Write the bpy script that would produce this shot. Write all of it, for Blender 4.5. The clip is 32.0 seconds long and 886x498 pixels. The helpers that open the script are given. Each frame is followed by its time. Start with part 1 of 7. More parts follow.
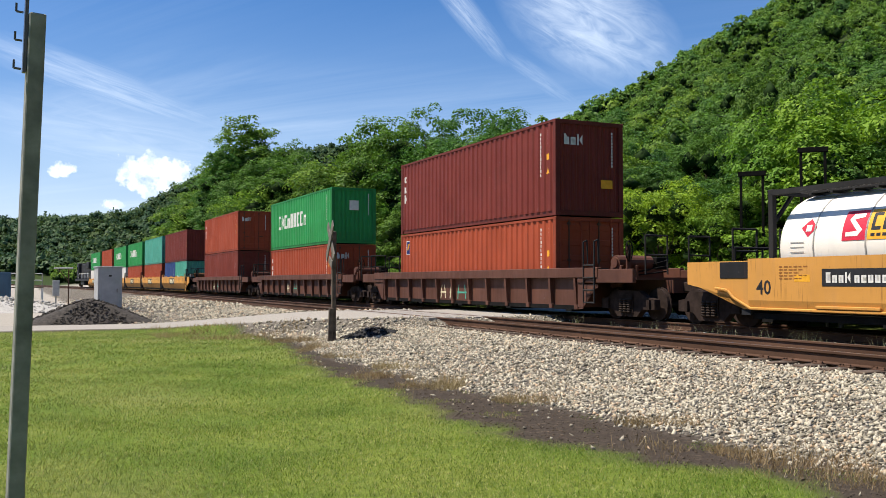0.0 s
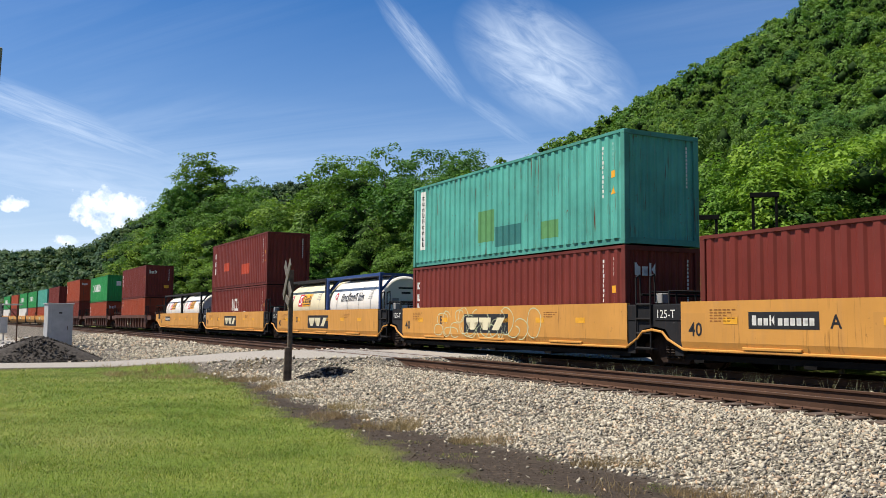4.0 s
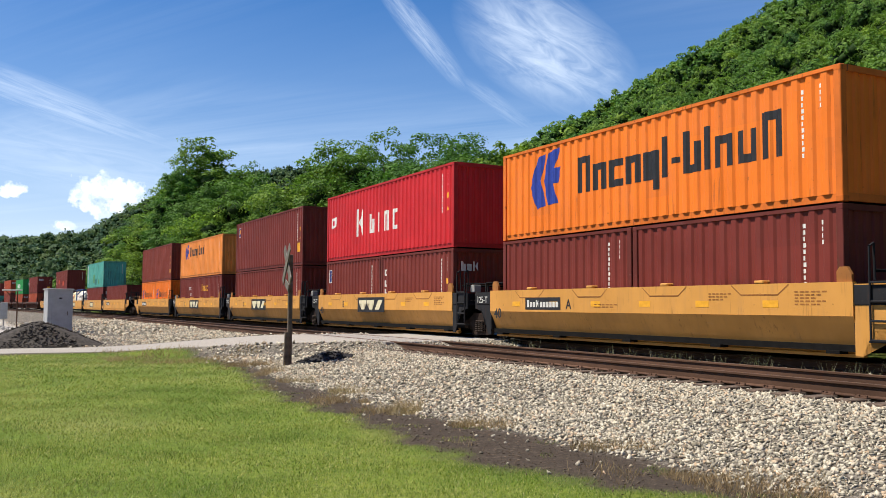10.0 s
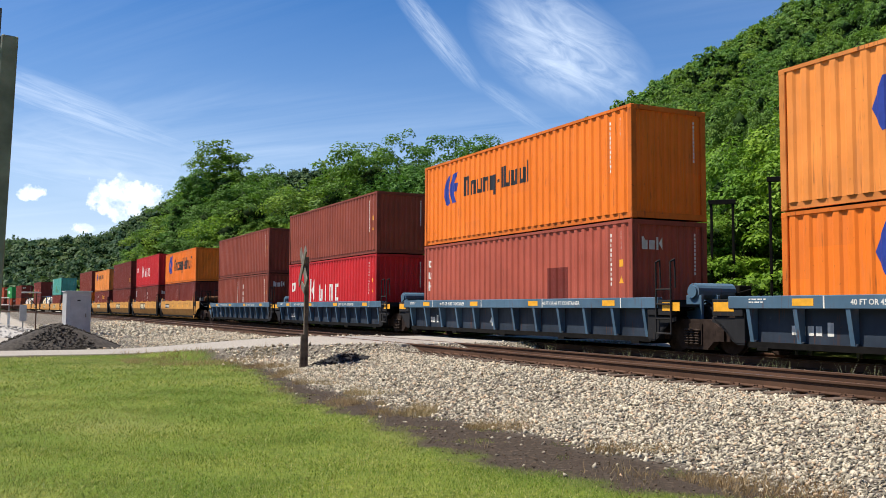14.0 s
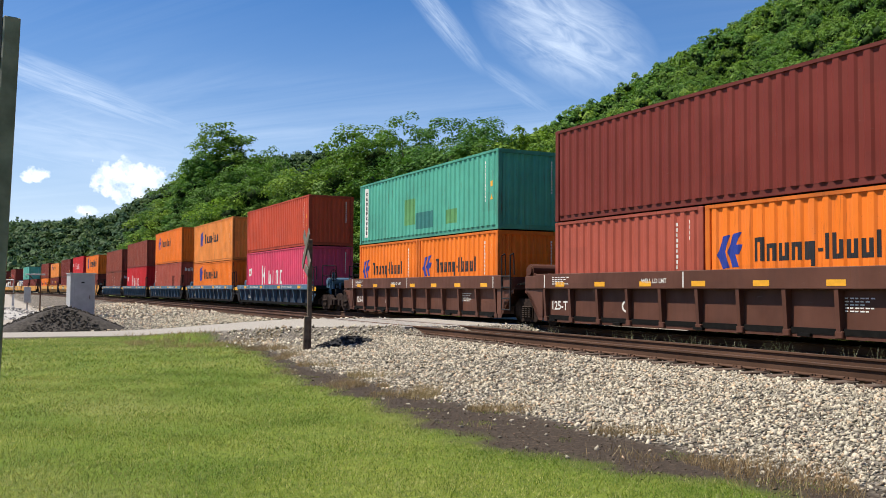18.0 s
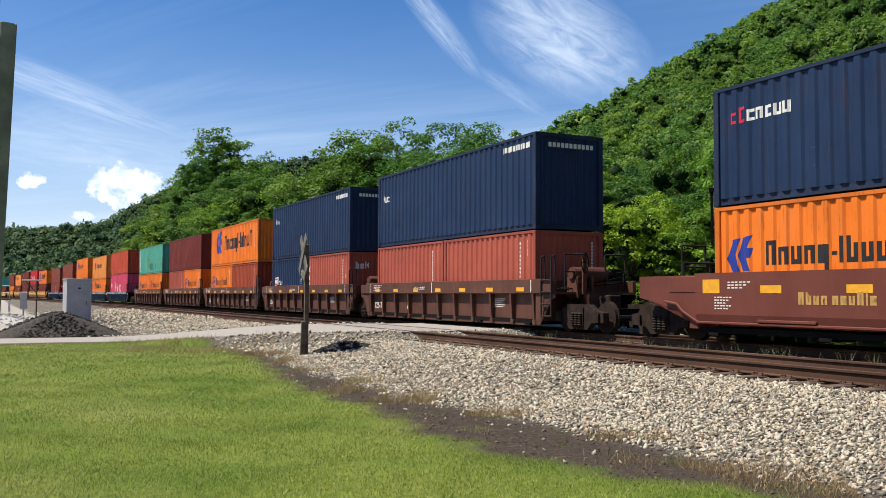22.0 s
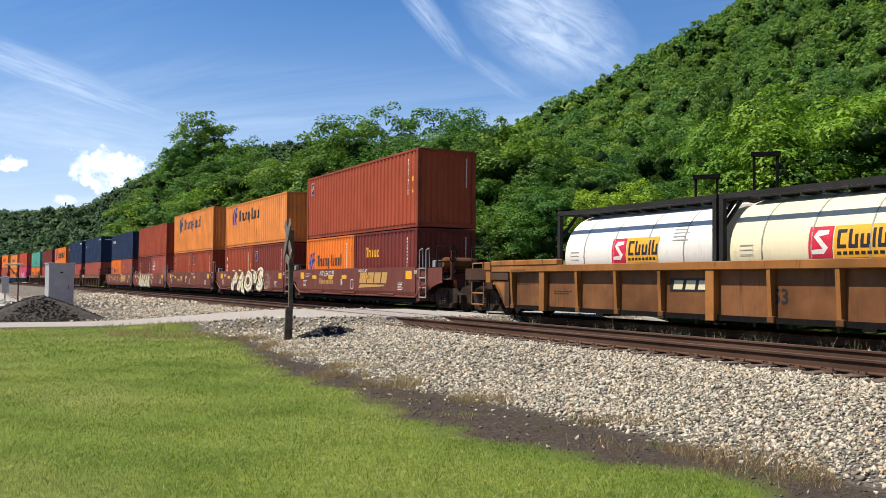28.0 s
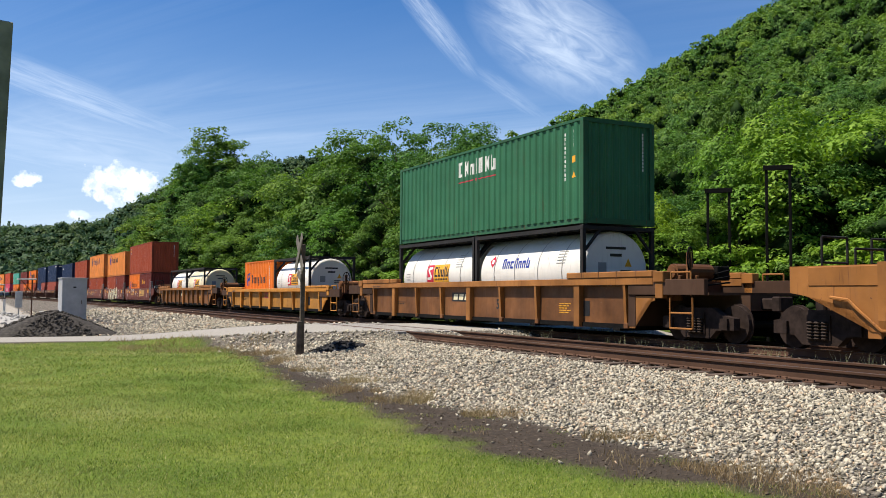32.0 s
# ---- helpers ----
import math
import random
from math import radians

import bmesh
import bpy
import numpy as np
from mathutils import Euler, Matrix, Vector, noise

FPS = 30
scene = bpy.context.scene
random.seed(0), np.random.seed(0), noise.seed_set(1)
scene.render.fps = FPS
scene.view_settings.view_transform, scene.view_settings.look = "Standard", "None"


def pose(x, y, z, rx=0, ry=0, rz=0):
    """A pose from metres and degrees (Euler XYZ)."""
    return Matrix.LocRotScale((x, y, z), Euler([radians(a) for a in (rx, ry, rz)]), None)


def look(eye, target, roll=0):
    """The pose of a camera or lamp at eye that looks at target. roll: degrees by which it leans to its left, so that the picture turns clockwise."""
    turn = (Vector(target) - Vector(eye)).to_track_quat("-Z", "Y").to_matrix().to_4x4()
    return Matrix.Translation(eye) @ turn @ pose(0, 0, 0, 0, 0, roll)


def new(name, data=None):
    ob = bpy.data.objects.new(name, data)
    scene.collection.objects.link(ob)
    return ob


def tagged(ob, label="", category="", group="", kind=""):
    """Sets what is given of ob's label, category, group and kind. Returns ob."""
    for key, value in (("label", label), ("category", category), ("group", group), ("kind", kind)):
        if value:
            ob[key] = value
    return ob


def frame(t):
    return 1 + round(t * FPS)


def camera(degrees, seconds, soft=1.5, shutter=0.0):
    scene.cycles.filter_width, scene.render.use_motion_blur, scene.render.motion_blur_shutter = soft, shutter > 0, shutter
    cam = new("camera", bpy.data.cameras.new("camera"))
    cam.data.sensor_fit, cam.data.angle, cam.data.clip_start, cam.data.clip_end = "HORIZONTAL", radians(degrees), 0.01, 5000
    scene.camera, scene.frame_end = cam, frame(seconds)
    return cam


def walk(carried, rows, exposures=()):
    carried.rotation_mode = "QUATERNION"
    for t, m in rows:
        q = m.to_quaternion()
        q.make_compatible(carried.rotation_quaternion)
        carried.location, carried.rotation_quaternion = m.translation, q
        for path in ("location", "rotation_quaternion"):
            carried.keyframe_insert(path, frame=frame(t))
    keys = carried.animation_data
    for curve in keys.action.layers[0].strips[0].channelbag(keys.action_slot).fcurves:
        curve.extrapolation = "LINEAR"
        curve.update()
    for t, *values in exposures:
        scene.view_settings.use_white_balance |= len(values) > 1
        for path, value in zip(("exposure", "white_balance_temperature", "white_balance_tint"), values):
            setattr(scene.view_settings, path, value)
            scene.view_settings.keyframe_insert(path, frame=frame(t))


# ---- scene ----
# Camera: held in the hand, standing on the lawn.
EYE = 1.6
cam = camera(52.01, 32.0, soft=0.75)
# seconds, yaw, pitch, roll
walk(cam, [(t, pose(0, 0, EYE, 90 + pitch, roll, yaw)) for t, yaw, pitch, roll in [
    (0, -24.82, 2.08, -0.04), (0.5, -25.71, 1.93, -0.31), (1, -26.77, 2.88, -0.48), (1.5, -27.32, 3.61, -0.22), (2, -27.27, 3.95, -0.03),
    (2.5, -27.40, 4.54, -0.31), (3, -27.31, 4.75, -0.40), (3.5, -27.40, 4.55, -0.47), (5.5, -27.62, 4.88, -0.49), (6, -27.73, 4.28, -0.35),
    (6.5, -28.08, 3.84, -0.46), (7, -28.06, 3.98, -0.61), (7.5, -27.74, 4.37, -0.60), (8, -27.78, 4.57, -0.65), (8.5, -27.95, 4.63, -0.71),
    (9, -28.19, 4.30, -0.62), (9.5, -28.09, 3.69, -0.49), (10, -27.51, 3.61, -0.30), (10.5, -27.32, 3.44, -0.18), (11, -27.24, 3.42, -0.17),
    (11.5, -26.98, 3.46, -0.34), (12, -26.72, 3.31, -0.42), (12.5, -26.75, 3.33, -0.36), (13, -26.61, 3.34, -0.26), (13.5, -26.50, 3.52, -0.32),
    (14, -26.52, 3.73, -0.27), (14.5, -26.74, 3.91, -0.29), (16.5, -26.34, 3.27, -0.47), (17, -26.58, 3.00, -0.49), (17.5, -26.40, 2.86, -0.38),
    (18, -26.32, 2.64, -0.38), (18.5, -26.51, 2.58, -0.44), (19, -26.51, 2.62, -0.25), (19.5, -26.67, 2.54, -0.17), (20, -26.93, 2.62, -0.06),
    (20.5, -26.91, 2.98, -0.08), (21, -26.80, 2.88, -0.15), (21.5, -26.76, 2.84, -0.19), (22, -26.51, 2.95, -0.25), (22.5, -26.47, 2.66, -0.37),
    (23, -26.52, 2.20, -0.25), (23.5, -26.67, 1.69, -0.12), (24, -26.76, 1.82, -0.11), (24.5, -26.73, 1.88, -0.16), (25, -26.46, 2.04, -0.23),
    (25.5, -26.62, 2.11, -0.31), (26, -27.08, 2.40, -0.18), (26.5, -27.37, 2.73, -0.14), (28.5, -27.43, 1.77, -0.59), (29, -27.20, 1.61, -0.55),
    (29.5, -27.21, 1.84, -0.26), (30, -27.62, 2.19, -0.32), (30.5, -27.61, 2.15, -0.29), (31, -27.33, 2.16, -0.21), (31.5, -27.09, 2.50, -0.34),
    (32, -26.76, 2.96, -0.42),
]],
     exposures=((0, 0.58), (1, 0.44), (2, 0.47), (3, 0.46), (6, 0.52), (9, 0.58), (14, 0.57), (20, 0.53), (25, 0.55), (29, 0.56), (30, 0.45), (31, 0.48), (32, 0.52)))

# ---- light ----
SUN_FROM = Vector((-1.35, 0.62, 2.75)).normalized()
SUN_EL = math.asin(SUN_FROM.z)
SUN_AZ = math.atan2(SUN_FROM.x, SUN_FROM.y)


def node(tree, kind, **values):
    n = tree.nodes.new(kind)
    for k, v in values.items():
        if k in n.inputs:
            n.inputs[k].default_value = v
    return n


def math_node(tree, op, a, b=None, clamp=False):
    n = tree.nodes.new("ShaderNodeMath")
    n.operation, n.use_clamp = op, clamp
    for i, v in enumerate((a, b)):
        if v is None:
            continue
        if isinstance(v, (int, float)):
            n.inputs[i].default_value = v
        else:
            tree.links.new(v, n.inputs[i])
    return n.outputs[0]


def ramp(tree, fac, stops):
    n = tree.nodes.new("ShaderNodeValToRGB")
    e = n.color_ramp.elements
    while len(e) < len(stops):
        e.new(0.5)
    for el, (p, c) in zip(e, stops):
        el.position = p
        el.color = (*c, 1) if len(c) == 3 else c
    tree.links.new(fac, n.inputs[0])
    return n.outputs[0]


def mix(tree, fac, a, b, blend="MIX"):
    n = tree.nodes.new("ShaderNodeMix")
    n.data_type, n.blend_type = "RGBA", blend
    for i, v in ((0, fac), (6, a), (7, b)):
        if isinstance(v, (int, float)):
            n.inputs[i].default_value = v
        elif isinstance(v, tuple):
            n.inputs[i].default_value = (*v, 1)
        else:
            tree.links.new(v, n.inputs[i])
    return n.outputs[2]


def noise_tex(tree, vector, scale, detail=4.0, rough=0.55, stretch=None, distortion=0.0):
    if stretch:
        m = tree.nodes.new("ShaderNodeMapping")
        m.inputs["Scale"].default_value = stretch
        tree.links.new(vector, m.inputs[0])
        vector = m.outputs[0]
    n = node(tree, "ShaderNodeTexNoise", Scale=scale, Detail=detail, Roughness=rough, Distortion=distortion)
    tree.links.new(vector, n.inputs["Vector"])
    return n.outputs[0]


def make_world():
    w = bpy.data.worlds.new("sky")
    scene.world = w
    w.use_nodes = True
    t = w.node_tree
    t.nodes.clear()
    sky = t.nodes.new("ShaderNodeTexSky")
    sky.sky_type, sky.sun_disc = "NISHITA", False
    sky.sun_elevation, sky.sun_rotation = SUN_EL, SUN_AZ
    sky.altitude, sky.air_density, sky.dust_density, sky.ozone_density = 200, 1.0, 0.6, 2.2
    tc = t.nodes.new("ShaderNodeTexCoord")
    sep = t.nodes.new("ShaderNodeSeparateXYZ")
    t.links.new(tc.outputs["Generated"], sep.inputs[0])
    # the sky as a flat sheet of cirrus far overhead: x / z, y / z
    zz = math_node(t, "MAXIMUM", sep.outputs[2], 0.03)
    u = math_node(t, "DIVIDE", sep.outputs[0], zz)
    v = math_node(t, "DIVIDE", sep.outputs[1], zz)
    # thin fans of cirrus, drawn out along one wind
    fl = t.nodes.new("ShaderNodeCombineXYZ")
    t.links.new(u, fl.inputs[0]), t.links.new(v, fl.inputs[1])
    rot = t.nodes.new("ShaderNodeVectorRotate")
    rot.rotation_type = "Z_AXIS"
    rot.inputs["Angle"].default_value = radians(-30)
    t.links.new(fl.outputs[0], rot.inputs[0])
    wisps = noise_tex(t, rot.outputs[0], 1.0, 9, 0.62, (1.1, 0.16, 1), 0.8)
    veil = noise_tex(t, rot.outputs[0], 0.28, 3, 0.5, (1.0, 0.6, 1))
    c1 = math_node(t, "MULTIPLY", ramp(t, wisps, [(0.44, (0, 0, 0)), (0.75, (1, 1, 1))]), ramp(t, veil, [(0.42, (0.05, 0.05, 0.05)), (0.62, (1, 1, 1))]))

    def spot(az, el, sx, sy, tilt, edge):
        """A soft patch of sky round a direction: 1 inside, 0 outside."""
        a, e = radians(az), radians(el)
        f = Vector((math.sin(a) * math.cos(e), math.cos(a) * math.cos(e), math.sin(e)))
        right = Vector((math.cos(a), -math.sin(a), 0))
        up = right.cross(f)
        ti = radians(tilt)
        r2, u2 = right * math.cos(ti) + up * math.sin(ti), up * math.cos(ti) - right * math.sin(ti)
        out = []
        for ax, size in ((r2, sx), (u2, sy)):
            d = t.nodes.new("ShaderNodeVectorMath")
            d.operation = "DOT_PRODUCT"
            d.inputs[1].default_value = ax
            t.links.new(tc.outputs["Generated"], d.inputs[0])
            out.append(math_node(t, "DIVIDE", d.outputs["Value"], math.tan(radians(size))))
        r = math_node(t, "ADD", math_node(t, "POWER", math_node(t, "ABSOLUTE", out[0]), 2.0), math_node(t, "POWER", math_node(t, "ABSOLUTE", out[1]), 2.0))
        return out, ramp(t, r, [(0.0, (1, 1, 1)), (edge, (0.66, 0.66, 0.66)), (0.65, (0.25, 0.25, 0.25)), (1.0, (0, 0, 0))]), r

    total = math_node(t, "MULTIPLY", c1, 0.42)
    for az, el, sx, sy, tilt, strength, scale in ((34, 16.0, 6.5, 3.6, -32, 1.0, 2.2), (26, 17.0, 4.8, 0.9, -50, 0.62, 2.6), (31, 12.6, 3.5, 0.7, -35, 0.32, 2.0), (4, 11.6, 8.5, 1.3, -17, 0.65, 2.2), (5, 8.6, 10, 2.6, -8, 0.5, 2.0)):
        ax, m, _ = spot(az, el, sx, sy, tilt, 0.3)
        co = t.nodes.new("ShaderNodeCombineXYZ")
        t.links.new(ax[0], co.inputs[0]), t.links.new(ax[1], co.inputs[1])
        n = noise_tex(t, co.outputs[0], scale, 12, 0.62, (0.8, 1.5, 1), 0.9)
        k = math_node(t, "MULTIPLY", m, ramp(t, n, [(0.22, (0, 0, 0)), (0.85, (1, 1, 1))]))
        total = math_node(t, "MAXIMUM", total, math_node(t, "MULTIPLY", k, strength))
    # cumulus low over the far ridge: lumpy discs
    cum = None
    warp = noise_tex(t, tc.outputs["Generated"], 58, 9, 0.58)
    body = noise_tex(t, tc.outputs["Generated"], 80, 6, 0.6)
    for az, el, sx, sy in ((6.0, 6.5, 1.1, 1.0), (7.0, 6.9, 1.2, 0.95), (8.2, 6.4, 1.3, 1.0), (9.3, 6.0, 1.1, 0.7), (7.0, 5.8, 1.6, 0.7), (2.1, 6.6, 1.0, 0.5), (4.9, 4.6, 0.8, 0.35)):
        _, _, r = spot(az, el, sx, sy, 0, 0.5)
        r = math_node(t, "ADD", r, math_node(t, "MULTIPLY", math_node(t, "SUBTRACT", warp, 0.5), 4.6))
        k = ramp(t, r, [(0.20, (1, 1, 1)), (0.60, (0.65, 0.65, 0.65)), (1.1, (0, 0, 0))])
        cum = k if cum is None else math_node(t, "MAXIMUM", cum, k)
    haze = ramp(t, sep.outputs[2], [(0.0, (0.9, 0.9, 0.9)), (0.10, (0.45, 0.45, 0.45)), (0.2, (0.12, 0.12, 0.12)), (0.34, (0, 0, 0))])
    hs = node(t, "ShaderNodeHueSaturation", Saturation=1.38, Value=1.0)
    t.links.new(sky.outputs[0], hs.inputs["Color"])
    blue = mix(t, 1.0, hs.outputs[0], (0.96, 0.955, 1.10), "MULTIPLY")
    col = mix(t, haze, blue, (6.4, 7.9, 10.2))
    col = mix(t, math_node(t, "MULTIPLY", total, 1.0, True), col, (8.4, 9.6, 11.2))
    cl = mix(t, 1.0, ramp(t, body, [(0.40, (0.66, 0.74, 0.86)), (0.58, (1.0, 1.0, 1.0))]), (12.0, 12.3, 12.8), "MULTIPLY")
    col = mix(t, math_node(t, "MULTIPLY", cum, 0.92), col, cl)
    bg = node(t, "ShaderNodeBackground", Strength=0.079)
    t.links.new(col, bg.inputs[0])
    out = t.nodes.new("ShaderNodeOutputWorld")
    t.links.new(bg.outputs[0], out.inputs[0])


make_world()
sun = new("sun", bpy.data.lights.new("sun", "SUN"))
sun.data.energy, sun.data.angle, sun.data.color = 5.0, radians(0.53), (1.0, 0.90, 0.76)
sun.matrix_world = look(SUN_FROM * 100, (0, 0, 0))

# ---- materials ----
def material(name, rough=0.6, metal=0.0, spec=0.4):
    m = bpy.data.materials.new(name)
    m.use_nodes = True
    t = m.node_tree
    b = t.nodes["Principled BSDF"]
    b.inputs["Roughness"].default_value, b.inputs["Metallic"].default_value = rough, metal
    b.inputs["Specular IOR Level"].default_value = spec
    tc = t.nodes.new("ShaderNodeTexCoord")
    return m, t, b, tc.outputs["Object"]


def bump(t, b, height, strength=0.3, distance=0.02):
    n = node(t, "ShaderNodeBump", Strength=strength, Distance=distance)
    t.links.new(height, n.inputs["Height"])
    t.links.new(n.outputs[0], b.inputs["Normal"])


MATS = {}


def plain(name, color, rough=0.6, metal=0.0, vary=0.12, scale=6.0, spec=0.4):
    """One colour with mottling and fine relief."""
    if name in MATS:
        return MATS[name]
    m, t, b, co = material(name, rough, metal, spec)
    n = noise_tex(t, co, scale, 5)
    dark = tuple(c * (1 - vary * 1.6) for c in color)
    light = tuple(min(1, c * (1 + vary)) for c in color)
    t.links.new(ramp(t, n, [(0.3, dark), (0.7, light)]), b.inputs["Base Color"])
    bump(t, b, noise_tex(t, co, scale * 9, 3), 0.15, 0.01)
    MATS[name] = m
    return m


def steel_paint(name, color, fade=0.12, rust=0.35, rough=0.5):
    """Weathered paint on steel: faded in streaks that run down, rust spots, dirt."""
    if name in MATS:
        return MATS[name]
    m, t, b, co = material(name, rough, 0.0, 0.22)
    info = t.nodes.new("ShaderNodeObjectInfo")
    off = t.nodes.new("ShaderNodeVectorMath")
    off.operation = "MULTIPLY_ADD"
    t.links.new(info.outputs["Random"], off.inputs[0])
    off.inputs[1].default_value = (37, 53, 0)
    t.links.new(co, off.inputs[2])
    p = off.outputs[0]
    big = noise_tex(t, p, 0.7, 4, 0.6)
    streak = noise_tex(t, p, 5.0, 5, 0.6, (1.0, 1.0, 0.12))
    col = ramp(t, big, [(0.3, tuple(c * (1 - fade) for c in color)), (0.7, tuple(min(1, c * (1 + fade) + 0.004) for c in color))])
    grey = sum(color) / 3
    col = mix(t, ramp(t, streak, [(0.52, (0, 0, 0)), (0.8, (0.4, 0.4, 0.4))]), col, tuple(0.62 * c + 0.16 * grey + 0.01 for c in color))
    # repainted squares
    snap = t.nodes.new("ShaderNodeVectorMath")
    snap.operation = "SNAP"
    snap.inputs[1].default_value = (9.0, 1.035, 0.62)
    t.links.new(p, snap.inputs[0])
    wn = t.nodes.new("ShaderNodeTexWhiteNoise")
    t.links.new(snap.outputs[0], wn.inputs[0])
    col = mix(t, ramp(t, wn.outputs[0], [(0.0, (0.16, 0.16, 0.16)), (0.03, (0.16, 0.16, 0.16)), (0.031, (0, 0, 0)), (0.975, (0, 0, 0)), (0.976, (0.18, 0.18, 0.18))]), col, tuple(0.5 * c + 0.1 * grey for c in color))
    # rust that runs down in thin lines
    runs = noise_tex(t, p, 16.0, 4, 0.6, (1.0, 1.0, 0.05))
    where = noise_tex(t, p, 1.3, 3, 0.6)
    k = math_node(t, "MULTIPLY", ramp(t, runs, [(0.56, (0, 0, 0)), (0.68, (1, 1, 1))]), ramp(t, where, [(0.48, (0, 0, 0)), (0.62, (rust, rust, rust))]))
    col = mix(t, k, col, (0.10, 0.04, 0.02))
    # pale scuffs
    scuff = noise_tex(t, p, 7.0, 6, 0.65, (1.0, 0.5, 1.6))
    col = mix(t, ramp(t, scuff, [(0.66, (0, 0, 0)), (0.72, (0.3, 0.3, 0.3))]), col, tuple(0.6 * c + 0.12 for c in color))
    spots = noise_tex(t, p, 9.0, 7, 0.7)
    col = mix(t, ramp(t, spots, [(0.64, (0, 0, 0)), (0.70, (rust, rust, rust))]), col, (0.13, 0.05, 0.025))
    t.links.new(col, b.inputs["Base Color"])
    t.links.new(ramp(t, streak, [(0.3, (rough - 0.1,) * 3), (0.7, (rough + 0.2,) * 3)]), b.inputs["Roughness"])
    dents = math_node(t, "ADD", noise_tex(t, p, 30, 4), math_node(t, "MULTIPLY", noise_tex(t, p, 1.7, 3), 3.0))
    bump(t, b, dents, 0.2, 0.008)
    MATS[name] = m
    SHADES[m.name] = color
    return m


def leaf_mat(name, dark, light, trans=0.28, tint="object"):
    """Leaves that differ one by one, in sprays, and from tree to tree."""
    m, t, b, co = material(name, 0.6, 0, 0.18)
    geo = t.nodes.new("ShaderNodeNewGeometry")
    p = geo.outputs["Position"]
    col = ramp(t, geo.outputs["Random Per Island"], [(0.0, dark), (0.5, tuple((a + c) / 2 for a, c in zip(dark, light))), (1.0, light)])
    n = noise_tex(t, p, 0.55, 3, 0.6)
    col = mix(t, ramp(t, n, [(0.46, (0, 0, 0)), (0.66, (0.5, 0.5, 0.5))]), col, tuple(c * f for c, f in zip(light, (1.15, 1.05, 0.85))))
    if tint == "object":
        own = t.nodes.new("ShaderNodeObjectInfo").outputs["Random"]
    else:
        at = t.nodes.new("ShaderNodeAttribute")
        at.attribute_name = tint
        own = at.outputs["Fac"]
    hue = ramp(t, own, [(0.0, (0.62, 0.80, 0.95)), (0.3, (0.85, 0.92, 0.95)), (0.7, (1.05, 1.02, 0.95)), (1.0, (1.45, 1.25, 0.95))])
    col = mix(t, 1.0, col, hue, "MULTIPLY")
    t.links.new(col, b.inputs["Base Color"])
    tr = t.nodes.new("ShaderNodeBsdfTranslucent")
    t.links.new(mix(t, 1.0, col, (1.1, 1.15, 0.8), "MULTIPLY"), tr.inputs[0])
    ms = t.nodes.new("ShaderNodeMixShader")
    ms.inputs[0].default_value = trans
    t.links.new(b.outputs[0], ms.inputs[1]), t.links.new(tr.outputs[0], ms.inputs[2])
    t.links.new(ms.outputs[0], t.nodes["Material Output"].inputs[0])
    return m


SHADES = {}


def worn(mat):
    """The same paint where it is knocked and rusted: posts, rails and corner castings."""
    c = SHADES[mat.name]
    return steel_paint(mat.name + ", knocked edges", tuple(0.74 * v + 0.004 for v in c), 0.25, 1.0, 0.6)


RUST = steel_paint("rusty steel", (0.10, 0.055, 0.035), 0.3, 0.5, 0.75)
DARK = plain("grimy black steel", (0.008, 0.0075, 0.007), 0.8, 0.0, 0.3, 6.0, 0.12)
GREASE = plain("brown truck steel", (0.034, 0.023, 0.019), 0.85, 0.0, 0.3, 6.0, 0.12)
WHITE = plain("white marking paint", (0.72, 0.72, 0.68), 0.55, 0, 0.08)
YELLOW = plain("yellow marking paint", (0.78, 0.38, 0.025), 0.55, 0, 0.1)
BLACKP = plain("black marking paint", (0.02, 0.02, 0.022), 0.5, 0, 0.2)
BARK = plain("bark", (0.10, 0.08, 0.06), 0.9, 0, 0.3, 3)


# ---- mesh helpers ----
def mesh_of(name, bm, mat):
    me = bpy.data.meshes.new(name)
    bm.to_mesh(me)
    bm.free()
    for m in (mat if isinstance(mat, (list, tuple)) else [mat]):
        me.materials.append(m)
    return me


def part(name, bm, mat, parent=None, label="", at=None):
    ob = new(name, bm if isinstance(bm, bpy.types.Mesh) else mesh_of(name, bm, mat))
    if isinstance(bm, bpy.types.Mesh) and mat is not None:
        ob.material_slots[0].link = "OBJECT"
        ob.material_slots[0].material = mat
    if parent:
        ob.parent = parent
    if at is not None:
        ob.matrix_basis = at
    return tagged(ob, label)


def box(bm, x0, x1, y0, y1, z0, z1, bevel=0.0):
    r = bmesh.ops.create_cube(bm, size=1)
    vs = r["verts"]
    for v in vs:
        v.co = Vector(((x0 + x1) / 2 + v.co.x * (x1 - x0), (y0 + y1) / 2 + v.co.y * (y1 - y0), (z0 + z1) / 2 + v.co.z * (z1 - z0)))
    if bevel:
        es = list({e for v in vs for e in v.link_edges})
        bmesh.ops.bevel(bm, geom=es, offset=bevel, segments=1, affect="EDGES")
    return bm


def boxes(*dims, bevel=0.0):
    bm = bmesh.new()
    for d in dims:
        box(bm, *d, bevel=bevel)
    return bm


def rod(bm, a, b, r, n=8, r2=None):
    a, b = Vector(a), Vector(b)
    m = Matrix.Translation((a + b) / 2) @ (b - a).to_track_quat("Z", "Y").to_matrix().to_4x4()
    bmesh.ops.create_cone(bm, cap_ends=True, segments=n, radius1=r, radius2=r if r2 is None else r2, depth=(b - a).length, matrix=m)
    return bm


def rods(r, *ends, n=6):
    bm = bmesh.new()
    for a, b in ends:
        rod(bm, a, b, r, n)
    return bm


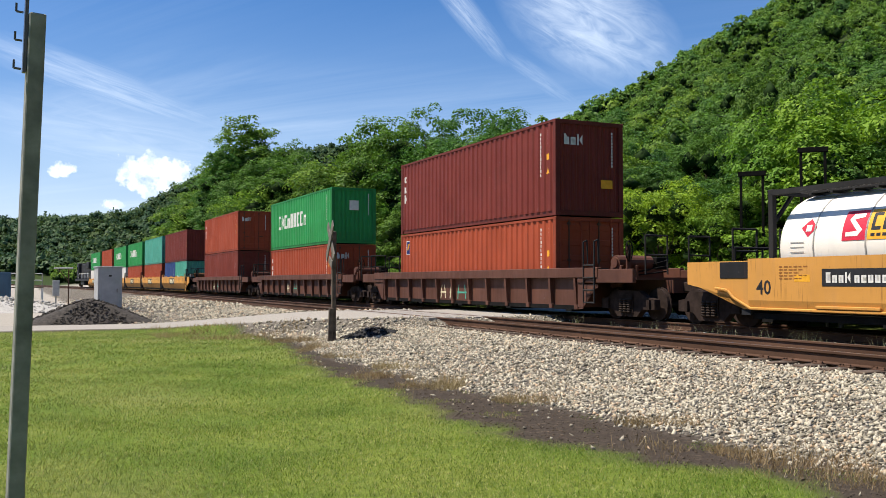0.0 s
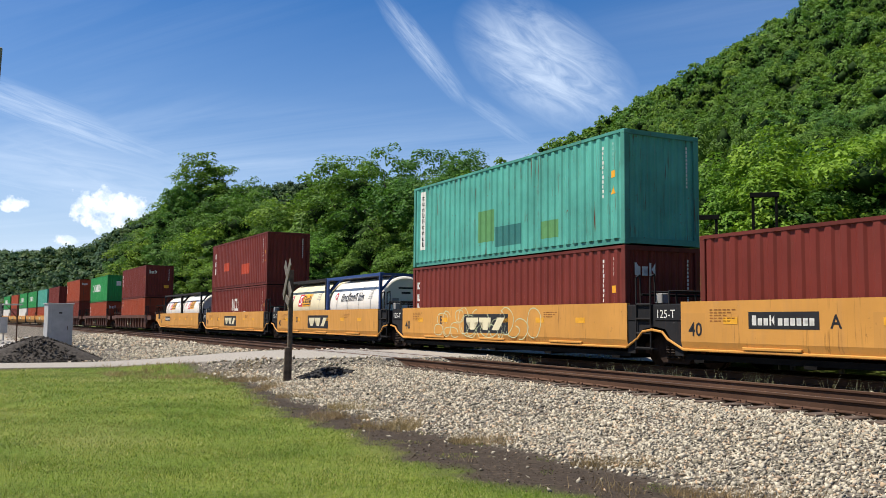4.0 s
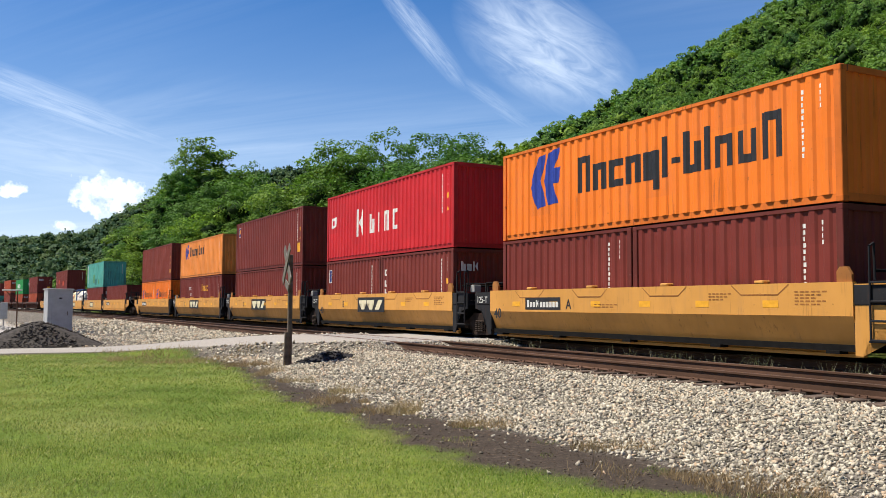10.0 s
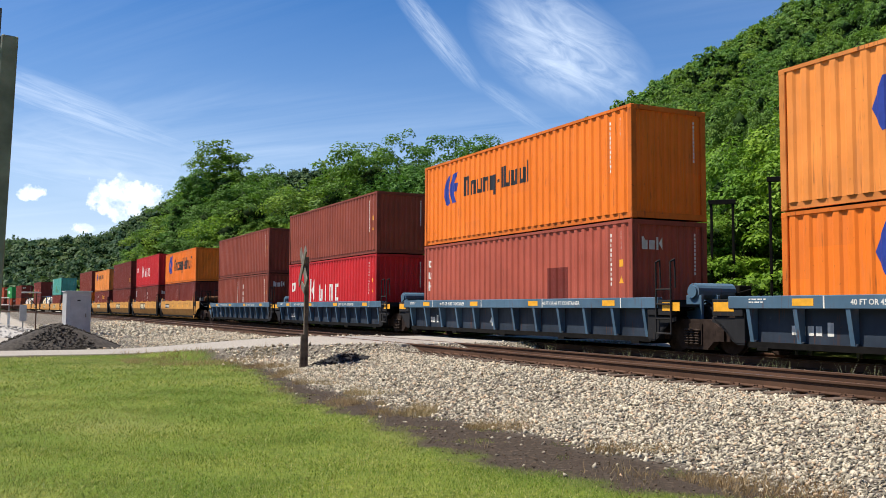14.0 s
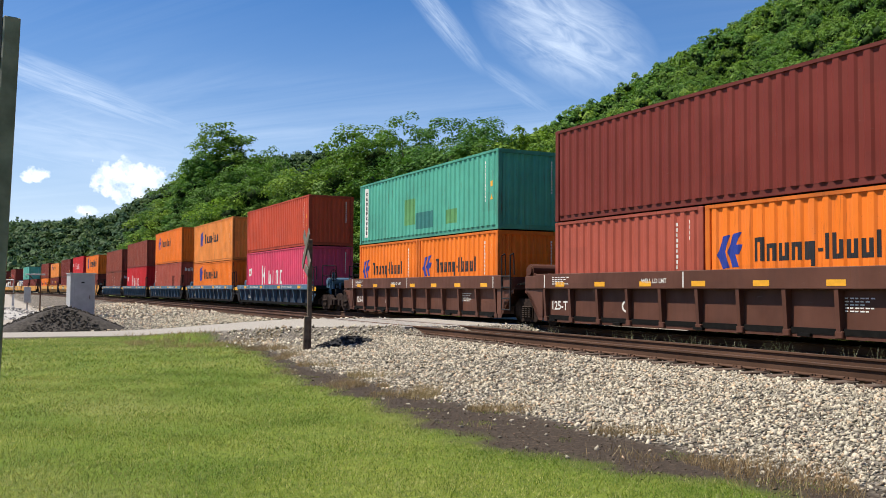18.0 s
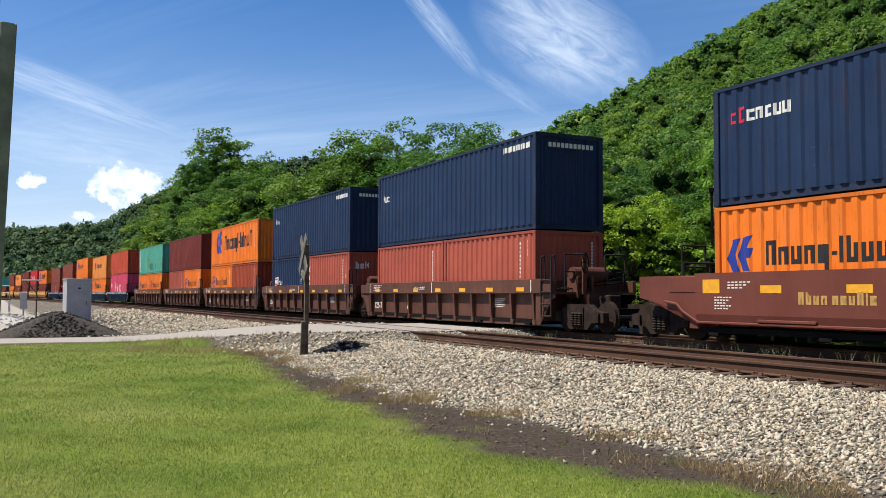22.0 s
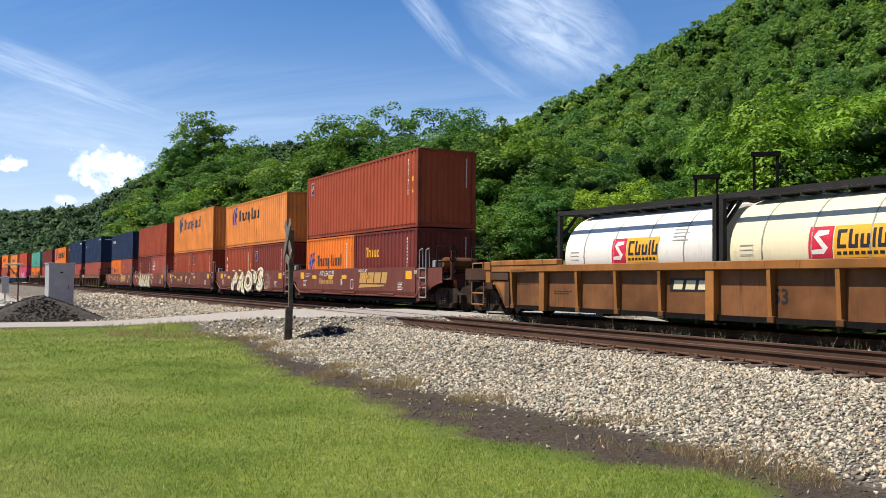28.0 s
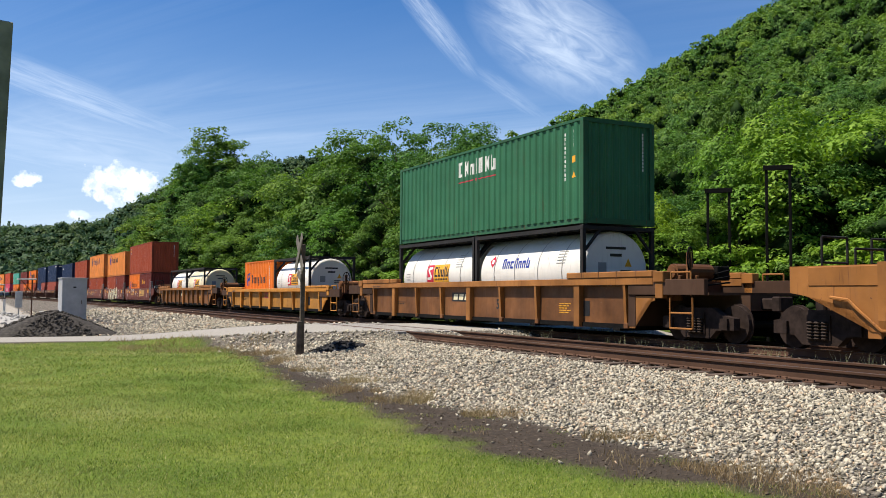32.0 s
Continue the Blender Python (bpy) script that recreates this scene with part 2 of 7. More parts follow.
def prism(profile, y0, y1):
    """A closed profile of (x, z) drawn out along y."""
    bm = bmesh.new()
    rings = [[bm.verts.new((x, y, z)) for x, z in profile] for y in (y0, y1)]
    n = len(profile)
    for i in range(n):
        bm.faces.new((rings[0][i], rings[0][(i + 1) % n], rings[1][(i + 1) % n], rings[1][i]))
    bm.faces.new(rings[0][::-1]), bm.faces.new(rings[1])
    bmesh.ops.recalc_face_normals(bm, faces=bm.faces)
    return bm


def plate(outline, x0, x1):
    """A flat outline of (y, z) with thickness along x."""
    bm = bmesh.new()
    rings = [[bm.verts.new((x, y, z)) for y, z in outline] for x in (x0, x1)]
    n = len(outline)
    for i in range(n):
        bm.faces.new((rings[0][i], rings[0][(i + 1) % n], rings[1][(i + 1) % n], rings[1][i]))
    bm.faces.new(rings[0][::-1]), bm.faces.new(rings[1])
    bmesh.ops.triangulate(bm, faces=[f for f in bm.faces if len(f.verts) > 4])
    bmesh.ops.recalc_face_normals(bm, faces=bm.faces)
    return bm


def soup(name, verts, faces, mat, smooth=False):
    """One mesh from number arrays: verts (n, 3), faces (m, k)."""
    me = bpy.data.meshes.new(name)
    k = faces.shape[1]
    me.vertices.add(len(verts))
    me.vertices.foreach_set("co", np.ascontiguousarray(verts, dtype=np.float32).ravel())
    me.loops.add(faces.size)
    me.loops.foreach_set("vertex_index", np.ascontiguousarray(faces, dtype=np.int32).ravel())
    me.polygons.add(len(faces))
    me.polygons.foreach_set("loop_start", np.arange(0, faces.size, k, dtype=np.int32))
    me.update(calc_edges=True)
    if smooth:
        me.polygons.foreach_set("use_smooth", np.ones(len(faces), dtype=bool))
    for m in (mat if isinstance(mat, (list, tuple)) else [mat]):
        me.materials.append(m)
    return me


# ---- the lie of the land ----
TOR = 0.60          # top of rail over the lawn
NEAR_OFF = -4.0     # from the train's track to the near one


def track_x(y):
    """The middle of the train's track: straight behind, a wide bend to the west ahead."""
    c = 15.345
    if y < 0:
        return c + 0.01273 * y
    if y < 220:
        return c + 0.01273 * y - 0.0001915 * y * y
    return c + 0.01273 * 220 - 0.0001915 * 220 ** 2 + (0.01273 - 2 * 0.0001915 * 220) * (y - 220)


def track_pose(y, z=TOR, side=0.0):
    d = track_x(y + 1) - track_x(y - 1)
    a = math.atan2(-d, 2.0)
    return pose(track_x(y) + side * math.cos(a), y + side * math.sin(a), z, 0, 0, math.degrees(a))


_ys = np.linspace(-900, 1500, 2401)
_tx = np.array([track_x(v) for v in _ys])


def smooth(e0, e1, v):
    k = np.clip((v - e0) / (e1 - e0), 0, 1)
    return k * k * (3 - 2 * k)


def wave(x, y, s, seed=0.0):
    """Cheap smooth waves, -1 to 1."""
    return (np.sin(x / s + seed) * np.cos(y / s * 1.13 - seed * 1.7) + np.sin((x * 0.6 + y * 0.8) / s * 1.9 + seed * 2.3) * 0.5 + np.sin((x * 0.9 - y * 0.5) / s * 3.7 + seed) * 0.25) / 1.75


def road_mid(x):
    """The drive: along y = 33 from the west, bending to the crossing at y = 27."""
    return 33.2 - 6.0 * smooth(4.0, 11.5, x)


def road_half(x):
    return 1.7 + 1.7 * smooth(5.0, 10.5, x)


def lawn_edge(y):
    """Where the lawn ends towards the line."""
    return np.interp(y, [4, 4.8, 5.35, 6.1, 6.6, 8, 10, 14, 17, 20, 23, 27], [4.8, 5.2, 5.65, 5.3, 5.0, 4.68, 4.72, 4.9, 5.05, 5.5, 6.0, 6.2])


def ballast_toe(y):
    """Where the ballast begins."""
    return np.interp(y, [4, 6, 9, 12, 15, 18, 23, 30], [6.5, 6.38, 6.25, 6.05, 5.9, 5.9, 6.4, 6.4])


def zones(x, y):
    """Weights of grass, dark dirt, ballast, road and yard gravel at points of the ground."""
    u = x - np.interp(y, _ys, _tx)           # across the tracks
    edge = lawn_edge(y) + 0.12 * wave(x, y, 1.3, 1.0) + 0.22 * wave(x, y, 0.32, 2.0) + 0.16 * wave(x, y, 0.13, 6.0)
    road = smooth(0.25, -0.15, np.abs(y - road_mid(x)) - road_half(x) + 0.15 * wave(x, y, 0.9, 3.0)) * smooth(24, 22, x)
    toe = ballast_toe(y) - 3.6 * smooth(34.0, 36.0, y) + 0.14 * wave(x, y, 1.1, 2.0) + 0.10 * wave(x, y, 0.4, 5.0)
    bal = smooth(-0.3, 0.3, x - toe) * smooth(4.3, 3.6, u) * (1 - road)
    bal = bal * smooth(-13.5, -12.0, u)
    grass = smooth(0.3, -0.3, x - edge) * (1 - smooth(30.6, 31.4, y + 0.3 * wave(x, y, 0.8))) * (1 - road)
    far = smooth(20.0, 23.0, x)
    grass = np.maximum(grass, far)
    yard = smooth(0.2, -0.2, 34.6 - y) * (1 - far) * (1 - road) * (1 - bal)
    yard = np.maximum(yard, smooth(3.4, 4.2, u) * (1 - far))
    dirt = np.clip(1 - grass - bal - road - yard, 0, 1)
    return grass, dirt, bal, road, yard


def hill(x, y):
    """Wooded hills: a steep flank beside the line that sinks to the north, and far ridges. Unseen ones are added behind
    the eye to block low sky light.
    """
    d = np.clip(x - np.interp(y, _ys, _tx) - 11 + 2.0 * wave(x, y, 17, 2.0), 0, None)
    ridge = np.interp(y, [-800, 60, 178, 215, 248, 275, 305, 340, 378, 423, 540, 700, 1000], [150, 168, 137, 125, 114.5, 106, 98.5, 91, 84, 77, 64, 48, 35])
    z = ridge * np.clip(d / 260, 0, 1) ** 1.45 * (1 + 0.04 * wave(x, y, 40, 1.0))
    far = np.interp(np.degrees(np.arctan2(x, y)), [-60, -10, 0, 3.3, 6, 12, 19, 30, 60], [70, 55, 41, 45, 49, 97, 108, 100, 80])
    r = np.hypot(x, y)
    z = np.maximum(z, np.where(y > 0, far * smooth(420, 760, r) * (1 + 0.04 * wave(x, y, 60, 3.0)), 0))
    side = smooth(30, 90, np.abs(x - np.interp(y, _ys, _tx)))
    # unseen hills added behind the eye; they cut sky fill on rear faces
    sky_block = 75 * np.maximum(smooth(-50, -230, x) * smooth(40, -60, y), smooth(-45, -230, y)) * side
    return np.maximum(z, 0) + np.maximum(np.where(x < -60, 30 * smooth(-200, -500, x), 0), sky_block)


def height(x, y):
    x, y = np.asarray(x, float), np.asarray(y, float)
    u = x - np.interp(y, _ys, _tx)
    shoulder = TOR - 0.245
    bed = shoulder * smooth(-9.3, -5.5, u) * smooth(5.6, 3.0, u)
    z = bed + 0.05 * wave(x, y, 4.0, 7.0) * smooth(-5, -8, u) + 0.12 * smooth(30, 60, y) * smooth(-5, -8, u)
    g, d, b, r, ya = zones(x, y)
    # the drive climbs to the rails
    climb = 0.06 + (TOR - 0.075) * smooth(3.5, 10.6, x)
    near_road = smooth(1.6, 0.0, np.abs(y - road_mid(x)) - road_half(x)) * smooth(23, 19, x)
    z = z * (1 - near_road) + np.maximum(z, climb) * near_road
    return z + hill(x, y)


def h(x, y):
    return float(height(np.array([x]), np.array([y]))[0])


def ground_mat():
    m, t, b, co = material("ground", 0.95, 0, 0.15)
    geo = t.nodes.new("ShaderNodeNewGeometry")
    p = geo.outputs["Position"]
    za = t.nodes.new("ShaderNodeVertexColor")
    za.layer_name = "zone"
    sep = t.nodes.new("ShaderNodeSeparateColor")
    t.links.new(za.outputs[0], sep.inputs[0])
    zb = t.nodes.new("ShaderNodeVertexColor")
    zb.layer_name = "zone_b"
    sepb = t.nodes.new("ShaderNodeSeparateColor")
    t.links.new(zb.outputs[0], sepb.inputs[0])
    n1, n2, n3 = noise_tex(t, p, 0.45, 5), noise_tex(t, p, 14, 6, 0.7), noise_tex(t, p, 60, 3)
    n4, n5 = noise_tex(t, p, 1.5, 5, 0.65), noise_tex(t, p, 0.22, 3, 0.5)
    grass = mix(t, ramp(t, n1, [(0.38, (0, 0, 0)), (0.62, (1, 1, 1))]), (0.105, 0.165, 0.016), (0.180, 0.220, 0.036))
    grass = mix(t, ramp(t, n4, [(0.50, (0, 0, 0)), (0.66, (0.35, 0.35, 0.35))]), grass, (0.06, 0.115, 0.012))
    grass = mix(t, ramp(t, n5, [(0.50, (0, 0, 0)), (0.7, (0.5, 0.5, 0.5))]), grass, (0.26, 0.24, 0.10))
    grass = mix(t, ramp(t, n2, [(0.40, (0, 0, 0)), (0.66, (0.8, 0.8, 0.8))]), grass, (0.045, 0.075, 0.012))
    grass = mix(t, ramp(t, n3, [(0.58, (0, 0, 0)), (0.75, (0.6, 0.6, 0.6))]), grass, (0.33, 0.32, 0.14))
    dirt = ramp(t, n2, [(0.25, (0.022, 0.018, 0.014)), (0.56, (0.056, 0.044, 0.034)), (0.74, (0.16, 0.13, 0.095))])
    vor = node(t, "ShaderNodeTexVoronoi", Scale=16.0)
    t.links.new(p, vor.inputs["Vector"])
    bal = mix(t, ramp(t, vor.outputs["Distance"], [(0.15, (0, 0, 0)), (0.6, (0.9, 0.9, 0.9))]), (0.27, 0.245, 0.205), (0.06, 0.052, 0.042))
    road = ramp(t, n2, [(0.3, (0.25, 0.235, 0.21)), (0.7, (0.36, 0.34, 0.305))])
    yard = ramp(t, n2, [(0.3, (0.24, 0.22, 0.19)), (0.7, (0.40, 0.375, 0.33))])
    col = mix(t, sep.outputs[0], dirt, grass)
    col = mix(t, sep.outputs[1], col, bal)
    col = mix(t, sep.outputs[2], col, road)
    col = mix(t, sepb.outputs[0], col, yard)
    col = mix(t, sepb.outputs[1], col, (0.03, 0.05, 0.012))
    t.links.new(col, b.inputs["Base Color"])
    hgt = math_node(t, "ADD", n2, math_node(t, "MULTIPLY", n3, 0.5))
    bump(t, b, hgt, 0.6, 0.03)
    return m


def spread(*runs):
    out = []
    for a, b, s in runs:
        out.extend(np.arange(a, b - 1e-6, s))
    return np.array(out + [runs[-1][1]])


def make_ground():
    xs = spread((-1500, -200, 100), (-200, -40, 16), (-40, -8, 2), (-8, -1, 0.5), (-1, 12, 0.14), (12, 26, 0.5), (26, 60, 3), (60, 300, 10), (300, 1600, 60))
    ys = spread((-1500, -200, 100), (-200, -20, 12), (-20, 3, 1), (3, 26, 0.16), (26, 44, 0.3), (44, 120, 1.5), (120, 420, 10), (420, 1600, 40))
    X, Y = np.meshgrid(xs, ys)
    x, y = X.ravel(), Y.ravel()
    z = height(x, y)
    nx, ny = len(xs), len(ys)
    i = (np.arange(ny - 1)[:, None] * nx + np.arange(nx - 1)[None, :]).ravel()
    faces = np.stack([i, i + 1, i + nx + 1, i + nx], 1)
    me = soup("ground", np.stack([x, y, z], 1), faces, ground_mat(), True)
    g, d, b, r, ya = zones(x, y)
    # the last term colours the added unseen hills dark green
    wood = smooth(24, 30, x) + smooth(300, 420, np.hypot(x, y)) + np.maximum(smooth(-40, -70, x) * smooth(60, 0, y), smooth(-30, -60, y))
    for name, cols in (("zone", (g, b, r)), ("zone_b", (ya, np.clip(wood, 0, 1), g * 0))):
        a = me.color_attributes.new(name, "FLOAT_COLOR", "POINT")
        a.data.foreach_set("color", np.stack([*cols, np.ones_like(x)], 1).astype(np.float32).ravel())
    return tagged(new("ground", me), "mown lawn, dark dirt, pale ballast slope and gravel drive", "ground", kind="structure")


make_ground()

# ---- containers ----
W2, POST = 1.219, 0.16
MESHES = {}


def cached(key, build):
    if key not in MESHES:
        MESHES[key] = build()
    return MESHES[key]


def ribs_sheet(length, z0, z1, pitch=0.345, depth=0.036):
    """Corrugated sheet in the y-z plane at x = 0, ribs proud towards -x."""
    n = max(2, round(length / pitch))
    p = length / n
    pts = []
    for i in range(n):
        y = -length / 2 + i * p
        pts += [(y, depth), (y + 0.30 * p, depth), (y + 0.47 * p, 0), (y + 0.83 * p, 0)]
    pts.append((length / 2, depth))
    bm = bmesh.new()
    lo = [bm.verts.new((x, y, z0)) for y, x in pts]
    hi = [bm.verts.new((x, y, z1)) for y, x in pts]
    for i in range(len(pts) - 1):
        bm.faces.new((lo[i], hi[i], hi[i + 1], lo[i + 1]))
    return bm


def container_meshes(L, H):
    def side():
        return mesh_of("side_panel", ribs_sheet(L - 2 * POST, 0.16, H - 0.07), WHITE)

    def end():
        return mesh_of("end_panel", ribs_sheet(2 * W2 - 2 * POST, 0.16, H - 0.10, 0.24), WHITE)

    def roof():
        bm = boxes((-W2 + 0.03, W2 - 0.03, -L / 2 + 0.05, L / 2 - 0.05, H - 0.05, H - 0.012))
        for i in range(int(L / 0.42)):
            y = -L / 2 + 0.4 + i * 0.42
            if y < L / 2 - 0.3:
                box(bm, -W2 + 0.12, W2 - 0.12, y - 0.05, y + 0.05, H - 0.013, H + 0.004)
        return mesh_of("roof", bm, WHITE)

    def frame_mesh():
        bm = bmesh.new()
        for sx in (-1, 1):
            a, b = sorted((sx * W2, sx * (W2 - 0.07)))
            box(bm, a, b, -L / 2 + 0.1, L / 2 - 0.1, H - 0.075, H)
            a1, b1 = sorted((sx * (W2 - 0.05), sx * (W2 - 0.12)))
            box(bm, a1, b1, -L / 2 + 0.1, L / 2 - 0.1, 0.02, 0.17)
            for sy in (-1, 1):
                a2, b2 = sorted((sx * W2, sx * (W2 - POST)))
                c, d = sorted((sy * L / 2, sy * (L / 2 - POST)))
                box(bm, a2, b2, c, d, 0.1, H - 0.1, bevel=0.012)
        for sy in (-1, 1):
            c, d = sorted((sy * L / 2, sy * (L / 2 - 0.09)))
            box(bm, -W2 + 0.1, W2 - 0.1, c, d, H - 0.12, H)
            box(bm, -W2 + 0.1, W2 - 0.1, c, d, 0.02, 0.17)
        return mesh_of("frame", bm, WHITE)

    def casting():
        bm = boxes((-0.089, 0.089, -0.081, 0.081, -0.059, 0.059), bevel=0.012)
        for sx in (-1, 1):
            a, b = sorted((sx * 0.0895, sx * 0.080))
            box(bm, a, b, -0.032, 0.032, -0.03, 0.03)
        for sy in (-1, 1):
            c, d = sorted((sy * 0.0815, sy * 0.072))
            box(bm, -0.032, 0.032, c, d, -0.03, 0.03)
        return mesh_of("corner_casting", bm, WHITE)

    def floor_():
        return mesh_of("floor", boxes((-W2 + 0.06, W2 - 0.06, -L / 2 + 0.1, L / 2 - 0.1, 0.06, 0.15)), DARK)

    def door():
        bm = boxes((-0.53, 0.53, -0.03, 0.0, 0.16, H - 0.12), bevel=0.01)
        for k in range(5):
            z = 0.35 + k * (H - 0.75) / 4
            box(bm, -0.45, 0.45, -0.05, -0.03, z, z + 0.18, bevel=0.012)
        return mesh_of("door", bm, WHITE)

    def lock():
        bm = rods(0.019, ((0, -0.085, 0.10), (0, -0.085, H - 0.06)), n=6)
        for z in (0.2, 0.75, 1.3, H - 0.2):
            box(bm, -0.05, 0.05, -0.1, -0.05, z - 0.035, z + 0.035)
        box(bm, -0.02, 0.34, -0.11, -0.085, 1.02, 1.06)
        return mesh_of("lock_rod", bm, RUST)

    k = (L, H)
    return {n: cached((n, *k), f) for n, f in (("side", side), ("end", end), ("roof", roof), ("frame", frame_mesh), ("casting", casting), ("floor", floor_), ("door", door), ("lock", lock))}


def container(L, H, paint, label, doors=False, marks=(), group="freight containers on the train"):
    ms = container_meshes(L, H)
    top = tagged(new("freight_container"), label, "container", group)
    for sx in (-1, 1):
        part("side_panel", ms["side"], paint, top, at=pose(sx * (W2 - 0.012), 0, 0, 0, 0, 0 if sx < 0 else 180))
    part("end_panel", ms["end"], paint, top, at=pose(0, L / 2 - 0.03, 0, 0, 0, -90))
    if doors:
        for sx in (-1, 1):
            d = part("door", ms["door"], paint, top, at=pose(sx * 0.535, -L / 2 + 0.07, 0))
            for lx in (-0.22, 0.22):
                part("lock_rod", ms["lock"], paint if lx > 0 else None, d, "steel locking rod", pose(lx, 0.02, 0))
    else:
        part("end_panel", ms["end"], paint, top, at=pose(0, -L / 2 + 0.03, 0, 0, 0, 90))
    part("roof", ms["roof"], paint, top)
    part("frame", ms["frame"], worn(paint), top)
    part("floor", ms["floor"], None, top)
    for sx in (-1, 1):
        for sy in (-1, 1):
            for z in (0.059, H - 0.059):
                part("corner_casting", ms["casting"], worn(paint), top, at=pose(sx * (W2 - 0.086), sy * (L / 2 - 0.078), z))
    for mk in marks:
        mk(top, L, H)
    return top


# marks: flat paint 3 mm proud of the ribs
def rib_depth(y, length, pitch=0.345, depth=0.036):
    """How far the side sheet lies behind its outermost face at y."""
    n = max(2, round(length / pitch))
    p = length / n
    k = ((y + length / 2) % p) / p
    return float(np.interp(k, (0, 0.30, 0.47, 0.83, 1.0), (depth, depth, 0, 0, depth)))


def follow_ribs(bm, y0, L):
    """Press a flat mark on the west side into the corrugation of a container L long."""
    length = L - 2 * POST
    n = max(2, round(length / 0.345))
    p = length / n
    lo, hi = y0 - max(v.co.x for v in bm.verts), y0 - min(v.co.x for v in bm.verts)
    for i in range(n + 1):
        for k in (0, 0.30, 0.47, 0.83):
            c = -length / 2 + (i + k) * p
            if lo + 0.004 < c < hi - 0.004:
                bmesh.ops.bisect_plane(bm, geom=bm.verts[:] + bm.edges[:] + bm.faces[:], plane_co=(y0 - c, 0, 0), plane_no=(1, 0, 0))
    for v in bm.verts:
        v.co.z = -0.013 - rib_depth(y0 - v.co.x, length)


def flat(name, shapes, mat, top, m, label="", ribbed=0):
    """Shapes: outlines of (x, y) in the mark's own plane; m lays it on the thing."""
    bm = bmesh.new()
    for s in shapes:
        vs = [bm.verts.new((x, y, 0)) for x, y in s]
        bm.faces.new(vs)
    if name == "spray_stroke":
        bmesh.ops.remove_doubles(bm, verts=bm.verts, dist=1e-4)
    if ribbed:
        follow_ribs(bm, m.translation.y, ribbed)
    bmesh.ops.triangulate(bm, faces=[f for f in bm.faces if len(f.verts) > 4])
    bmesh.ops.recalc_face_normals(bm, faces=bm.faces)
    return part(name, bm, mat, top, label, m)


def rect(x0, y0, x1, y1):
    return [(x0, y0), (x1, y0), (x1, y1), (x0, y1)]


def slanted(x0, y0, x1, y1, k):
    return [(x0, y0), (x1, y0), (x1 + k, y1), (x0 + k, y1)]


def on_side(y, z, x=-W2 - 0.004):
    """A mark on the west side, read by one who faces east: its x runs towards -y."""
    return Matrix.Translation((x, y, z)) @ Matrix(((0, 0, -1, 0), (-1, 0, 0, 0), (0, 1, 0, 0), (0, 0, 0, 1)))


def on_end(x, z, y):
    return Matrix.Translation((x, y, z)) @ Matrix(((1, 0, 0, 0), (0, 0, -1, 0), (0, 1, 0, 0), (0, 0, 0, 1)))


def letters(pattern, size, gap=0.16):
    """Plain strokes that stand for lettering, one closed outline each: T, t tall; n, u, c short; g with a tail; i, I bars; dash; space."""
    out, x = [], 0.0
    for ch in pattern:
        w = {"I": 0.17, "i": 0.17, "-": 0.3, " ": 0.3}.get(ch, 0.56) * size
        s = 0.19 * size
        hgt = size if ch in "TtICH" else 0.72 * size
        x1 = x + w
        if ch == "-":
            out.append(rect(x, 0.3 * size, x1, 0.44 * size))
        elif ch in "Ii":
            out.append(rect(x, 0, x1, hgt))
        elif ch in "nT":
            out.append([(x, 0), (x + s, 0), (x + s, hgt - s), (x1 - s, hgt - s), (x1 - s, 0), (x1, 0), (x1, hgt), (x, hgt)])
        elif ch in "ut":
            out.append([(x, 0), (x1, 0), (x1, 0.72 * size), (x1 - s, 0.72 * size), (x1 - s, s), (x + s, s), (x + s, hgt), (x, hgt)])
        elif ch in "cC":
            out.append([(x, 0), (x1, 0), (x1, s), (x + s, s), (x + s, hgt - s), (x1, hgt - s), (x1, hgt), (x, hgt)])
        elif ch == "H":
            out.append(rect(x, 0, x + 0.2 * size, hgt))
            out.append([(x + 0.24 * size, 0.5 * hgt), (x1 + 0.04 * size, 0), (x1 + 0.04 * size, hgt)])
        elif ch == "g":
            out.append([(x, 0), (x1 - s, 0), (x1 - s, -0.26 * size), (x1, -0.26 * size), (x1, hgt), (x, hgt)])
        x = x1 + gap * size
        if ch == " ":
            x -= gap * size
    return out


def text_mesh(words, size, mat, bold=0.0, shear=0.0, align="LEFT"):
    cu = bpy.data.curves.new("writing", "FONT")
    cu.body, cu.size, cu.offset, cu.shear, cu.align_x = words, size, bold, shear, align
    cu.resolution_u = 2
    ob = bpy.data.objects.new("writing", cu)
    scene.collection.objects.link(ob)
    me = bpy.data.meshes.new_from_object(ob.evaluated_get(bpy.context.evaluated_depsgraph_get()))
    bpy.data.objects.remove(ob)
    me.materials.clear()
    me.materials.append(mat)
    return me


def islands(me):
    """The letters of a text mesh, each as a mesh of its own."""
    bm = bmesh.new()
    bm.from_mesh(me)
    left, out = set(bm.faces), []
    while left:
        todo = [left.pop()]
        group = []
        while todo:
            f = todo.pop()
            group.append(f)
            for e in f.edges:
                for g in e.link_faces:
                    if g in left:
                        left.remove(g)
                        todo.append(g)
        one = bmesh.new()
        vs = {v: one.verts.new(v.co) for f in group for v in f.verts}
        for f in group:
            one.faces.new([vs[v] for v in f.verts])
        out.append(mesh_of("letter", one, me.materials[0]))
    bm.free()
    return sorted(out, key=lambda me: min(v.co.x for v in me.vertices))


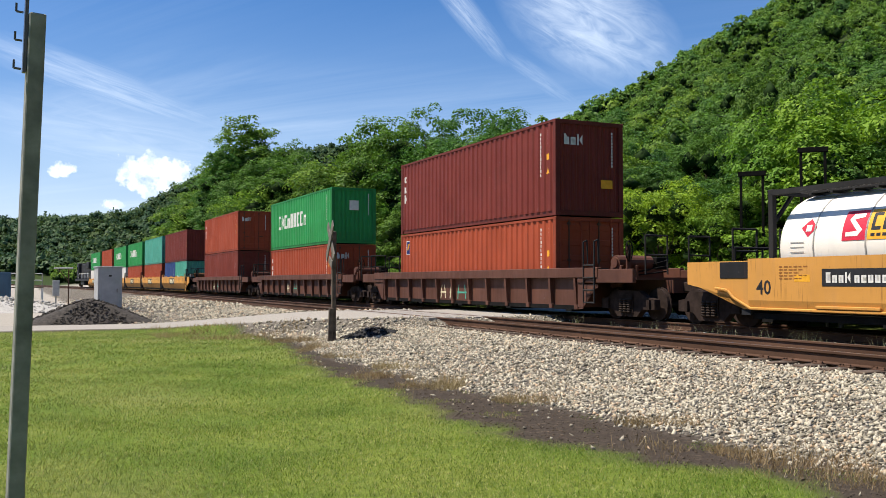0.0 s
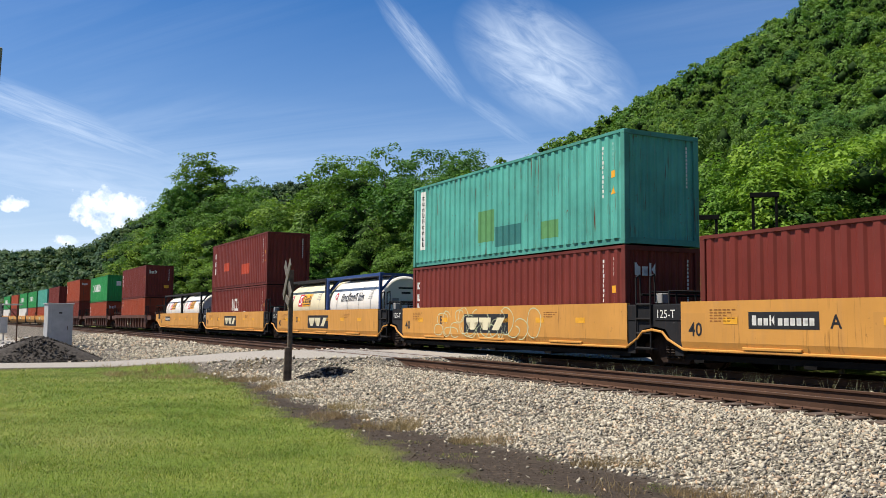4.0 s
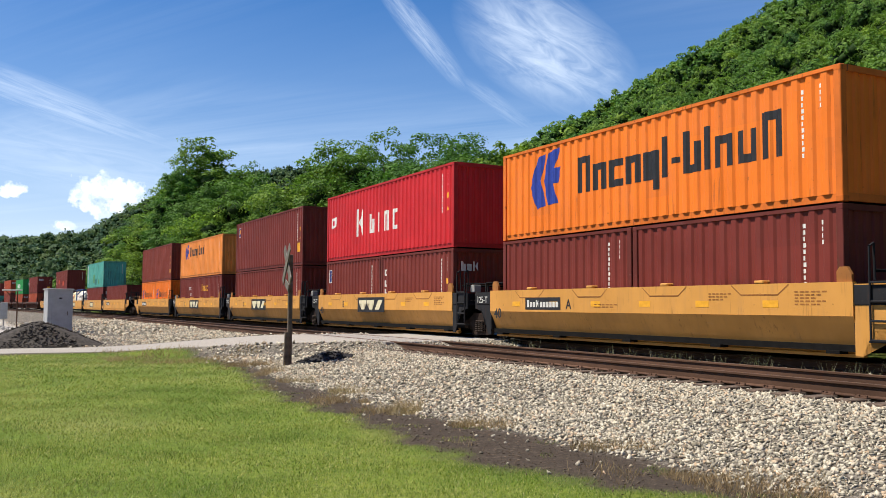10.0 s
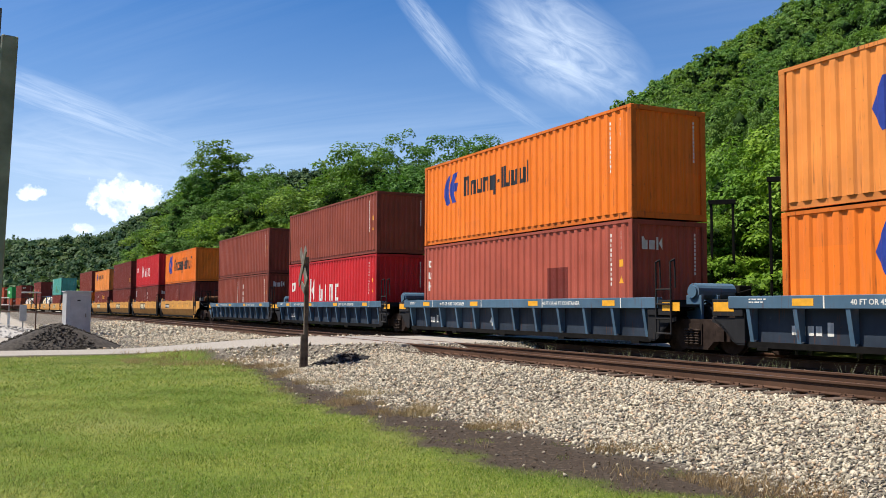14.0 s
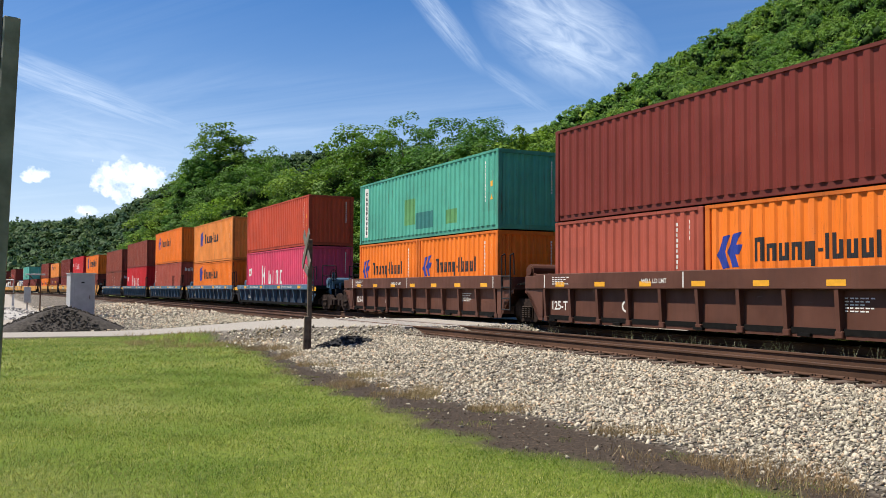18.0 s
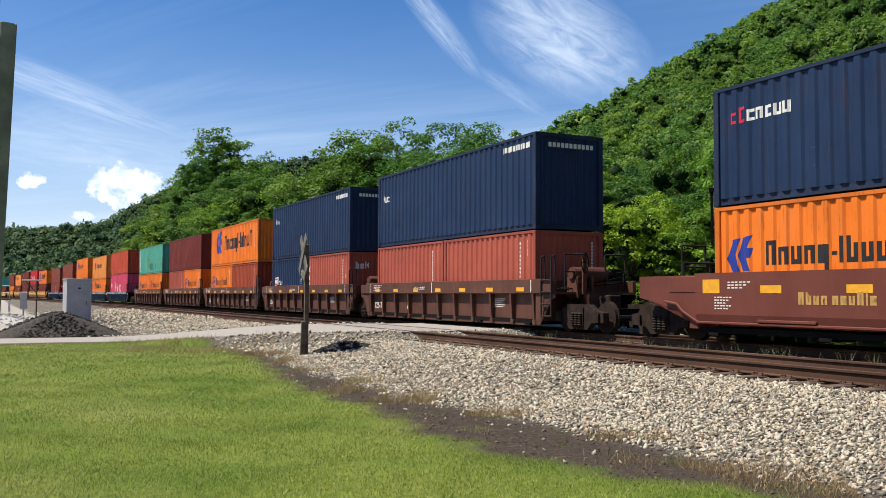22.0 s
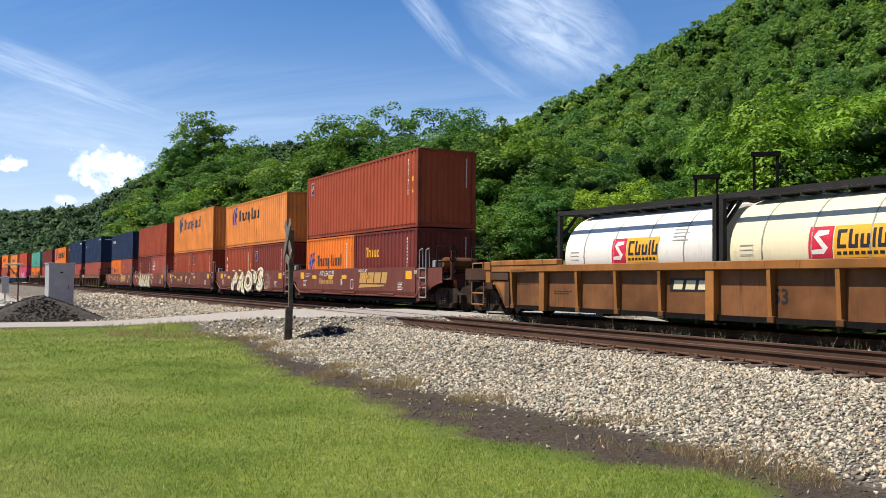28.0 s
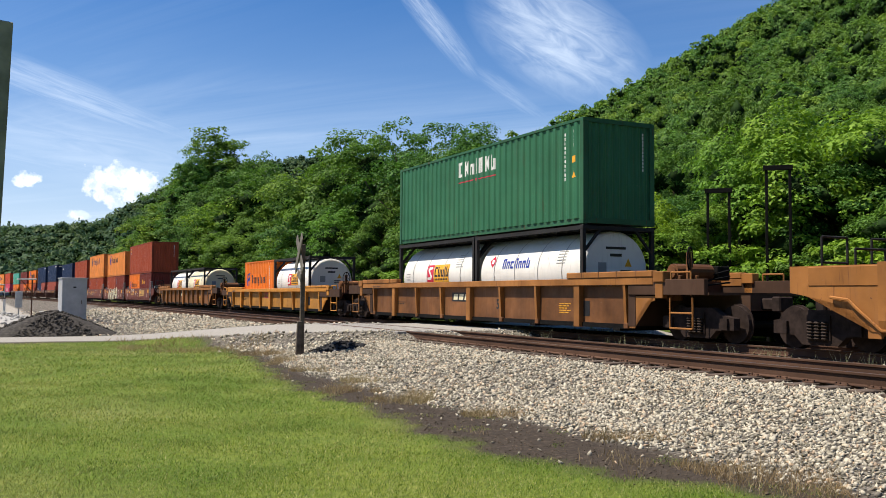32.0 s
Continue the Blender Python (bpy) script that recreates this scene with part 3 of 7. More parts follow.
def writing(top, words, size, mat, m, bold=0.0, shear=0.0, label=""):
    if size >= 0.25 and len(words) > 1:
        for one in cached(("letters", words, size, mat.name, bold, shear), lambda: islands(text_mesh(words, size, mat, bold, shear))):
            part("letter", one, None, top, label, m)
        return
    return part("writing", cached(("text", words, size, mat.name, bold, shear), lambda: text_mesh(words, size, mat, bold, shear)), None, top, label, m)


def code_mark(top, L, H):
    """The column of small white marks at the rear end of the side, and on the end."""
    rows = [rect(-0.032, -k * 0.125 - 0.085, 0.03 - 0.012 * (k % 3), -k * 0.125) for k in range(11)]
    flat("number_marking", rows, WHITE, top, on_side(-L / 2 + 0.92, H - 0.32), ribbed=L)
    flat("number_marking", rows[:4], WHITE, top, on_side(-L / 2 + 0.48, H - 0.28), ribbed=L)
    flat("number_marking", [rect(-0.025, -k * 0.1 - 0.07, 0.025, -k * 0.1) for k in range(11)], WHITE, top, on_end(W2 - 0.42, H - 0.3, -L / 2 - 0.002))


def warn_mark(top, L, H):
    for shape in (rect(-0.10, -0.18, 0.10, 0.0), [(-0.12, -0.6), (0.12, -0.6), (0, -0.38)]):
        flat("warning_sticker", [shape], YELLOW, top, on_side(-L / 2 + 0.48, H - 1.0), ribbed=L)


def sticker(y, z, w=0.3, hh=0.22, mat=None, end=False):
    def mk(top, L, H):
        m = on_end(y, H - z, -L / 2 - 0.01) if end else on_side(-L / 2 + y, H - z)
        flat("sticker", [rect(-w / 2, -hh / 2, w / 2, hh / 2)], mat or YELLOW, top, m, ribbed=0 if end else L)
    return mk


def badge(y_from_lead, z):
    """A small blue badge with a yellow flag in a white frame."""
    def mk(top, L, H):
        y = L / 2 - y_from_lead
        flat("badge", [rect(-0.17, -0.28, 0.17, 0.28)], WHITE, top, on_side(y, H - z), ribbed=L)
        flat("badge", [rect(-0.14, -0.25, 0.14, 0.25)], NAVY, top, on_side(y, H - z, -W2 - 0.007), ribbed=L)
        flat("badge", [[(-0.07, -0.1), (-0.03, -0.1), (0.1, 0.16), (-0.03, 0.16)]], YELLOW, top, on_side(y, H - z, -W2 - 0.010), ribbed=L)
    return mk


def name_badge(y_from_lead, z):
    """A wide white badge with a yellow wedge on blue and dark strokes below."""
    def mk(top, L, H):
        y = L / 2 - y_from_lead
        flat("badge", [rect(0, -0.4, 0.95, 0.36)], WHITE, top, on_side(y, H - z), ribbed=L)
        flat("badge", [rect(0.03, -0.02, 0.92, 0.33)], NAVY, top, on_side(y, H - z, -W2 - 0.007), ribbed=L)
        flat("badge", [[(0.3, 0.12), (0.9, 0.02), (0.9, 0.30), (0.3, 0.18)]], YELLOW, top, on_side(y, H - z, -W2 - 0.010), ribbed=L)
        for s in letters("Incnu", 0.24, 0.12):
            flat("letter", [[(px + 0.1, py - 0.33) for px, py in s]], NAVY, top, on_side(y, H - z, -W2 - 0.007), ribbed=L)
    return mk


def lettering(pattern, size, y_from_lead, z, mat, gap=0.16):
    def mk(top, L, H):
        for shape in letters(pattern, size, gap):
            flat("letter", [shape], mat, top, on_side(L / 2 - y_from_lead, z), ribbed=L)
    return mk


def column(n, size, y_from_lead, z_top, mat):
    """Lettering that runs down the side."""
    def mk(top, L, H):
        for k in range(n):
            for s in letters("cuHnIcn"[k % 7], size):
                flat("letter", [[(x, y - (k + 1) * size * 1.25) for x, y in s]], mat, top, on_side(L / 2 - y_from_lead, H - z_top), ribbed=L)
    return mk


def end_letters(top, L, H):
    """Lettering high on the rear end."""
    for s in letters("tcH", 0.32):
        flat("letter", [s], WHITE, top, on_end(-W2 + 0.3, H - 0.75, -L / 2 - 0.002))


def top_block(top, L, H):
    """A row of white block figures high at the rear of the side and on the rear end."""
    for k in range(11):
        flat("figure", [rect(k * 0.15, 0, k * 0.15 + 0.11, 0.17)], WHITE, top, on_side(-L / 2 + 1.95, H - 0.42), ribbed=L)
        flat("figure", [rect(k * 0.15, 0, k * 0.15 + 0.11, 0.14)], WHITE, top, on_end(-W2 + 0.45, H - 0.42, -L / 2 - 0.002))


def side_flag(mat):
    """A small painted flag near the leading end."""
    def mk(top, L, H):
        y, z = L / 2 - 0.45, H - 1.45
        flat("flag", [[(0, 0), (0.62, 0.06), (0.66, 0.5), (0.04, 0.46)]], WHITE, top, on_side(y, z), ribbed=L)
        for a in (0.06, 0.34) if mat is REDP else (0.15,):
            flat("flag", [rect(0.1 if mat is REDP else 0.24, a, 0.58 if mat is REDP else 0.42, a + (0.08 if mat is REDP else 0.2))], REDP, top, on_side(y, z, -W2 - 0.007), ribbed=L)
    return mk


def side_panel_strip(top, L, H):
    """A tall white panel with dark strokes near the leading end."""
    flat("name_panel", [rect(-0.21, -2.1, 0.21, 0)], WHITE, top, on_side(L / 2 - 0.75, H - 0.2), ribbed=L)
    for k in range(9):
        for s in letters("cuntHcnut"[k], 0.17):
            flat("letter", [[(px - 0.05, py - 0.3 - 0.21 * k) for px, py in s]], BLACKP, top, on_side(L / 2 - 0.75, H - 0.2, -W2 - 0.007), ribbed=L)


def patch(y_from_lead, z, w, hh, paint):
    """A square of fresher paint."""
    def mk(top, L, H):
        flat("repaired_patch", [rect(0, 0, w, hh)], PAINTS[paint], top, on_side(L / 2 - y_from_lead, z, -W2 - 0.002), ribbed=L)
    return mk


def swallow(size, y_from_lead, z, mat):
    """A winged emblem of two slanted vanes."""
    s = size
    shapes = [[(0.0, 0.42 * s), (0.25 * s, 0.95 * s), (0.52 * s, 1.0 * s), (0.36 * s, 0.52 * s), (0.50 * s, 0.05 * s), (0.22 * s, 0.0)],
              [(0.44 * s, 0.5 * s), (0.62 * s, 1.0 * s), (0.98 * s, 1.06 * s), (0.80 * s, 0.7 * s), (1.0 * s, 0.7 * s), (0.9 * s, 0.42 * s), (0.76 * s, 0.42 * s), (0.9 * s, 0.06 * s), (0.6 * s, 0.05 * s)]]

    def mk(top, L, H):
        for shape in shapes:
            flat("emblem_vane", [shape], mat, top, on_side(L / 2 - y_from_lead, z), ribbed=L)
    return mk


def white_band(top, L, H):
    """A long white wave under the lettering."""
    flat("white_band", [[(0, 0), (3.2, 0.05), (3.0, 0.16), (1.6, 0.07), (0.5, 0.14), (0, 0.1)]], WHITE, top, on_side(L / 2 - 5.0, 1.03), ribbed=L)


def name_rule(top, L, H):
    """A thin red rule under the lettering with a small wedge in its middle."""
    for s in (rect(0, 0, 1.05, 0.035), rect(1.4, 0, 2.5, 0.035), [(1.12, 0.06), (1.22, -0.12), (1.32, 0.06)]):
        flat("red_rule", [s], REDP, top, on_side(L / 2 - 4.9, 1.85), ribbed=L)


BLUEP = plain("deep blue marking paint", (0.02, 0.045, 0.30), 0.5)
FADED = plain("faded blue-black marking paint", (0.055, 0.060, 0.10), 0.6, 0, 0.25)
NAVY = plain("navy marking paint", (0.015, 0.03, 0.16), 0.5)
REDP = plain("red marking paint", (0.55, 0.02, 0.05), 0.5)
PAINTS = {
    "maroon": steel_paint("maroon container paint", (0.165, 0.028, 0.020)),
    "brown": steel_paint("brown container paint", (0.195, 0.036, 0.022)),
    "rust": steel_paint("rust-red container paint", (0.34, 0.062, 0.024)),
    "pinkred": steel_paint("faded red container paint", (0.38, 0.085, 0.055)),
    "red": steel_paint("bright red container paint", (0.52, 0.018, 0.024)),
    "vermilion": steel_paint("vermilion container paint", (0.50, 0.07, 0.03)),
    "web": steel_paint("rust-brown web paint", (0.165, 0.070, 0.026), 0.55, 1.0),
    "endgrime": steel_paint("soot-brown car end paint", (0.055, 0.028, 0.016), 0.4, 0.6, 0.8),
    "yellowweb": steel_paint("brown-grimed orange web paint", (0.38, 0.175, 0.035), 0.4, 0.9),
    # dull blue-grey, darkened further: the chord's shade on the recessed web is painted in
    "blue_web_shade": steel_paint("dull blue-grey web paint with chord shade", (0.026, 0.038, 0.058), 0.4, 0.7),
    "dullrust": steel_paint("dull rust-brown container paint", (0.245, 0.056, 0.034), 0.14, 0.45),
    "tealworn": steel_paint("rust-streaked teal container paint", (0.085, 0.36, 0.30), 0.22, 1.0),
    "palespray": plain("pale green spray paint", (0.55, 0.60, 0.38), 0.6),
    "tealmoss": steel_paint("moss-green repaint", (0.10, 0.27, 0.10), 0.2, 0.3),
    "tealdark": steel_paint("dark teal repaint", (0.035, 0.17, 0.16), 0.15, 0.3),
    "pink": steel_paint("faded pink-red container paint", (0.62, 0.06, 0.13)),
    "orange": steel_paint("orange container paint", (0.80, 0.190, 0.018), 0.1, 0.5),
    "paleorange": steel_paint("faded orange container paint", (0.76, 0.26, 0.055), 0.14, 0.5),
    "green": steel_paint("green container paint", (0.025, 0.27, 0.07)),
    "dkgreen": steel_paint("dark green container paint", (0.03, 0.135, 0.065)),
    "teal": steel_paint("teal container paint", (0.08, 0.36, 0.27), 0.14, 0.45),
    "blue": steel_paint("navy blue container paint", (0.010, 0.028, 0.078)),
    "dblue": steel_paint("blue container paint", (0.03, 0.07, 0.22)),
    "white": steel_paint("white tank paint", (0.74, 0.73, 0.68), 0.05, 0.25, 0.4),
    "cream": steel_paint("cream tank paint", (0.72, 0.66, 0.45), 0.06, 0.3, 0.4),
    "tan": steel_paint("yellow-tan car paint", (0.58, 0.285, 0.065), 0.1, 0.5),
    "orangecar": steel_paint("orange-yellow car paint", (0.52, 0.22, 0.035), 0.16, 0.7),
    "rustcar": steel_paint("rusty orange car paint", (0.30, 0.125, 0.032), 0.35, 0.9),
    "browncar": steel_paint("oxide brown car paint", (0.10, 0.042, 0.028), 0.25, 0.5),
    "oxide": steel_paint("brown-red car paint", (0.15, 0.045, 0.032), 0.15, 0.4),
    "bluecar": steel_paint("faded blue car paint", (0.07, 0.135, 0.205), 0.2, 0.7),
    "band": steel_paint("grey strap paint", (0.30, 0.30, 0.29), 0.1, 0.3),
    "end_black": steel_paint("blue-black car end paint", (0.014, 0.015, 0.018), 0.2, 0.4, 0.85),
    # darker copy of tan: the inward-slanted sheet's shade is in the colour
    "tan_shade": steel_paint("weathered tan sheet darkened for shade", (0.50, 0.245, 0.062), 0.16, 0.5),
    "gold": plain("dull gold marking paint", (0.50, 0.30, 0.09), 0.55),
    "frame_dark": steel_paint("dark tank frame paint", (0.02, 0.02, 0.021), 0.2, 0.5, 0.8),
}
HC, STD = 2.896, 2.591
L40, L20 = 12.192, 6.058


def tank(paint, label, frame_paint="frame_dark", marks=()):
    """A 20-foot tank in an open frame."""
    L, H = L20, STD
    top = tagged(new("tank_container"), label, "tank container", "tank containers on the train")
    R = 1.14

    def barrel():
        bm = bmesh.new()
        prof = [(-2.86, 0.0), (-2.86, 0.98), (-2.85, 1.05), (-2.81, 1.11), (-2.74, R), (2.74, R), (2.81, 1.11), (2.85, 1.05), (2.86, 0.98), (2.86, 0.0)]
        n = 32
        rings = []
        for y, r in prof:
            if r == 0:
                rings.append([bm.verts.new((0, y, 0))])
            else:
                rings.append([bm.verts.new((r * math.cos(2 * math.pi * i / n), y, r * math.sin(2 * math.pi * i / n))) for i in range(n)])
        for a, b in zip(rings, rings[1:]):
            for i in range(n):
                j = (i + 1) % n
                if len(a) == 1:
                    bm.faces.new((a[0], b[i], b[j]))
                elif len(b) == 1:
                    bm.faces.new((a[i], b[0], a[j]))
                else:
                    bm.faces.new((a[i], b[i], b[j], a[j]))
        bmesh.ops.recalc_face_normals(bm, faces=bm.faces)
        for f in bm.faces:
            f.smooth = abs(f.calc_center_median().y) < 2.8
        return mesh_of("barrel", bm, WHITE)

    part("barrel", cached("barrel", barrel), PAINTS[paint], top, at=pose(0, 0, 1.34))

    def bands():
        bm = bmesh.new()
        bmesh.ops.create_cone(bm, segments=32, radius1=R + 0.010, radius2=R + 0.010, depth=0.03, matrix=pose(0, 0, 1.34, 90))
        return mesh_of("band", bm, PAINTS["frame_dark"])

    for y in (-1.9, -0.65, 0.65, 1.9):
        part("band", cached("bands", bands), PAINTS["band"], top, "grey steel strap", pose(0, y, 0))

    def catwalk():
        bm = bmesh.new()
        for x in (-0.42, 0.42):
            box(bm, x - 0.2, x + 0.2, -2.7, 2.7, 2.50, 2.54)
        for k in range(10):
            y = -2.5 + k * 0.55
            box(bm, -0.62, 0.62, y - 0.03, y + 0.03, 2.46, 2.50)
        bmesh.ops.create_cone(bm, cap_ends=True, segments=16, radius1=0.3, radius2=0.27, depth=0.16, matrix=pose(0, 0.3, 2.52))
        return mesh_of("catwalk", bm, PAINTS["frame_dark"])

    part("catwalk", cached("catwalk", catwalk), None, top, "grey steel walkway")

    def end_frame():
        bm = bmesh.new()
        for x in (-1, 1):
            a, b = sorted((x * W2, x * (W2 - 0.11)))
            box(bm, a, b, -0.06, 0.06, 0.1, H - 0.1)
            for z0, z1 in ((0.6, 0.12), (H - 0.75, H - 0.1)):
                rod(bm, (x * (W2 - 0.06), 0, z0), (x * (W2 - 0.62), 0, z1), 0.05, 6)
        box(bm, -W2, W2, -0.06, 0.06, H - 0.12, H - 0.02)
        box(bm, -W2, W2, -0.06, 0.06, 0.02, 0.14)
        return mesh_of("end_frame", bm, WHITE)

    for sy in (-1, 1):
        part("end_frame", cached("endframe", end_frame), PAINTS[frame_paint], top, at=pose(0, sy * (L / 2 - 0.07), 0))

    def rails():
        return mesh_of("side_rail", boxes((-0.045, 0.045, -L / 2 + 0.1, L / 2 - 0.1, -0.055, 0.055)), WHITE)

    for x in (-W2 + 0.045, W2 - 0.045):
        for z in (0.08, H - 0.07):
            part("side_rail", cached("siderails", rails), PAINTS[frame_paint], top, at=pose(x, 0, z))
    cm = container_meshes(L, H)["casting"]
    for sx in (-1, 1):
        for sy in (-1, 1):
            for z in (0.059, H - 0.059):
                part("corner_casting", cm, PAINTS[frame_paint], top, at=pose(sx * (W2 - 0.086), sy * (L / 2 - 0.078), z))
    for mk in marks:
        mk(top, L, H)
    return top


def on_barrel(name, shapes, mat, top, y, z0=1.34, lift=0.005):
    """Flat outlines wrapped round the tank: x along the tank, y up round its west side."""
    bm = bmesh.new()
    r = 1.14 + lift
    for s in shapes:
        bm.faces.new([bm.verts.new((px, py + z0 - 1.34, 0)) for px, py in s])
    lo, hi = min(v.co.y for v in bm.verts), max(v.co.y for v in bm.verts)
    for k in range(1, max(2, int((hi - lo) / 0.07))):
        c = lo + k * (hi - lo) / max(2, int((hi - lo) / 0.07))
        bmesh.ops.bisect_plane(bm, geom=bm.verts[:] + bm.edges[:] + bm.faces[:], plane_co=(0, c, 0), plane_no=(0, 1, 0))
    for v in bm.verts:
        a = v.co.y / r
        v.co = Vector((-r * math.cos(a), y - v.co.x, 1.34 + r * math.sin(a)))
    bmesh.ops.triangulate(bm, faces=[f for f in bm.faces if len(f.verts) > 4])
    bmesh.ops.recalc_face_normals(bm, faces=bm.faces)
    return part(name, bm, mat, top)


def tank_brand(low=0.0):
    """A red panel with a white bend in it beside a yellow panel with dark strokes, and small print."""
    def mk(top, L, H):
        y, z = 1.2 - low * 1.6, 1.34 - low
        on_barrel("brand_panel", [rect(0, 0.1, 0.55, 0.72)], REDP, top, y, z)
        on_barrel("brand_panel", [[(0.08, 0.18), (0.36, 0.18), (0.46, 0.3), (0.24, 0.52), (0.46, 0.56), (0.46, 0.64), (0.2, 0.64), (0.12, 0.52), (0.34, 0.28), (0.08, 0.26)]], WHITE, top, y, z, lift=0.008)
        on_barrel("brand_panel", [rect(0.58, 0.1, 1.75, 0.72)], YELLOW, top, y, z)
        on_barrel("lettering", [[(px + 0.66, py + 0.28) for px, py in s] for s in letters("CtuIt", 0.36, 0.14)], BLACKP, top, y, z, lift=0.008)
        on_barrel("lettering", [rect(0.66 + 0.13 * k, 0.16, 0.75 + 0.13 * k, 0.22) for k in range(8)], BLACKP, top, y, z, lift=0.008)
        on_barrel("small_print", [rect(0.0, 0.74 - k * 0.09, 0.42 + 0.1 * (k % 2), 0.765 - k * 0.09) for k in range(6)], PAINTS["band"], top, -1.5)
        on_barrel("small_print", [rect(0.0, 0.1 - k * 0.1, 0.36, 0.12 - k * 0.1) for k in range(3)], PAINTS["band"], top, 2.5)
    return mk


def end_print(top, L, H):
    """Small print, a plate and a warning triangle on the rear end."""
    Y = -2.866
    flat("small_print", [rect(-0.34, 0.62, 0.34, 0.69), rect(-0.2, 0.42, 0.2, 0.5), rect(0.15, 0.0, 0.5, 0.05), rect(0.15, -0.1, 0.45, -0.05), rect(-0.5, -0.25, -0.1, -0.2)], BLACKP, top, on_end(0, 1.34, Y))
    flat("warning_sticker", [[(0.3, 0.15), (0.54, 0.15), (0.42, 0.38)]], YELLOW, top, on_end(0, 1.34, Y))
    flat("data_plate", [rect(-0.6, -0.05, -0.32, 0.25)], PAINTS["band"], top, on_end(0, 1.34, Y))


def hazard(top, L, H):
    end_print(top, L, H)
    on_barrel("hazard_diamond", [[(0, 0.3), (0.2, 0.1), (0.4, 0.3), (0.2, 0.5)]], REDP, top, 2.25, 1.45)
    on_barrel("hazard_mark", [rect(0.13, 0.22, 0.27, 0.36)], WHITE, top, 2.25, 1.45, 0.008)


def tank_name(pattern, mat, size=0.36, y=1.4):
    def mk(top, L, H):
        on_barrel("lettering", letters(pattern, size), mat, top, y, 1.50)
        on_barrel("small_print", [rect(0, 0.6 - k * 0.09, 0.42, 0.625 - k * 0.09) for k in range(5)], PAINTS["band"], top, -1.6)
    return mk

# ---- well cars ----
def wheel_mesh():
    bm = bmesh.new()
    for x, r, w in ((0, 0.42, 0.09), (0.06, 0.455, 0.035)):
        bmesh.ops.create_cone(bm, cap_ends=True, segments=24, radius1=r, radius2=r, depth=w, matrix=pose(x, 0, 0.42, 0, 90))
    bmesh.ops.create_cone(bm, cap_ends=True, segments=14, radius1=0.15, radius2=0.11, depth=0.2, matrix=pose(-0.05, 0, 0.42, 0, -90))
    return mesh_of("wheel", bm, GREASE)


def side_frame_mesh():
    bm = plate([(-1.15, 0.30), (-1.15, 0.56), (-0.78, 0.62), (-0.5, 0.78), (0.5, 0.78), (0.78, 0.62), (1.15, 0.56), (1.15, 0.30), (0.62, 0.28), (0.42, 0.10), (-0.42, 0.10), (-0.62, 0.28)], -0.09, 0.09)
    for y in (-0.88, 0.88):
        box(bm, -0.15, -0.02, y - 0.12, y + 0.12, 0.3, 0.55)
    box(bm, -0.12, -0.08, -0.28, 0.28, 0.2, 0.68)
    return mesh_of("side_frame", bm, GREASE)


def spring_mesh():
    """One coil spring as a turned column of rings."""
    bm = bmesh.new()
    prof = [(0.0, 0.20)] + [(0.078 if k % 2 else 0.048, 0.20 + 0.03 * k) for k in range(13)] + [(0.0, 0.56)]
    rings = [[bm.verts.new((r * math.cos(a), r * math.sin(a), z)) for a in [2 * math.pi * i / 8 for i in range(8)]] if r else [bm.verts.new((0, 0, z))] for r, z in prof]
    for lo, hi in zip(rings, rings[1:]):
        for i in range(8):
            j = (i + 1) % 8
            bm.faces.new([lo[0], hi[j], hi[i]] if len(lo) == 1 else [lo[i], lo[j], hi[0]] if len(hi) == 1 else [lo[i], lo[j], hi[j], hi[i]])
    bmesh.ops.recalc_face_normals(bm, faces=bm.faces)
    return mesh_of("spring", bm, plain("grimy spring steel", (0.04, 0.028, 0.022), 0.8, 0, 0.3, 6.0, 0.15))


def add_truck(car, y):
    """A two-axle truck: side frames with springs, wheels, axles and bolster."""
    tr = part("truck", boxes((-0.95, 0.95, -0.2, 0.2, 0.36, 0.66)), DARK, car, "grimy two-axle truck", pose(0, y, 0))
    for sx in (-1, 1):
        f = part("side_frame", cached("sideframe", side_frame_mesh), None, tr, at=pose(sx * 1.0, 0, 0, 0, 0, 0 if sx < 0 else 180))
        for dy in (-0.17, 0, 0.17):
            part("spring", cached("spring", spring_mesh), None, tr, at=pose(sx * 1.14, dy, 0))
        for sy in (-0.88, 0.88):
            part("wheel", cached("wheel", wheel_mesh), None, tr, at=pose(sx * 0.75, sy, 0, 0, 0, 0 if sx < 0 else 180))
    for sy in (-0.88, 0.88):
        part("axle", cached("axle", lambda: mesh_of("axle", rods(0.08, ((-0.9, 0, 0.42), (0.9, 0, 0.42)), n=8), DARK)), None, tr, at=pose(0, sy, 0))


def ladder_mesh():
    """Low rungs between two posts that rise as grab bars with bent tops."""
    ends = [((0, y, 0.42), (0, y, 2.1)) for y in (-0.26, 0.26)] + [((0, -0.26, z), (0, 0.26, z)) for z in (0.44, 0.78, 1.12, 1.46)]
    ends += [((0, y, 2.1), (0.12, y, 2.16)) for y in (-0.26, 0.26)] + [((0.12, y, 2.16), (0.14, y, 1.5)) for y in (-0.26, 0.26)]
    return mesh_of("ladder", rods(0.022, *ends), WHITE)


def stanchion_mesh():
    ends = [((0, -0.35, 1.2), (0, -0.35, 2.2)), ((0, 0.35, 1.2), (0, 0.35, 2.2)), ((0, -0.35, 2.2), (0, 0.35, 2.2)), ((0, -0.35, 1.7), (0, 0.35, 1.7))]
    return mesh_of("handrail", rods(0.025, *ends), WHITE)


def rib_mesh(xo, wb, cb, rc):
    """An upright rib: flush with the chord above, tapering to the web below."""
    bm = prism([(-xo + 0.012, cb), (-xo + rc - 0.10, wb), (-xo + rc + 0.002, wb), (-xo + rc + 0.002, cb)], -0.05, 0.05)
    return bm


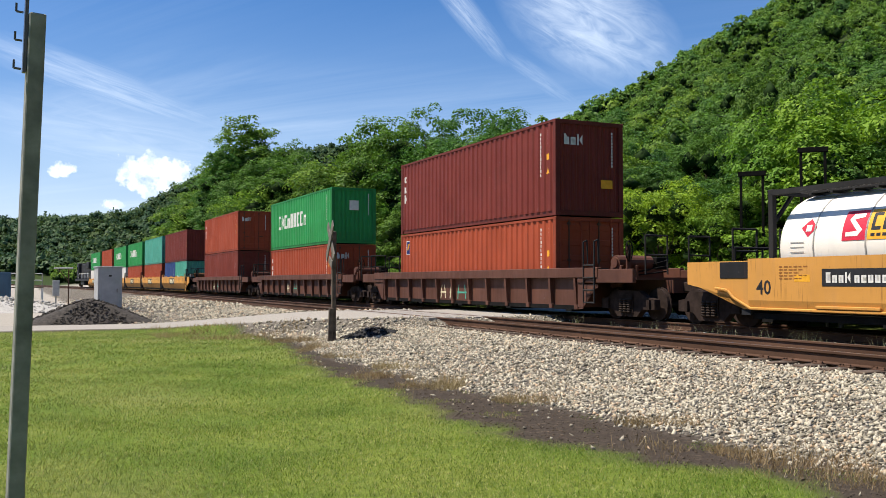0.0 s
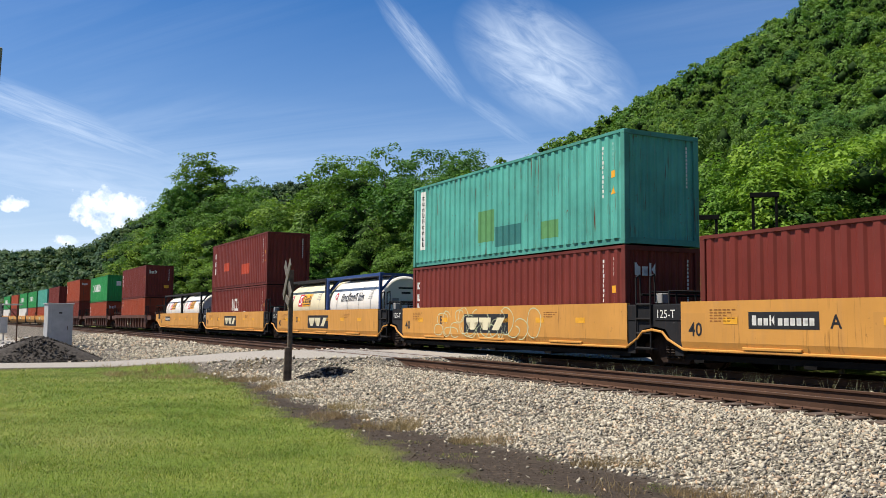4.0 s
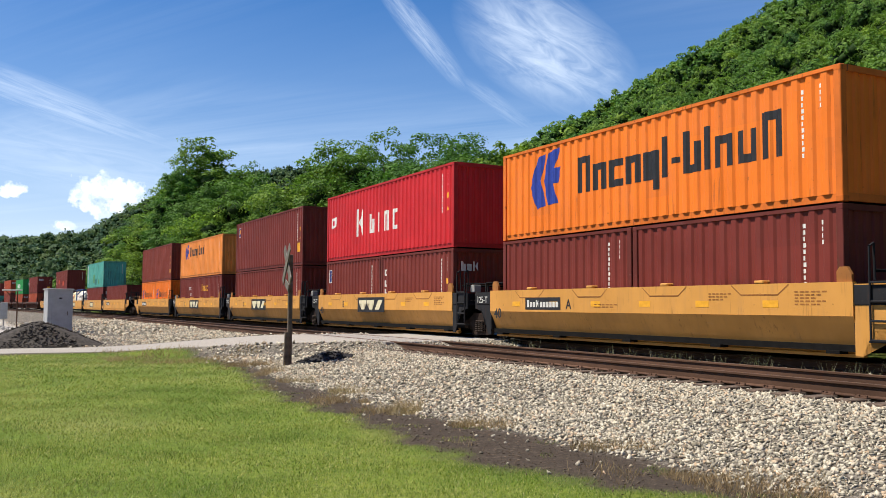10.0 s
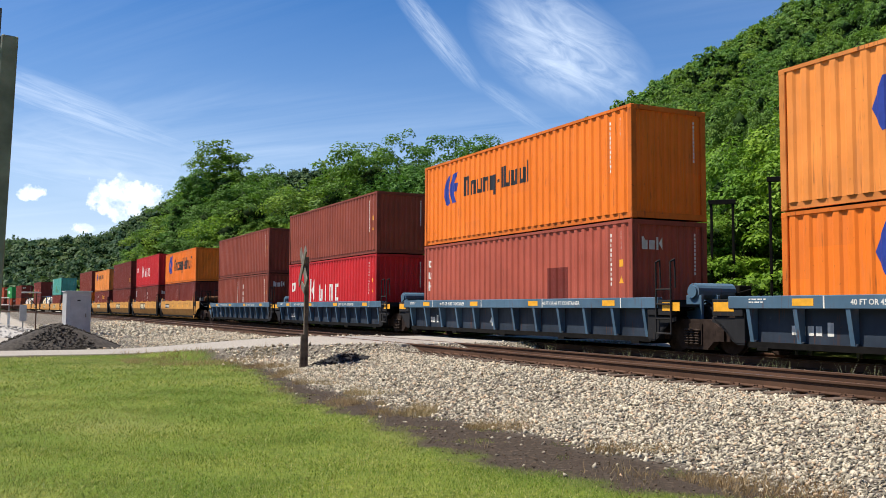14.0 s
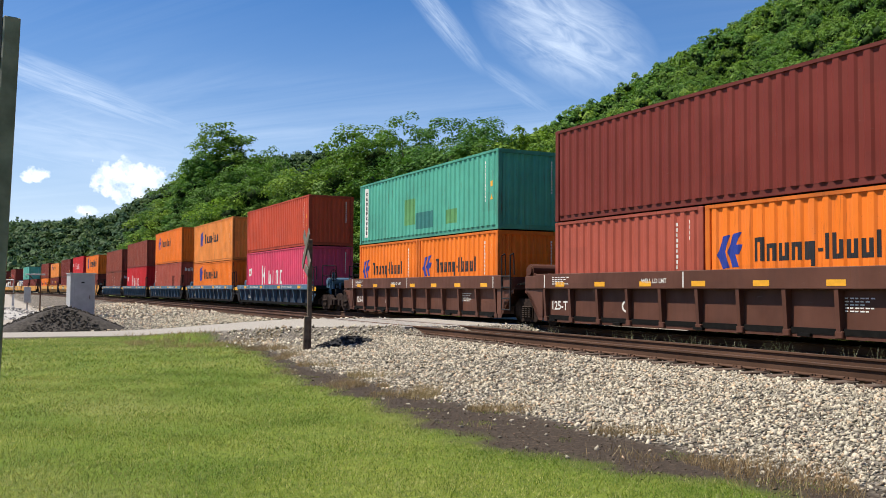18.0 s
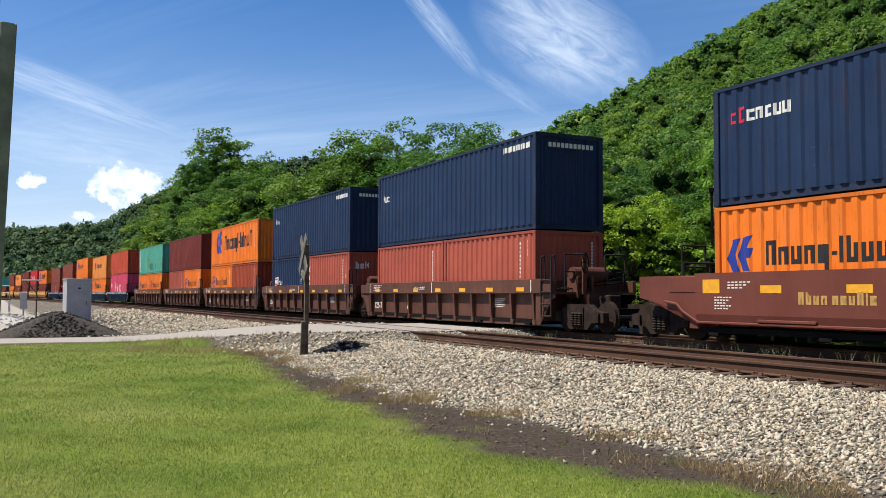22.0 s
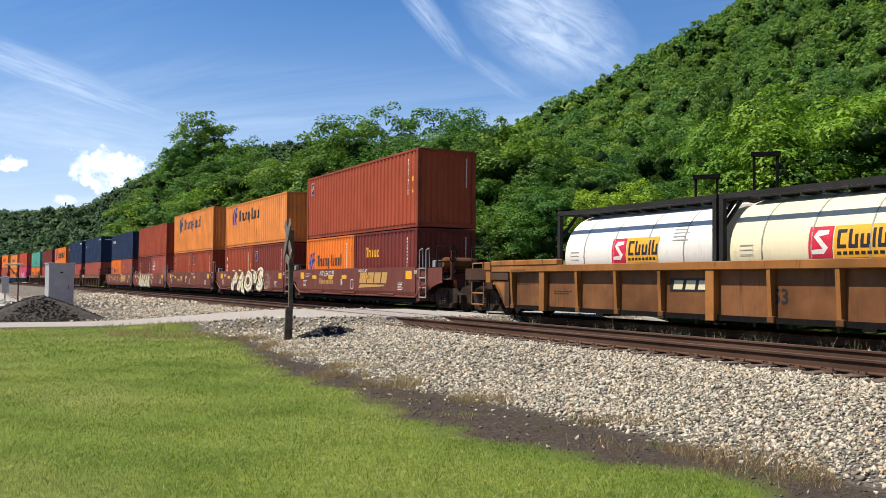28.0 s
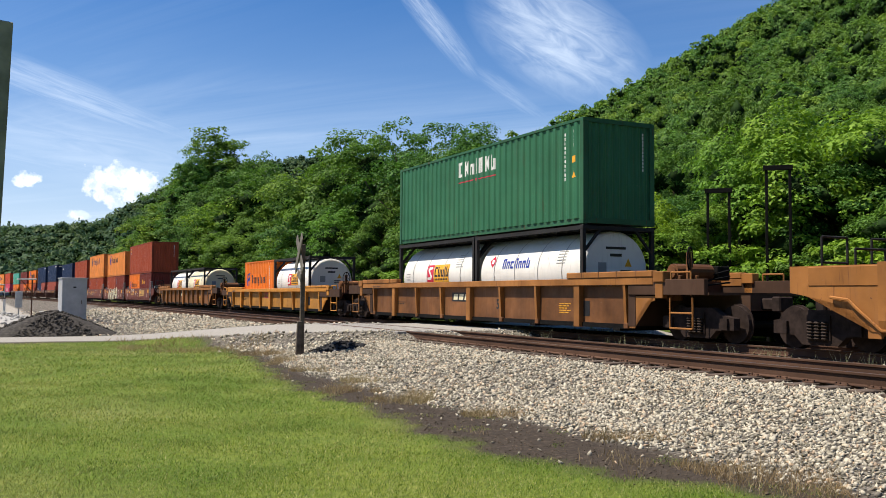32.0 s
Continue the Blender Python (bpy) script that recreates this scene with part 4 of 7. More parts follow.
def well_car(style, pitch, label, lead_truck=False, rear_truck=True, end_kind="drawbar", marks=(), group=""):
    """One well: two side sills, a floor, end platforms over the trucks. Travels towards +y; its middle is the container's."""
    st = STYLES[style]
    car = tagged(new("well_car"), label, "rail car", group)
    pt = PAINTS[st["paint"]]
    half = st["half"]                      # half the length of the well
    ct, cb, wb, xo = st["top"], st["chord"], st["low"], st["x"]

    def sill():
        if st["kind"] == "smooth":
            bm = prism([(-xo, cb), (-xo, ct), (-xo + 0.10, ct), (-xo + st["tuck"] + 0.05, cb), (-xo + st["tuck"] + 0.05, wb), (-xo + st["tuck"], wb)], -half, half)
            return mesh_of("side_sill", bm, WHITE)
        bm = bmesh.new()
        box(bm, -xo, -xo + 0.16, -half - st["nose"], half + st["nose"], cb, ct, bevel=0.012)
        rc = st.get("recess", 0.17)
        for a in (-half, half - 0.15):
            box(bm, -xo + rc, -xo + rc + 0.02, a, a + 0.15, wb, cb)
        box(bm, -xo + rc - 0.04, -xo + rc + 0.07, -half + 0.4, half - 0.4, wb - 0.03, wb + 0.05)
        return mesh_of("side_sill", bm, WHITE)

    for sx in (-1, 1):
        s = part("side_sill", cached(("sill", style), sill), pt, car, at=pose(0, 0, 0, 0, 0, 0 if sx < 0 else 180))
        if st["kind"] == "ribbed":
            rib = cached(("rib", style), lambda: mesh_of("rib", rib_mesh(xo, wb, cb, st.get("recess", 0.17)), WHITE))
            n = st["ribs"]
            step = (2 * half - 0.3) / (n - 1)
            rc = st.get("recess", 0.17)
            web = cached(("web", style), lambda: mesh_of("web_panel", boxes((-xo + rc, -xo + rc + 0.02, -step / 2, step / 2, wb, cb)), WHITE))
            foot = cached(("foot", style), lambda: mesh_of("rib_foot", boxes((-xo + rc - 0.11, -xo + rc + 0.01, -0.09, 0.09, wb - 0.02, wb + 0.12), bevel=0.015), WHITE))
            wide = cached(("wide", style), lambda: mesh_of("post", boxes((-xo + 0.02, -xo + rc + 0.003, -0.13, 0.13, wb - 0.04, cb), bevel=0.01), WHITE))
            for k in range(n):
                y = -half + 0.15 + k * step
                if st.get("posts") and k in st["posts"]:
                    part("post", wide, PAINTS[st["paint"]], s, at=pose(0, y, 0))
                else:
                    part("rib", rib, PAINTS[st.get("rib", st["paint"])], s, at=pose(0, y, 0))
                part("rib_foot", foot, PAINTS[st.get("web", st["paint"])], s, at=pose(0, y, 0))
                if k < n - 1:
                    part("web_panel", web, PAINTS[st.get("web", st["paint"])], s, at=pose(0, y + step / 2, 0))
            if st.get("raised"):
                lift = st["raised"]
                hood = cached(("hood", style), lambda: mesh_of("end_hood", boxes((-xo - 0.02, -xo + 0.17, half - 2.6, half + 0.95, ct + 0.004, ct + lift), bevel=0.02), WHITE))
                endpost = cached(("endpost", style), lambda: mesh_of("end_post", boxes((-xo - 0.03, -xo + 0.2, half + 0.98, half + 1.35, ct - 0.12, ct + lift - 0.03), (-xo + 0.0, -xo + 0.14, half + 1.02, half + 1.3, 0.98, ct - 0.12), bevel=0.015), WHITE))
                seam = cached(("seam", style), lambda: mesh_of("hood_joint", boxes((-xo - 0.026, -xo - 0.012, -0.02, 0.02, ct + 0.01, ct + lift + 0.004)), WHITE))
                stirrup = cached(("stirrup", style), lambda: mesh_of("stirrup", rods(0.022, *[((-xo + 0.05, half + 1.5 + a, 1.0), (-xo + 0.05, half + 1.5 + a, 0.30)) for a in (0, 0.75)], *[((-xo + 0.05, half + 1.5, z), (-xo + 0.05, half + 2.25, z)) for z in (0.30, 0.65)], ((-xo + 0.05, half + 1.55, 1.05), (-xo + 0.05, half + 1.55, ct + 0.1)), ((-xo + 0.05, half + 2.2, 1.05), (-xo + 0.05, half + 2.2, ct + 0.1)), ((-xo + 0.05, half + 1.55, ct + 0.1), (-xo + 0.05, half + 2.2, ct + 0.1))), WHITE))
                for sy in (1, -1):
                    mm = Matrix.Diagonal((1, sy, 1, 1))
                    part("end_hood", hood, PAINTS[st["paint"]], s, at=mm)
                    part("end_post", endpost, PAINTS[st["paint"]], s, at=mm)
                    part("stirrup", stirrup, PAINTS[st["paint"]], s, "painted steel stirrup and grab bars", mm)
                    for k in range(4):
                        part("hood_joint", seam, PAINTS["web"], s, at=pose(0, sy * (half - 1.9 + 0.75 * k), 0))
        else:
            fl = cached(("flange", style), lambda: mesh_of("step_flange", boxes((-xo - 0.07 + st["tuck"], -xo + st["tuck"] + 0.02, -0.75, 0.75, wb + 0.06, wb + 0.12), bevel=0.01), WHITE))
            if st.get("pipe"):
                for k in range(3):
                    part("step_flange", fl, pt, s, at=pose(0, (k - 1) * half * 0.6, 0))
                part("air_pipe", cached(("pipe", style), lambda: mesh_of("air_pipe", rods(0.03, ((-xo - 0.03 + st["tuck"], -half + 0.05, wb + 0.02), (-xo - 0.03 + st["tuck"], half - 0.05, wb + 0.02)), *[e for q in (1, -1) for e in (((-xo - 0.03 + st["tuck"], q * (half - 0.05), wb + 0.02), (-xo - 0.02, q * (half + 0.42), ct - 0.84)), ((-xo - 0.02, q * (half + 0.42), ct - 0.84), (-xo - 0.02, q * (half + 0.6), ct - 0.68)), ((-xo - 0.02, q * (half + 0.6), ct - 0.68), (-xo - 0.02, q * (half + 1.0), ct - 0.63)))]), WHITE)), pt, s)
            else:
                part("bottom_lip", cached(("lip", style), lambda: mesh_of("bottom_lip", boxes((-xo + st["tuck"] - 0.05, -xo + st["tuck"] + 0.05, -half, half, wb - 0.04, wb + 0.02)), WHITE)), pt, s)
                for k in range(4):
                    part("tab", cached(("tab", style), lambda: mesh_of("tab", boxes((-xo - 0.01, -xo + 0.2, -0.13, 0.13, ct, ct + 0.07), bevel=0.02), WHITE)), pt, s, at=pose(0, half * (0.66 - 0.44 * k), 0))
                for sy in (-1, 1):
                    g = part("container_guide", cached(("guide", style), lambda: mesh_of("container_guide", plate([(-0.17, 0), (-0.17, 0.14), (-0.08, 0.28), (0.08, 0.28), (0.15, 0.2), (0.15, 0)], -xo + 0.04, -xo + 0.10), WHITE)), PAINTS["rustcar"], s, at=pose(0, sy * (half - 0.22), ct))
            if st.get("dark_low"):
                part("lower_sheet", cached(("lowsheet", style), lambda: mesh_of("lower_sheet", prism([(-xo - 0.004, cb), (-xo + st["tuck"] - 0.004, wb), (-xo + st["tuck"] + 0.01, wb), (-xo + 0.01, cb)], -half + 0.02, half - 0.02), WHITE)), PAINTS[st["dark_low"]], s, "weathered tan lower sheet with shade in its colour")

    def floor_():
        bm = boxes((-xo + 0.12, xo - 0.12, -half, half, 0.22, 0.34))
        for k in range(5):
            y = -half + 0.5 + k * (2 * half - 1) / 4
            box(bm, -xo + 0.05, xo - 0.05, y - 0.15, y + 0.15, 0.17, 0.23)
        return mesh_of("well_floor", bm, DARK)

    part("well_floor", cached(("floor", style), floor_), None, car)
    for sy in (-1, 1):
        def platform():
            bm = bmesh.new()
            e = st["over"]
            box(bm, -xo + 0.05, xo - 0.05, half - 0.02, half + 0.25, 0.3, ct - 0.05)       # bulkhead
            box(bm, -0.45, 0.45, half + 0.2, half + e, 0.72, 1.06)                          # draft sill
            box(bm, -xo + 0.1, xo - 0.1, half + 0.2, half + e - 0.3, 1.06, 1.12)            # deck
            for x in (-1, 1):
                a, b = sorted((x * (xo - 0.02), x * (xo - 0.14)))
                box(bm, a, b, half, half + e - 0.35, ct - 0.42, ct - 0.06, bevel=0.01)
            return mesh_of("end_platform", bm, WHITE)
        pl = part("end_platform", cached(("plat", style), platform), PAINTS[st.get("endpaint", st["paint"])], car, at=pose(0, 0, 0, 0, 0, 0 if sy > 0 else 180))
        coupled = (sy < 0 and end_kind == "coupler") or (sy > 0 and lead_truck)
        e = (2.0 if coupled else 0.98) if st["kind"] == "smooth" else 0.95

        def arch():
            y0 = half + 0.003
            if st["kind"] == "smooth":
                bm = plate([(y0, wb), (y0, ct - 0.04), (y0 + e, ct - 0.04), (y0 + e, ct - 0.55), (y0 + e - 0.42, ct - 0.62), (y0 + 0.36, ct - 0.86), (y0 + 0.16, wb)], -xo + 0.035, -xo + 0.07)
            else:
                bm = plate([(y0, wb), (y0, ct - 0.45), (y0 + e, ct - 0.45), (y0 + e, ct - 0.55), (y0 + 0.62, ct - 0.62), (y0 + 0.34, ct - 0.95), (y0 + 0.2, wb)], -xo + 0.06, -xo + 0.09)
            return mesh_of("arch_plate", bm, WHITE)
        for sx in (-1, 1):
            am = cached(("arch", style, e), arch)
            pm = pose(0, 0, 0) if sy > 0 else Matrix.Diagonal((1, -1, 1, 1))
            if sx > 0:
                pm = Matrix.Diagonal((-1, 1, 1, 1)) @ pm
            part("arch_plate", am, PAINTS[st["paint"] if coupled else st.get("endpaint", st["paint"])], car, at=pm)
            if sx == sy and not st.get("raised"):
                part("ladder", cached(("ladder", "grey"), ladder_mesh), PAINTS[st.get("rail", "frame_dark")], car, "steel ladder", pose(sx * (xo + 0.01), sy * (half + 0.62), 0))
            if coupled and not st.get("raised"):
                part("handrail", cached("handrail", stanchion_mesh), PAINTS["frame_dark"], car, "steel handrail", pose(sx * 0.7, sy * (half + st["over"] - 0.35), 0, 0, 0, 90))
    if rear_truck:
        add_truck(car, -half - st["truck_out"] if end_kind == "drawbar" else -half - st["truck_in"])
    if lead_truck:
        add_truck(car, half + st["truck_in"])

    gp = PAINTS[st.get("gear", st["paint"])]
    tank_y = -half - 0.75

    def air_tank():
        bm = rods(0.2, ((-0.75, tank_y, ct + 0.14), (0.5, tank_y, ct + 0.14)), n=16)
        bmesh.ops.bevel(bm, geom=[e for e in bm.edges if abs(e.verts[0].co.x - e.verts[1].co.x) < 1e-4], offset=0.05, segments=2, affect="EDGES")
        return mesh_of("air_tank", bm, WHITE)
    if st["kind"] == "ribbed" or end_kind == "coupler":
        part("air_tank", cached(("airtank", style), air_tank), gp if st["kind"] == "ribbed" else PAINTS["web"], car, "painted steel air tank")
    if st["kind"] != "ribbed":
        part("cross_rod", cached(("crossrod", style), lambda: mesh_of("cross_rod", rods(0.03, ((-1.2, tank_y + 0.5, ct + 0.2), (1.2, tank_y + 0.5, ct + 0.2))), DARK)), None, car)
        part("gauge_box", cached(("gauge", style), lambda: mesh_of("gauge_box", boxes((-1.1, -0.85, tank_y - 0.1, tank_y + 0.15, ct - 0.02, ct + 0.22), bevel=0.015), WHITE)), PAINTS["band"], car, "pale grey box")
        for sy in (-1, 1):
            y0 = sy * (half + 0.62)
            part("crossover_rail", cached(("crossrail", style), lambda: mesh_of("crossover_rail", rods(0.024, ((-1.25, 0, ct + 0.26), (1.25, 0, ct + 0.26)), *[((x, 0, 1.1), (x, 0, ct + 0.26)) for x in (-1.25, -0.45, 0.45, 1.25)]), WHITE)), PAINTS["frame_dark"], car, at=pose(0, y0, 0))
            part("air_hose", cached(("hose", style), lambda: mesh_of("air_hose", rods(0.02, *[((-1.1 + 0.1 * k, 0.05 * math.sin(k), ct - 0.1 - 0.35 * math.sin(math.pi * k / 8)), (-1.0 + 0.1 * k, 0.05 * math.sin(k + 1), ct - 0.1 - 0.35 * math.sin(math.pi * (k + 1) / 8))) for k in range(8)]), DARK)), PAINTS["band"] if sy < 0 else None, car, "slack air hose", pose(0, sy * (half + 0.95), 0))
            part("step_plate", cached(("stepplate", style), lambda: mesh_of("step_plate", boxes((-xo - 0.02, -xo + 0.16, -0.3, 0.3, 0.40, 0.44), bevel=0.008), WHITE)), PAINTS["frame_dark"], car, at=pose(0, sy * (half + 0.62), 0) if sy < 0 else pose(0, y0, 0, 0, 0, 180))
    part("valve_box", cached(("valve", style), lambda: mesh_of("valve_box", boxes((0.55, 0.95, tank_y - 0.2, tank_y + 0.2, ct - 0.05, ct + 0.3), bevel=0.02), DARK)), None, car, "dark valve box")
    for k in range(3):
        part("brake_rod", cached(("brakerod", style, k), lambda: mesh_of("brake_rod", rods(0.022, ((-0.9, -half - 0.3 - 0.2 * k, ct - 0.3), (0.8, -half - 1.1, ct + 0.2 - 0.15 * k))), DARK)), None, car)
    for x in (-1.05, -0.55) if st["kind"] == "ribbed" else ():
        part("tank_cradle", cached(("cradle", style), lambda: mesh_of("tank_cradle", boxes((-0.04, 0.04, tank_y - 0.26, tank_y + 0.26, ct - 0.55, ct + 0.06), bevel=0.01), WHITE)), gp, car, at=pose(x + 0.4, 0, 0))

    def wheel_():
        bm = bmesh.new()
        for k in range(16):
            a, b = 2 * math.pi * k / 16, 2 * math.pi * (k + 1) / 16
            rod(bm, (0.28 * math.cos(a), 0, 0.28 * math.sin(a)), (0.28 * math.cos(b), 0, 0.28 * math.sin(b)), 0.018, 5)
        for k in range(4):
            a = math.pi * k / 4
            rod(bm, (-0.28 * math.cos(a), 0, -0.28 * math.sin(a)), (0.28 * math.cos(a), 0, 0.28 * math.sin(a)), 0.012, 5)
        return mesh_of("hand_wheel", bm, DARK)
    if end_kind == "coupler":
        part("hand_wheel", cached("handwheel", wheel_), None, car, "spoked steel hand wheel", pose(-0.6, -half - 1.25, ct + 0.45, 0, 0, 35))
        part("wheel_post", cached(("wheelpost", style), lambda: mesh_of("wheel_post", boxes((-0.66, -0.54, -half - 1.24, -half - 1.18, 1.06, ct + 0.6)), WHITE)), gp, car)
    if end_kind == "coupler" or lead_truck:
        for sy, on in ((-1, end_kind == "coupler"), (1, lead_truck)):
            if on:
                part("coupler", cached(("coupler", style), lambda: mesh_of("coupler", boxes((-0.13, 0.13, half + st["over"] - 0.1, half + st["over"] + 0.55, 0.74, 1.0), (-0.2, 0.2, half + st["over"] + 0.35, half + st["over"] + 0.6, 0.70, 1.04), bevel=0.03), GREASE)), None, car, at=pose(0, 0, 0, 0, 0, 0 if sy > 0 else 180))
    for mk in marks:
        mk(car, st)
    return car


STYLES = {
    "tan": dict(kind="smooth", paint="tan", half=6.45, top=1.48, chord=0.86, low=0.15, x=1.46, tuck=0.30, over=1.25, truck_out=1.30, truck_in=1.6, nose=0, dark_low="tan_shade", endpaint="end_black", rail="end_black", gear="end_black"),
    "tanpipe": dict(kind="smooth", paint="tan", half=6.45, top=1.50, chord=0.62, low=0.42, x=1.46, tuck=0.05, over=1.25, truck_out=1.30, truck_in=1.6, nose=0, pipe=True, endpaint="end_black", gear="end_black"),
    "oxide": dict(kind="smooth", paint="oxide", rail="band", half=6.45, top=1.52, chord=0.62, low=0.42, x=1.46, tuck=0.05, over=1.25, truck_out=1.30, truck_in=1.6, nose=0, pipe=True),
    "rustsmooth": dict(kind="smooth", paint="rustcar", half=6.45, top=1.66, chord=0.62, low=0.42, x=1.46, tuck=0.05, over=1.9, truck_out=1.30, truck_in=1.6, nose=0, pipe=True, gear="web"),
    "brownrib": dict(kind="ribbed", paint="browncar", half=6.45, top=1.50, chord=1.08, low=0.18, x=1.48, over=1.25, truck_out=1.30, truck_in=1.6, nose=0.3, ribs=11),
    "bluerib": dict(kind="ribbed", paint="bluecar", half=6.95, top=1.28, chord=1.02, low=0.26, x=1.48, over=1.25, truck_out=1.2, truck_in=1.6, nose=0.4, ribs=12, recess=0.24, web="blue_web_shade", endpaint="end_black"),
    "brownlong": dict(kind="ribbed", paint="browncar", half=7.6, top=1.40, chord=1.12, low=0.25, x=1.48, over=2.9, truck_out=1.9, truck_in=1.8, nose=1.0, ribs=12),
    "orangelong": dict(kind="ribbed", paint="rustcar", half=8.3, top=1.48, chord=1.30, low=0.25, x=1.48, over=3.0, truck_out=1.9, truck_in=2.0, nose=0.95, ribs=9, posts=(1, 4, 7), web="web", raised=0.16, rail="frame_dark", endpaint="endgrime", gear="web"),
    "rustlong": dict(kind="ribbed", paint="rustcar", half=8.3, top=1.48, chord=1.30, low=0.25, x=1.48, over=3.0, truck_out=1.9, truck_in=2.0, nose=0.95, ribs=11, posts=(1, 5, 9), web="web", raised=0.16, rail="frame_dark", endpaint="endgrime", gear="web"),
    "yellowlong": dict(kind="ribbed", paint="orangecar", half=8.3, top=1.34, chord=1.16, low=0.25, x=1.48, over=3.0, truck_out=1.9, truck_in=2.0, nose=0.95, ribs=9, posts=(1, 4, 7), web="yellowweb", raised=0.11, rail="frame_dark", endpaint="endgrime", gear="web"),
}


def car_marks(car, style, letter, logo, tags):
    """Painted marks on the west side of a car."""
    st = STYLES[style]
    half, ct, cb, wb, xo = st["half"], st["top"], st["chord"], st["low"], st["x"]
    X = -xo - 0.004
    WX = -xo + st.get("recess", 0.17) - 0.005 if st["kind"] == "ribbed" else X

    def bars(name, shapes, mat, y, z, x=X, label=""):
        if name in ("lettering", "spray_marks"):
            for shape in shapes:
                flat("letter" if name == "lettering" else "spray_stroke", [shape], mat, car, on_side(y, z, x), label)
            return
        flat(name, shapes, mat, car, on_side(y, z, x), label)

    def lines(y, z, n, w, mat, x=X):
        bars("small_print", [rect(j * 0.16 * w, -k * 0.06, j * 0.16 * w + w * (0.10 + 0.03 * ((k * 5 + j * 3) % 2)), -k * 0.06 + 0.026) for k in range(n) for j in range(6 - (k * 7) % 3)], mat, y, z, x)

    if style in ("tan", "tanpipe"):
        for k in range(6):
            y = half - 1.5 - k * 1.9
            bars("reflector", [rect(-0.2, -0.07, 0.2, 0.07)], YELLOW, y, 1.08)
        if style == "tan":
            for k in range(4):
                y = half * (0.66 - 0.44 * k)
                for a, b in (((-0.75, 0.0), (-0.48, -0.2)), ((-0.48, -0.2), (0.48, -0.2)), ((0.48, -0.2), (0.75, 0.0))):
                    d = 0.014
                    bars("hatch_edge", [[(a[0], a[1] - d), (b[0], b[1] - d), (b[0], b[1] + d), (a[0], a[1] + d)]], PAINTS["rustcar"], y, ct - 0.02)
        if letter != "B":
            writing(car, "125-T", 0.27, WHITE, on_side(half + 0.86, ct - 0.36, -xo + 0.015))
        writing(car, "40", 0.42, BLACKP, on_side(half - 0.25, 0.66 if style == "tan" else 0.75, X), 0.006)
        if letter:
            writing(car, letter, 0.36, BLACKP, on_side(half - (4.0 if logo == "plate" else 3.0), 0.95, X), 0.006)
        if logo == "plate":
            bars("name_plate", [rect(0, 0, 1.75, 0.34)], BLACKP, half - 2.0, 0.92)
            bars("lettering", [[(x + 0.1, y + 0.07) for x, y in s] for s in letters("CnnH ncuucn", 0.2, 0.2)], WHITE, half - 2.0, 0.92, X - 0.003)
        elif logo == "big":
            k, z = 1.18, 0.68 if style == "tanpipe" else 0.76
            bars("name_plate", [rect(0, 0, 2.3 * k, 0.58)], BLACKP, half - 4.7, z)
            strokes = [[(0.15, 0.4), (0.15, 0.28), (0.35, 0.28), (0.35, 0.08), (0.6, 0.08), (0.6, 0.28), (0.8, 0.28), (0.8, 0.4)], [(0.85, 0.4), (0.85, 0.28), (1.05, 0.28), (1.05, 0.08), (1.3, 0.08), (1.3, 0.28), (1.45, 0.28), (1.45, 0.4)], [(1.5, 0.08), (1.85, 0.08), (2.15, 0.4), (1.8, 0.4)]]
            bars("lettering", [[(k * px, k * py) for px, py in q] for q in strokes], PAINTS["cream"], half - 4.7, z, X - 0.003)
        lines(half - 0.9 if style == "tanpipe" else -half + 1.3, 1.3, 5, 0.8, PAINTS["rustcar"])
        lines(-half + 3.6, 1.28, 3, 0.7, PAINTS["rustcar"])
        lines(1.2, 1.05, 2, 1.0, PAINTS["rustcar"])
    elif style == "oxide":
        for y in (half - 0.5, half - 2.2, half - 4.3, 0.5, -2.0, -half + 0.55):
            w = 0.28 if abs(y) < 5.5 else 0.26
            bars("reflector", [rect(-w, -0.08, w, 0.08 if abs(y) < 5.5 else 0.22)], YELLOW, y, 1.16)
        bars("lettering", letters("Ttun ncuTIc", 0.24, 0.2), PAINTS["gold"], half - 2.9, 0.86)
        writing(car, letter, 0.36, WHITE, on_side(0.9, 0.82, X), 0.006)
        writing(car, "WELL LD LMT", 0.15, WHITE, on_side(-1.1, 1.36, X), 0.002)
        if not tags:
            bars("lettering", [slanted(0, 0, 0.7, 0.42, 0.12), slanted(0.8, 0, 1.4, 0.42, 0.12), slanted(1.5, 0, 2.1, 0.42, 0.12), slanted(2.2, 0, 2.7, 0.42, 0.12)], PAINTS["gold"], -1.2, 0.92, label="dull gold lettering")
        if letter == "B":
            writing(car, "IVY LEAGUE", 0.34, WHITE, on_side(half - 2.9, 1.2, X - 0.003), 0.002, 0.3, "thin white sprayed writing")
        if not tags:
            bars("swoosh", [[(-0.1, -0.2), (2.5, -0.12), (2.55, -0.06), (0.1, -0.05)]], PAINTS["gold"], -1.2, 0.92)
        bars("frame_mark", [rect(-0.14, -0.2, 0.14, 0.2)], WHITE, -0.4, 0.86)
        bars("frame_mark", [rect(-0.11, -0.17, 0.11, 0.17)], PAINTS["oxide"], -0.4, 0.86, X - 0.003)
        lines(half - 0.6, 0.98, 5, 0.55, WHITE)
        lines(half - 1.0, 1.30, 3, 0.7, WHITE)
        lines(-half + 1.5, 0.92, 5, 0.5, WHITE)
        writing(car, "125", 0.16, WHITE, on_side(-half + 0.1, 1.28, X), 0.003)
    elif style == "brownrib":
        for k in range(7):
            bars("reflector", [rect(-0.22, -0.06, 0.22, 0.06)], YELLOW, half - 1.0 - k * 1.85, 1.2)
